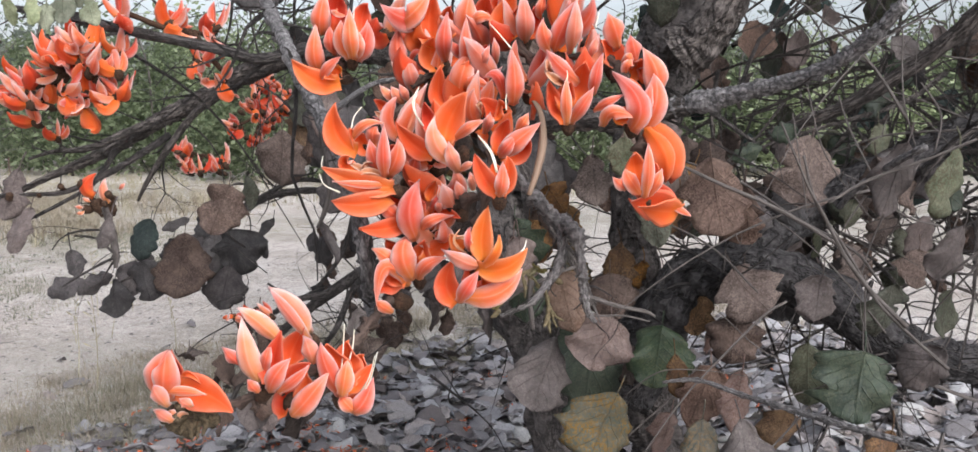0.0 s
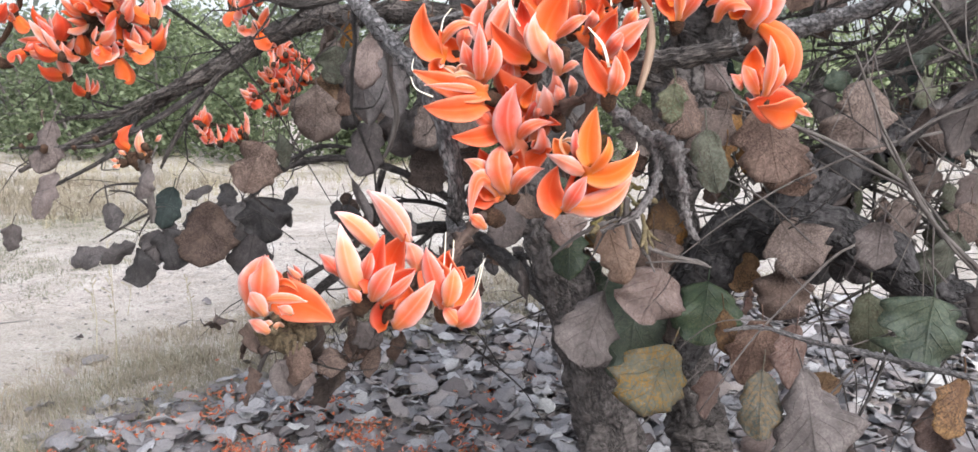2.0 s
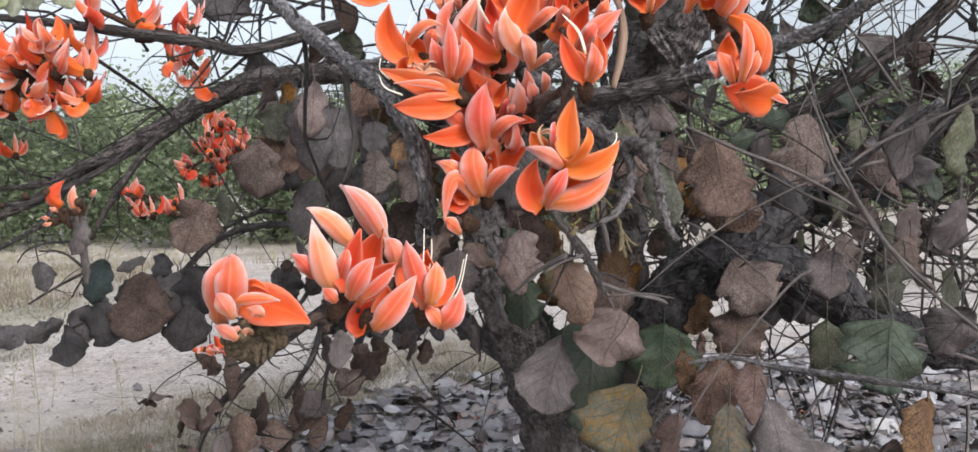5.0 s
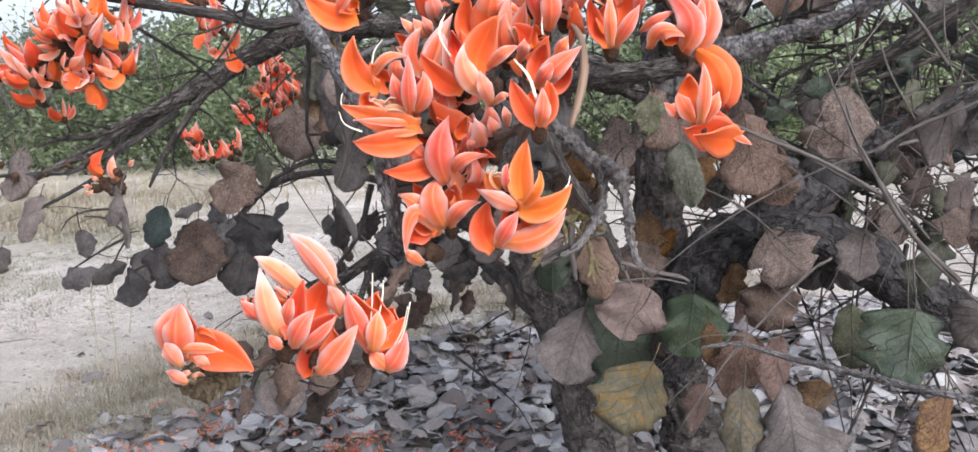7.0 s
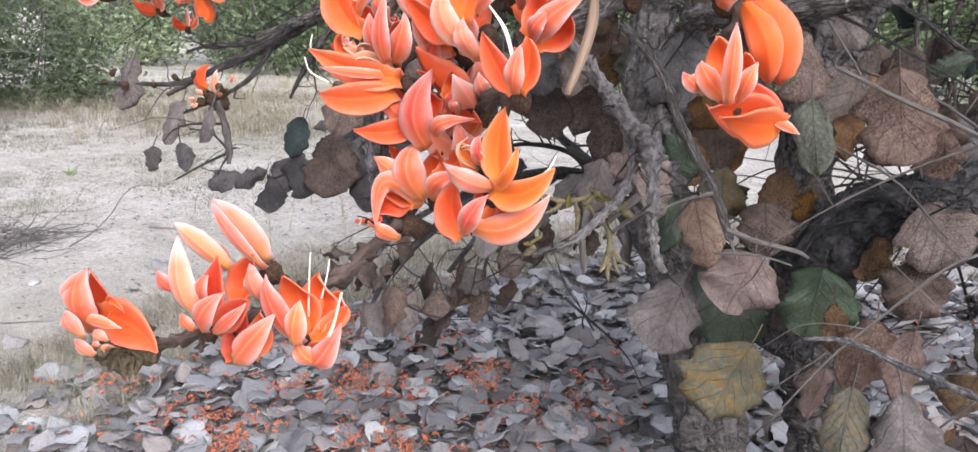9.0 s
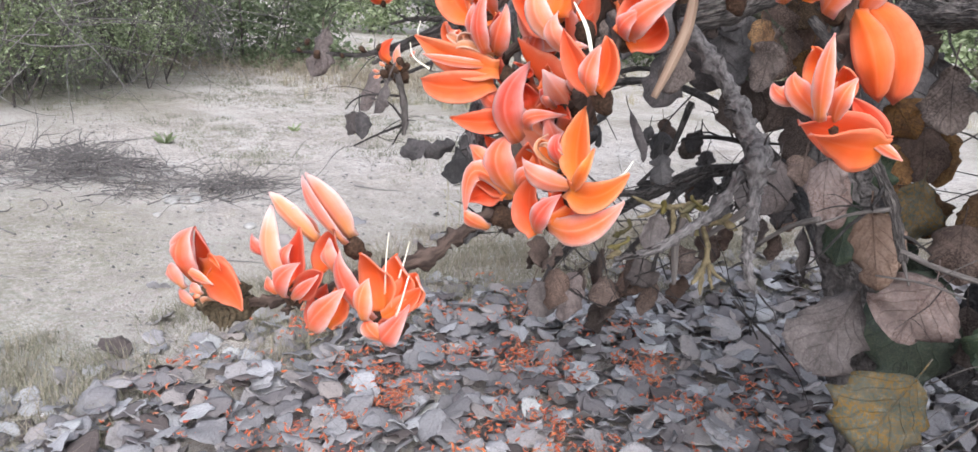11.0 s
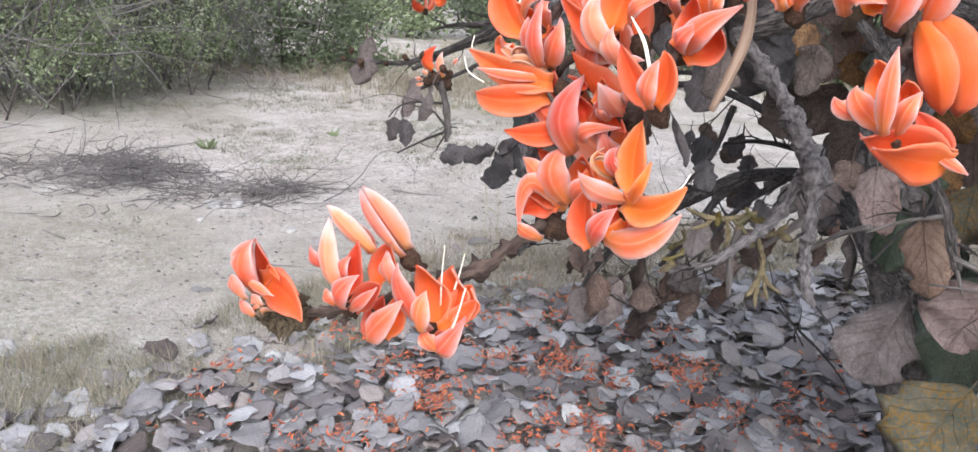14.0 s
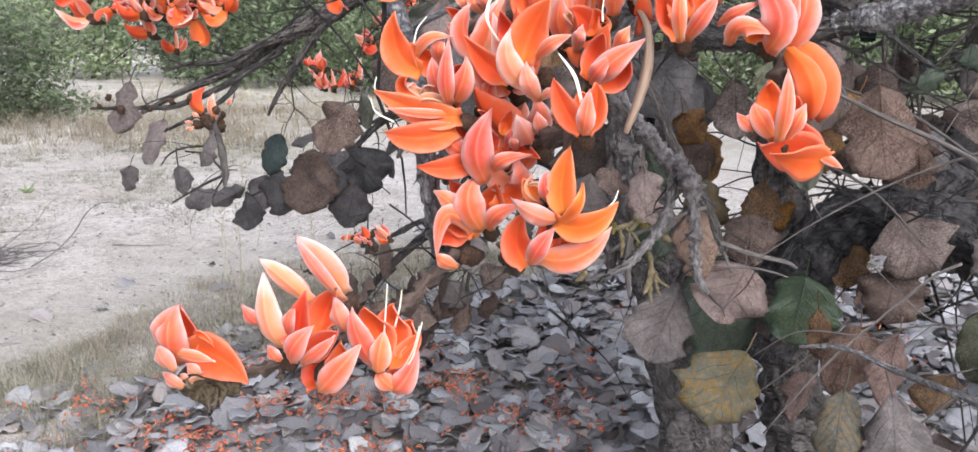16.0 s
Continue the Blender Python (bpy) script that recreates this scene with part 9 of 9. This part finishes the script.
# ---- dry grass along the litter's edge ----
def blades(name, mat, count, seed, where, height, label, wide=1.0):
    rng = random.Random(seed)
    bag = many(name, mat)
    while count:
        x, y = where(rng)
        if x is None:
            continue
        count -= 1
        cx, cy = x, y
        for _ in range(rng.randint(7, 14)):
            x, y = cx + rng.gauss(0, 0.03), cy + rng.gauss(0, 0.03)
            h, a = height * rng.uniform(0.4, 1.3), rng.uniform(0, 6.283)
            lean = rng.uniform(0.2, 1.7) * h
            p = Vector((x, y, ground_height(x, y) - 0.003))
            side = Vector((-math.sin(a), math.cos(a), 0)) * rng.uniform(0.0005, 0.0013) * wide
            d = Vector((math.cos(a), math.sin(a), 0))
            V = []
            for s in (0.0, 0.4, 0.75, 1.0):
                q = p + d * lean * s * s + Vector((0, 0, h * (s - 0.25 * s * s)))
                V += [q - side * (1 - 0.8 * s), q + side * (1 - 0.8 * s)]
            put(bag, [tuple(v) for v in V], [(0, 1, 3, 2), (2, 3, 5, 4), (4, 5, 7, 6)], [(0.5, 0.5)] * 8)
    return finish(bag, label, "grass")


def along_edge(rng):
    x, y = rng.uniform(-2.6, 0.4), rng.uniform(0.6, 4.4)
    g = edge_gap(x, y)
    ok = -0.38 < g < 0.42 and noise.noise(Vector((x * 2.4, y * 2.4, 9.0))) > rng.uniform(-0.45, 0.4)
    return (x, y) if ok else (None, None)


def on_earth(rng):
    x, y = rng.uniform(-8, 3), rng.uniform(2.5, 14)
    ok = edge_gap(x, y) < -0.2 and noise.noise(Vector((x * 0.9, y * 0.9, 4.0))) > rng.uniform(0.05, 0.5)
    return (x, y) if ok else (None, None)


def far_grass(rng):
    x, y = rng.uniform(-9, 6), rng.uniform(6.0, 15)
    ok = y > (8.5 if x > -3.5 else 6.2) + 0.25 * abs(x + 3) + 1.2 * noise.noise(Vector((x * 0.7, y * 0.2, 2.0)))
    return (x, y) if ok else (None, None)


blades("edge_straw", STRAW_DULL, 420, 57, along_edge, 0.11, "taller straw tufts among the fallen leaves", 1.2)
blades("dry_grass", GRASS, 1500, 51, along_edge, 0.06, "short dry grass between fallen leaves and bare earth", 1.5)
def behind_litter(rng):
    x, y = rng.uniform(-1.9, 1.6), rng.uniform(2.6, 5.2)
    ok = -0.75 < edge_gap(x, y) < 0.2 and noise.noise(Vector((x * 1.9, y * 1.9, 7.0))) > rng.uniform(-0.5, 0.35)
    return (x, y) if ok else (None, None)


blades("matted_grass", STRAW_DULL, 1500, 54, behind_litter, 0.06, "matted straw-coloured grass behind the leaf litter", 1.5)
def before_bushes(rng):
    x, y = rng.uniform(-8.0, -2.4), rng.uniform(3.9, 7.5)
    ok = y > 4.3 - 0.12 * (x + 6.0) and noise.noise(Vector((x * 1.2, y * 1.2, 3.0))) > rng.uniform(-0.3, 0.5)
    return (x, y) if ok else (None, None)


def foot_of_bushes(rng):
    x, y = rng.uniform(-9.0, -3.2), rng.uniform(6.6, 10.5)
    ok = y > 7.0 + 0.6 * noise.noise(Vector((x * 0.8, 0.0, 6.0))) and noise.noise(Vector((x * 0.9, y * 0.9, 8.0))) > rng.uniform(-0.6, 0.3)
    return (x, y) if ok else (None, None)


blades("straw_band", STRAW_DULL, 1100, 56, foot_of_bushes, 0.2, "brown straw grass at the foot of the bushes", 3.0)
blades("low_grass", GRASS_LOW, 2200, 55, before_bushes, 0.035, "low grey-green grass on the earth before the bushes", 2.2)
blades("sparse_grass", STRAW, 420, 52, on_earth, 0.05, "sparse dry grass on the bare earth")
blades("far_grass", STRAW, 1100, 53, far_grass, 0.2, "band of tall straw-coloured grass before the bushes", 2.5)


# ---- dry weed stalks standing on the earth ----
def weed(x, y, height, seed):
    rng = random.Random(seed)
    w = tagged(new("dry_weed"), "thin dry weed stalk with withered seed heads", "weed", "dry weeds")
    base = Vector((x, y, ground_height(x, y) - 0.01))
    top = base + Vector((rng.uniform(-0.04, 0.04), rng.uniform(-0.04, 0.04), height))
    tube("stem", [(*base, 0.0022), (*((base + top) / 2 + Vector((0.01, 0, 0))), 0.0018), (*top, 0.001)], STRAW, w, 5, 4, 0.0)
    for i in range(7):
        s = 0.45 + 0.55 * i / 7
        p = base.lerp(top, s)
        q = p + Vector((rng.uniform(-1, 1), rng.uniform(-1, 1), 0.7)) * 0.03
        tube("seed_head", [(*p, 0.001), (*((p + q) / 2), 0.0016), (*q, 0.003), (*(q + (q - p) * 0.35), 0.001)], STRAW, w, 5, 2, 0.2)


for i, (x, y, h) in enumerate(((-1.6, 3.3, 0.42), (-1.75, 3.45, 0.36), (-1.9, 4.1, 0.3), (-1.5, 3.9, 0.26), (-2.0, 4.6, 0.45), (-2.15, 4.5, 0.38))):
    weed(x, y, h, 300 + i)


def green_weed(x, y, size, seed):
    rng = random.Random(seed)
    w = tagged(new("green_weed"), "small fresh green weed on the bare earth", "weed")
    for i in range(9):
        a = i * 2.4
        b = Vector((x, y, ground_height(x, y)))
        t = b + Vector((math.cos(a), math.sin(a), rng.uniform(0.3, 1.2))) * size
        P = leaf_grid((t - b).length, size * 0.28, rng, 6, 5, 0.2, -0.1)
        yv = (t - b).normalized()
        xv, n = frame_of(yv, rng.uniform(-60, 60))
        V, F, UV, _ = slab(P @ np.array([list(xv), list(yv), list(n)]) + np.array(list(b)), 0.0006)
        add_mesh("leaf", V.tolist(), F.tolist(), [FOLIAGE], UV, None, w)


green_weed(-4.07, 5.13, 0.055, 1)
green_weed(-4.3, 4.1, 0.08, 2)


# ---- grit, chips of leaf and bark lying on the earth ----
def debris():
    rng = random.Random(66)
    bag = many("ground_debris", DEAD)
    for _ in range(9000):
        x, y = rng.uniform(-5.5, 0.8), rng.uniform(1.0, 6.5)
        if edge_gap(x, y) > 0:
            continue
        s, a = 0.003 + 0.014 * rng.random() ** 2, rng.uniform(0, 6.283)
        V = []
        for k in range(5):
            b = a + k * 1.257 + rng.uniform(-0.3, 0.3)
            r = s * rng.uniform(0.4, 1.2)
            V.append((x + r * math.cos(b), y + 0.6 * r * math.sin(b), ground_height(x, y) + 0.001))
        V.append((x, y, ground_height(x, y) + s * rng.uniform(0.25, 0.7)))
        put(bag, V, [(k, (k + 1) % 5, 5) for k in range(5)], [(rng.random(), rng.random())] * 6)
    finish(bag, "small chips of bark, leaf and grit on the earth", "debris")


debris()


# ---- heap of cut dead branches on the earth ----
def brush_pile():
    rng = random.Random(71)
    pile = tagged(new("brush_pile"), "low heap of grey dead branches and twigs on the earth", "brush pile")
    bag = many("twig_tangle", BRUSH, pile)
    for i in range(820):
        x, y = rng.gauss(-4.0, 0.34), rng.gauss(3.25, 0.2)
        if i % 6 == 0:
            x, y = rng.gauss(-3.05, 0.12), rng.gauss(3.42, 0.11)
        elif i % 3 == 0:
            x, y = rng.gauss(-4.15, 0.6), rng.gauss(3.1, 0.24)
        mound = 0.10 * math.exp(-((x + 3.98) / 0.5) ** 2 - ((y - 3.3) / 0.28) ** 2) + 0.08 * math.exp(-((x + 3.05) / 0.16) ** 2 - ((y - 3.42) / 0.14) ** 2)
        z = ground_height(x, y) + rng.uniform(0.004, 0.02) + mound * rng.uniform(0.1, 1.0)
        a = rng.gauss(0.35, 0.6) if i % 3 else rng.uniform(0, 6.283)
        d = Vector((math.cos(a) * rng.choice((-1, 1)), math.sin(a), rng.uniform(-0.1, 0.1)))
        ln = rng.uniform(0.1, 0.36) if i > 40 else rng.uniform(0.4, 0.8)
        pts = twig_path((x, y, z), d, ln, rng.uniform(0.0014, 0.0042), rng, 0.5, 5, -0.03)
        pts = [(p[0], p[1], max(p[2], ground_height(p[0], p[1]) + 0.003), p[3]) for p in pts]
        if i < 40:
            pts = [(p[0], p[1], p[2], p[3] * 1.6) for p in pts]
            tube("dead_branch", pts, BRUSH, pile, 6, 4, 0.15)
        else:
            put(bag, *tube_data(pts, 4, 2, 0.0))
    finish(bag)


brush_pile()


def stick(x, y, length, ang, seed):
    rng = random.Random(seed)
    z = ground_height(x, y) + 0.006
    pts = twig_path((x, y, z), (math.cos(ang), math.sin(ang), 0), length, 0.005, rng, 0.2, 4, 0.0)
    tagged(tube("stick", [(p[0], p[1], ground_height(p[0], p[1]) + 0.006, p[3]) for p in pts], DEAD, None, 6, 4, 0.15), "short dead stick lying on the earth", "stick", "sticks")


for i, (x, y, ln, a) in enumerate(((-2.35, 2.55, 0.25, 0.3), (-2.9, 1.9, 0.2, 0.6), (-3.2, 2.3, 0.22, 2.9), (-2.6, 3.9, 0.3, 0.2))):
    stick(x, y, ln, a, 400 + i)


def stone(x, y, size, seed):
    rng = random.Random(seed)
    bm = bmesh.new()
    bmesh.ops.create_icosphere(bm, subdivisions=2, radius=size)
    for v in bm.verts:
        v.co *= 1 + 0.35 * noise.noise(v.co / size * 0.9 + Vector((seed, 0, 0)))
        v.co.z *= 0.55
    me = bpy.data.meshes.new("stone")
    bm.to_mesh(me)
    bm.free()
    me.materials.append(STONE)
    ob = new("stone", me)
    ob.matrix_basis = pose(x, y, ground_height(x, y) + size * 0.3, 0, 0, rng.uniform(0, 360))
    tagged(ob, "small pale stone on the bare earth", "stone", "pale stones")


STONE = plain_mat("pale_stone", (0.26, 0.24, 0.22), (0.42, 0.4, 0.38), 30, 0.9, 0.4, 0.004)
srng = random.Random(81)
for i in range(14):
    stone(srng.gauss(-2.95, 0.14), srng.gauss(3.05, 0.10), srng.uniform(0.012, 0.035), 500 + i)


# ---- bushes and far trees ----
def bush(x, y, rx, ry, h, seed, leaves, leaf_size, mat, stems=9, low=0.25, label="dusty green thorny bush with tangled grey stems", name="bush", twigs=120, spread=0.6):
    rng = random.Random(seed)
    b = tagged(new(name), label, "bush" if name == "bush" else "tree", "bushes" if name == "bush" else "far trees")
    b.location = (x, y, 0)
    ends = []
    for i in range(stems):
        a = rng.uniform(0, 6.283)
        s = Vector((math.cos(a) * rx * spread * rng.random() ** 0.5, math.sin(a) * ry * spread * rng.random() ** 0.5, -0.05))
        e = Vector((math.cos(a) * rx * rng.uniform(0.3, 0.85), math.sin(a) * ry * rng.uniform(0.3, 0.85), h * rng.uniform(0.45, 0.9)))
        m = s.lerp(e, 0.5) + Vector((rng.uniform(-0.45, 0.45) * rx, rng.uniform(-0.45, 0.45) * ry, 0.12 * h))
        r = (0.007 if stems < 20 else 0.0032) * h * rng.uniform(0.6, 1.5)
        tube("stem", [(*s, r), (*m, r * 0.7), (*e, r * 0.25)], TWIG, b, 6, 4, 0.2)
        ends += [m, e, s.lerp(e, 0.75)]
    bag = many("twig_tangle", BRUSH, b)
    for _ in range(twigs):
        p = rng.choice(ends) + Vector((rng.gauss(0, 0.2) * rx, rng.gauss(0, 0.2) * ry, rng.gauss(0, 0.16) * h))
        p.z = max(p.z, 0.05)
        pts = twig_path(p, (rng.uniform(-1, 1), rng.uniform(-1, 1), rng.uniform(-1.0, 0.5)), rng.uniform(0.25, 0.7) * min(h, 2.2), 0.0032 * min(h, 2.5) / 1.5, rng, 0.45, 4)
        put(bag, *tube_data([(q[0], q[1], max(q[2], 0.01), q[3]) for q in pts], 4, 3, 0.0))
    finish(bag)
    centres = []
    for _ in range(170):
        a, e = rng.uniform(0, 6.283), rng.uniform(-0.12, 1.0)
        k = rng.uniform(0.55, 1.0) * (0.85 + 0.25 * noise.noise(Vector((math.cos(a) * 1.5 + seed, math.sin(a) * 1.5, e * 2))))
        flat = math.sqrt(max(0.0, 1 - max(e, 0.0) ** 2)) ** 0.8
        centres.append((Vector((math.cos(a) * rx * k * flat, math.sin(a) * ry * k * flat, h * (low + (1 - low) * max(0.02, e) * k))), rng.uniform(0.05, 0.15)))
    V, F, k = [], [], 0
    for _ in range(leaves):
        c, sp = rng.choice(centres)
        p = c + Vector((rng.gauss(0, sp * rx), rng.gauss(0, sp * ry), rng.gauss(0, sp * h * 0.6)))
        if p.z < 0.03:
            continue
        d = Vector((rng.uniform(-1, 1), rng.uniform(-1, 1), rng.uniform(-0.7, 0.7))).normalized()
        s = d.orthogonal().normalized()
        s = Matrix.Rotation(rng.uniform(0, 6.283), 3, d) @ s
        n = d.cross(s)
        ln, w = leaf_size * rng.uniform(0.6, 1.4), leaf_size * rng.uniform(0.18, 0.3)
        V += [p, p + d * ln * 0.5 + s * w + n * w * 0.4, p + d * ln, p + d * ln * 0.5 - s * w + n * w * 0.4]
        F += [(k, k + 1, k + 2), (k, k + 2, k + 3)]
        k += 4
    tagged(add_mesh("crown", [tuple(v) for v in V], F, [mat], None, None, b), kind="stuff")
    return b


bush(-7.0, 4.2, 1.6, 1.2, 2.5, 1, 34000, 0.034, FOLIAGE, 40, 0.16, twigs=1000)
bush(-7.4, 5.9, 1.7, 1.3, 2.7, 2, 34000, 0.034, FOLIAGE, 40, 0.16, twigs=1000)
bush(-8.8, 3.0, 1.9, 1.6, 2.8, 3, 20000, 0.06, FOLIAGE, 14, 0.0, twigs=260)
bush(-7.6, 8.6, 1.4, 1.2, 1.9, 4, 11000, 0.075, FOLIAGE_FRESH, 10, 0.0, "fresh green leafy bush")
bush(-9.6, 7.6, 1.8, 1.8, 3.0, 5, 10000, 0.09, FOLIAGE, 10, 0.0)
brng = random.Random(91)
for i in range(15):
    x = -11.0 + 1.9 * i + brng.uniform(-0.5, 0.5)
    y = 13.5 + 0.25 * abs(x) + brng.uniform(-1.0, 1.5)
    bush(x, y, brng.uniform(1.4, 2.0), 1.4, brng.uniform(1.5, 2.2) + (1.4 if x < -3 else 1.4 if x > 1 else 0.5), 600 + i, 6500, 0.12, FOLIAGE_FRESH if i % 3 else FOLIAGE, 7, 0.08, "green leafy bush at the edge of the clearing", twigs=60)
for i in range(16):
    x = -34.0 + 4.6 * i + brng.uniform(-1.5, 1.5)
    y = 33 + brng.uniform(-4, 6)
    bush(x, y, brng.uniform(2.4, 3.4), 2.4, brng.uniform(4.0, 5.6), 700 + i, 5000, 0.34, FOLIAGE_HAZED, 5, 0.1, "far-off tree, its foliage paled to stand for haze", "far_tree", 20)


def clearing_tree(x, y, height, seed):
    """A slender tree standing among the bushes."""
    rng = random.Random(seed)
    t = tagged(new("far_tree"), "slender reddish-brown tree standing among the bushes", "tree", "far trees")
    base = Vector((x, y, -0.05))
    top = base + Vector((0.25, 0.1, height))
    tube("trunk", [(*base, 0.17), (*base.lerp(top, 0.15), 0.125), (*base.lerp(top, 0.5), 0.11), (*top, 0.05)], BARK, t, 20, 14, 0.25, 0.0, "", 0.2)
    bag = many("crown", FOLIAGE, t)
    for i in range(7):
        s = base.lerp(top, 0.45 + 0.08 * i)
        a = 0.9 * i + rng.uniform(-0.3, 0.3)
        e = s + Vector((math.cos(a), math.sin(a), 0.55)) * rng.uniform(1.0, 1.7)
        tube("limb", [(*s, 0.05), (*(s.lerp(e, 0.5) + Vector((0, 0, 0.12))), 0.03), (*e, 0.01)], BARK, t, 8, 4, 0.2)
        for _ in range(420):
            p = s.lerp(e, rng.uniform(0.35, 1.1)) + Vector((rng.gauss(0, 0.24), rng.gauss(0, 0.24), rng.gauss(0, 0.2)))
            d = Vector((rng.uniform(-1, 1), rng.uniform(-1, 1), rng.uniform(-0.8, 0.3))).normalized() * rng.uniform(0.05, 0.1)
            w = d.orthogonal().normalized() * d.length * 0.25
            put(bag, [tuple(p), tuple(p + d * 0.5 + w), tuple(p + d), tuple(p + d * 0.5 - w)], [(0, 1, 2), (0, 2, 3)], [(0.5, 0.5)] * 4)
    finish(bag)


clearing_tree(-8.6, 8.1, 4.2, 77)
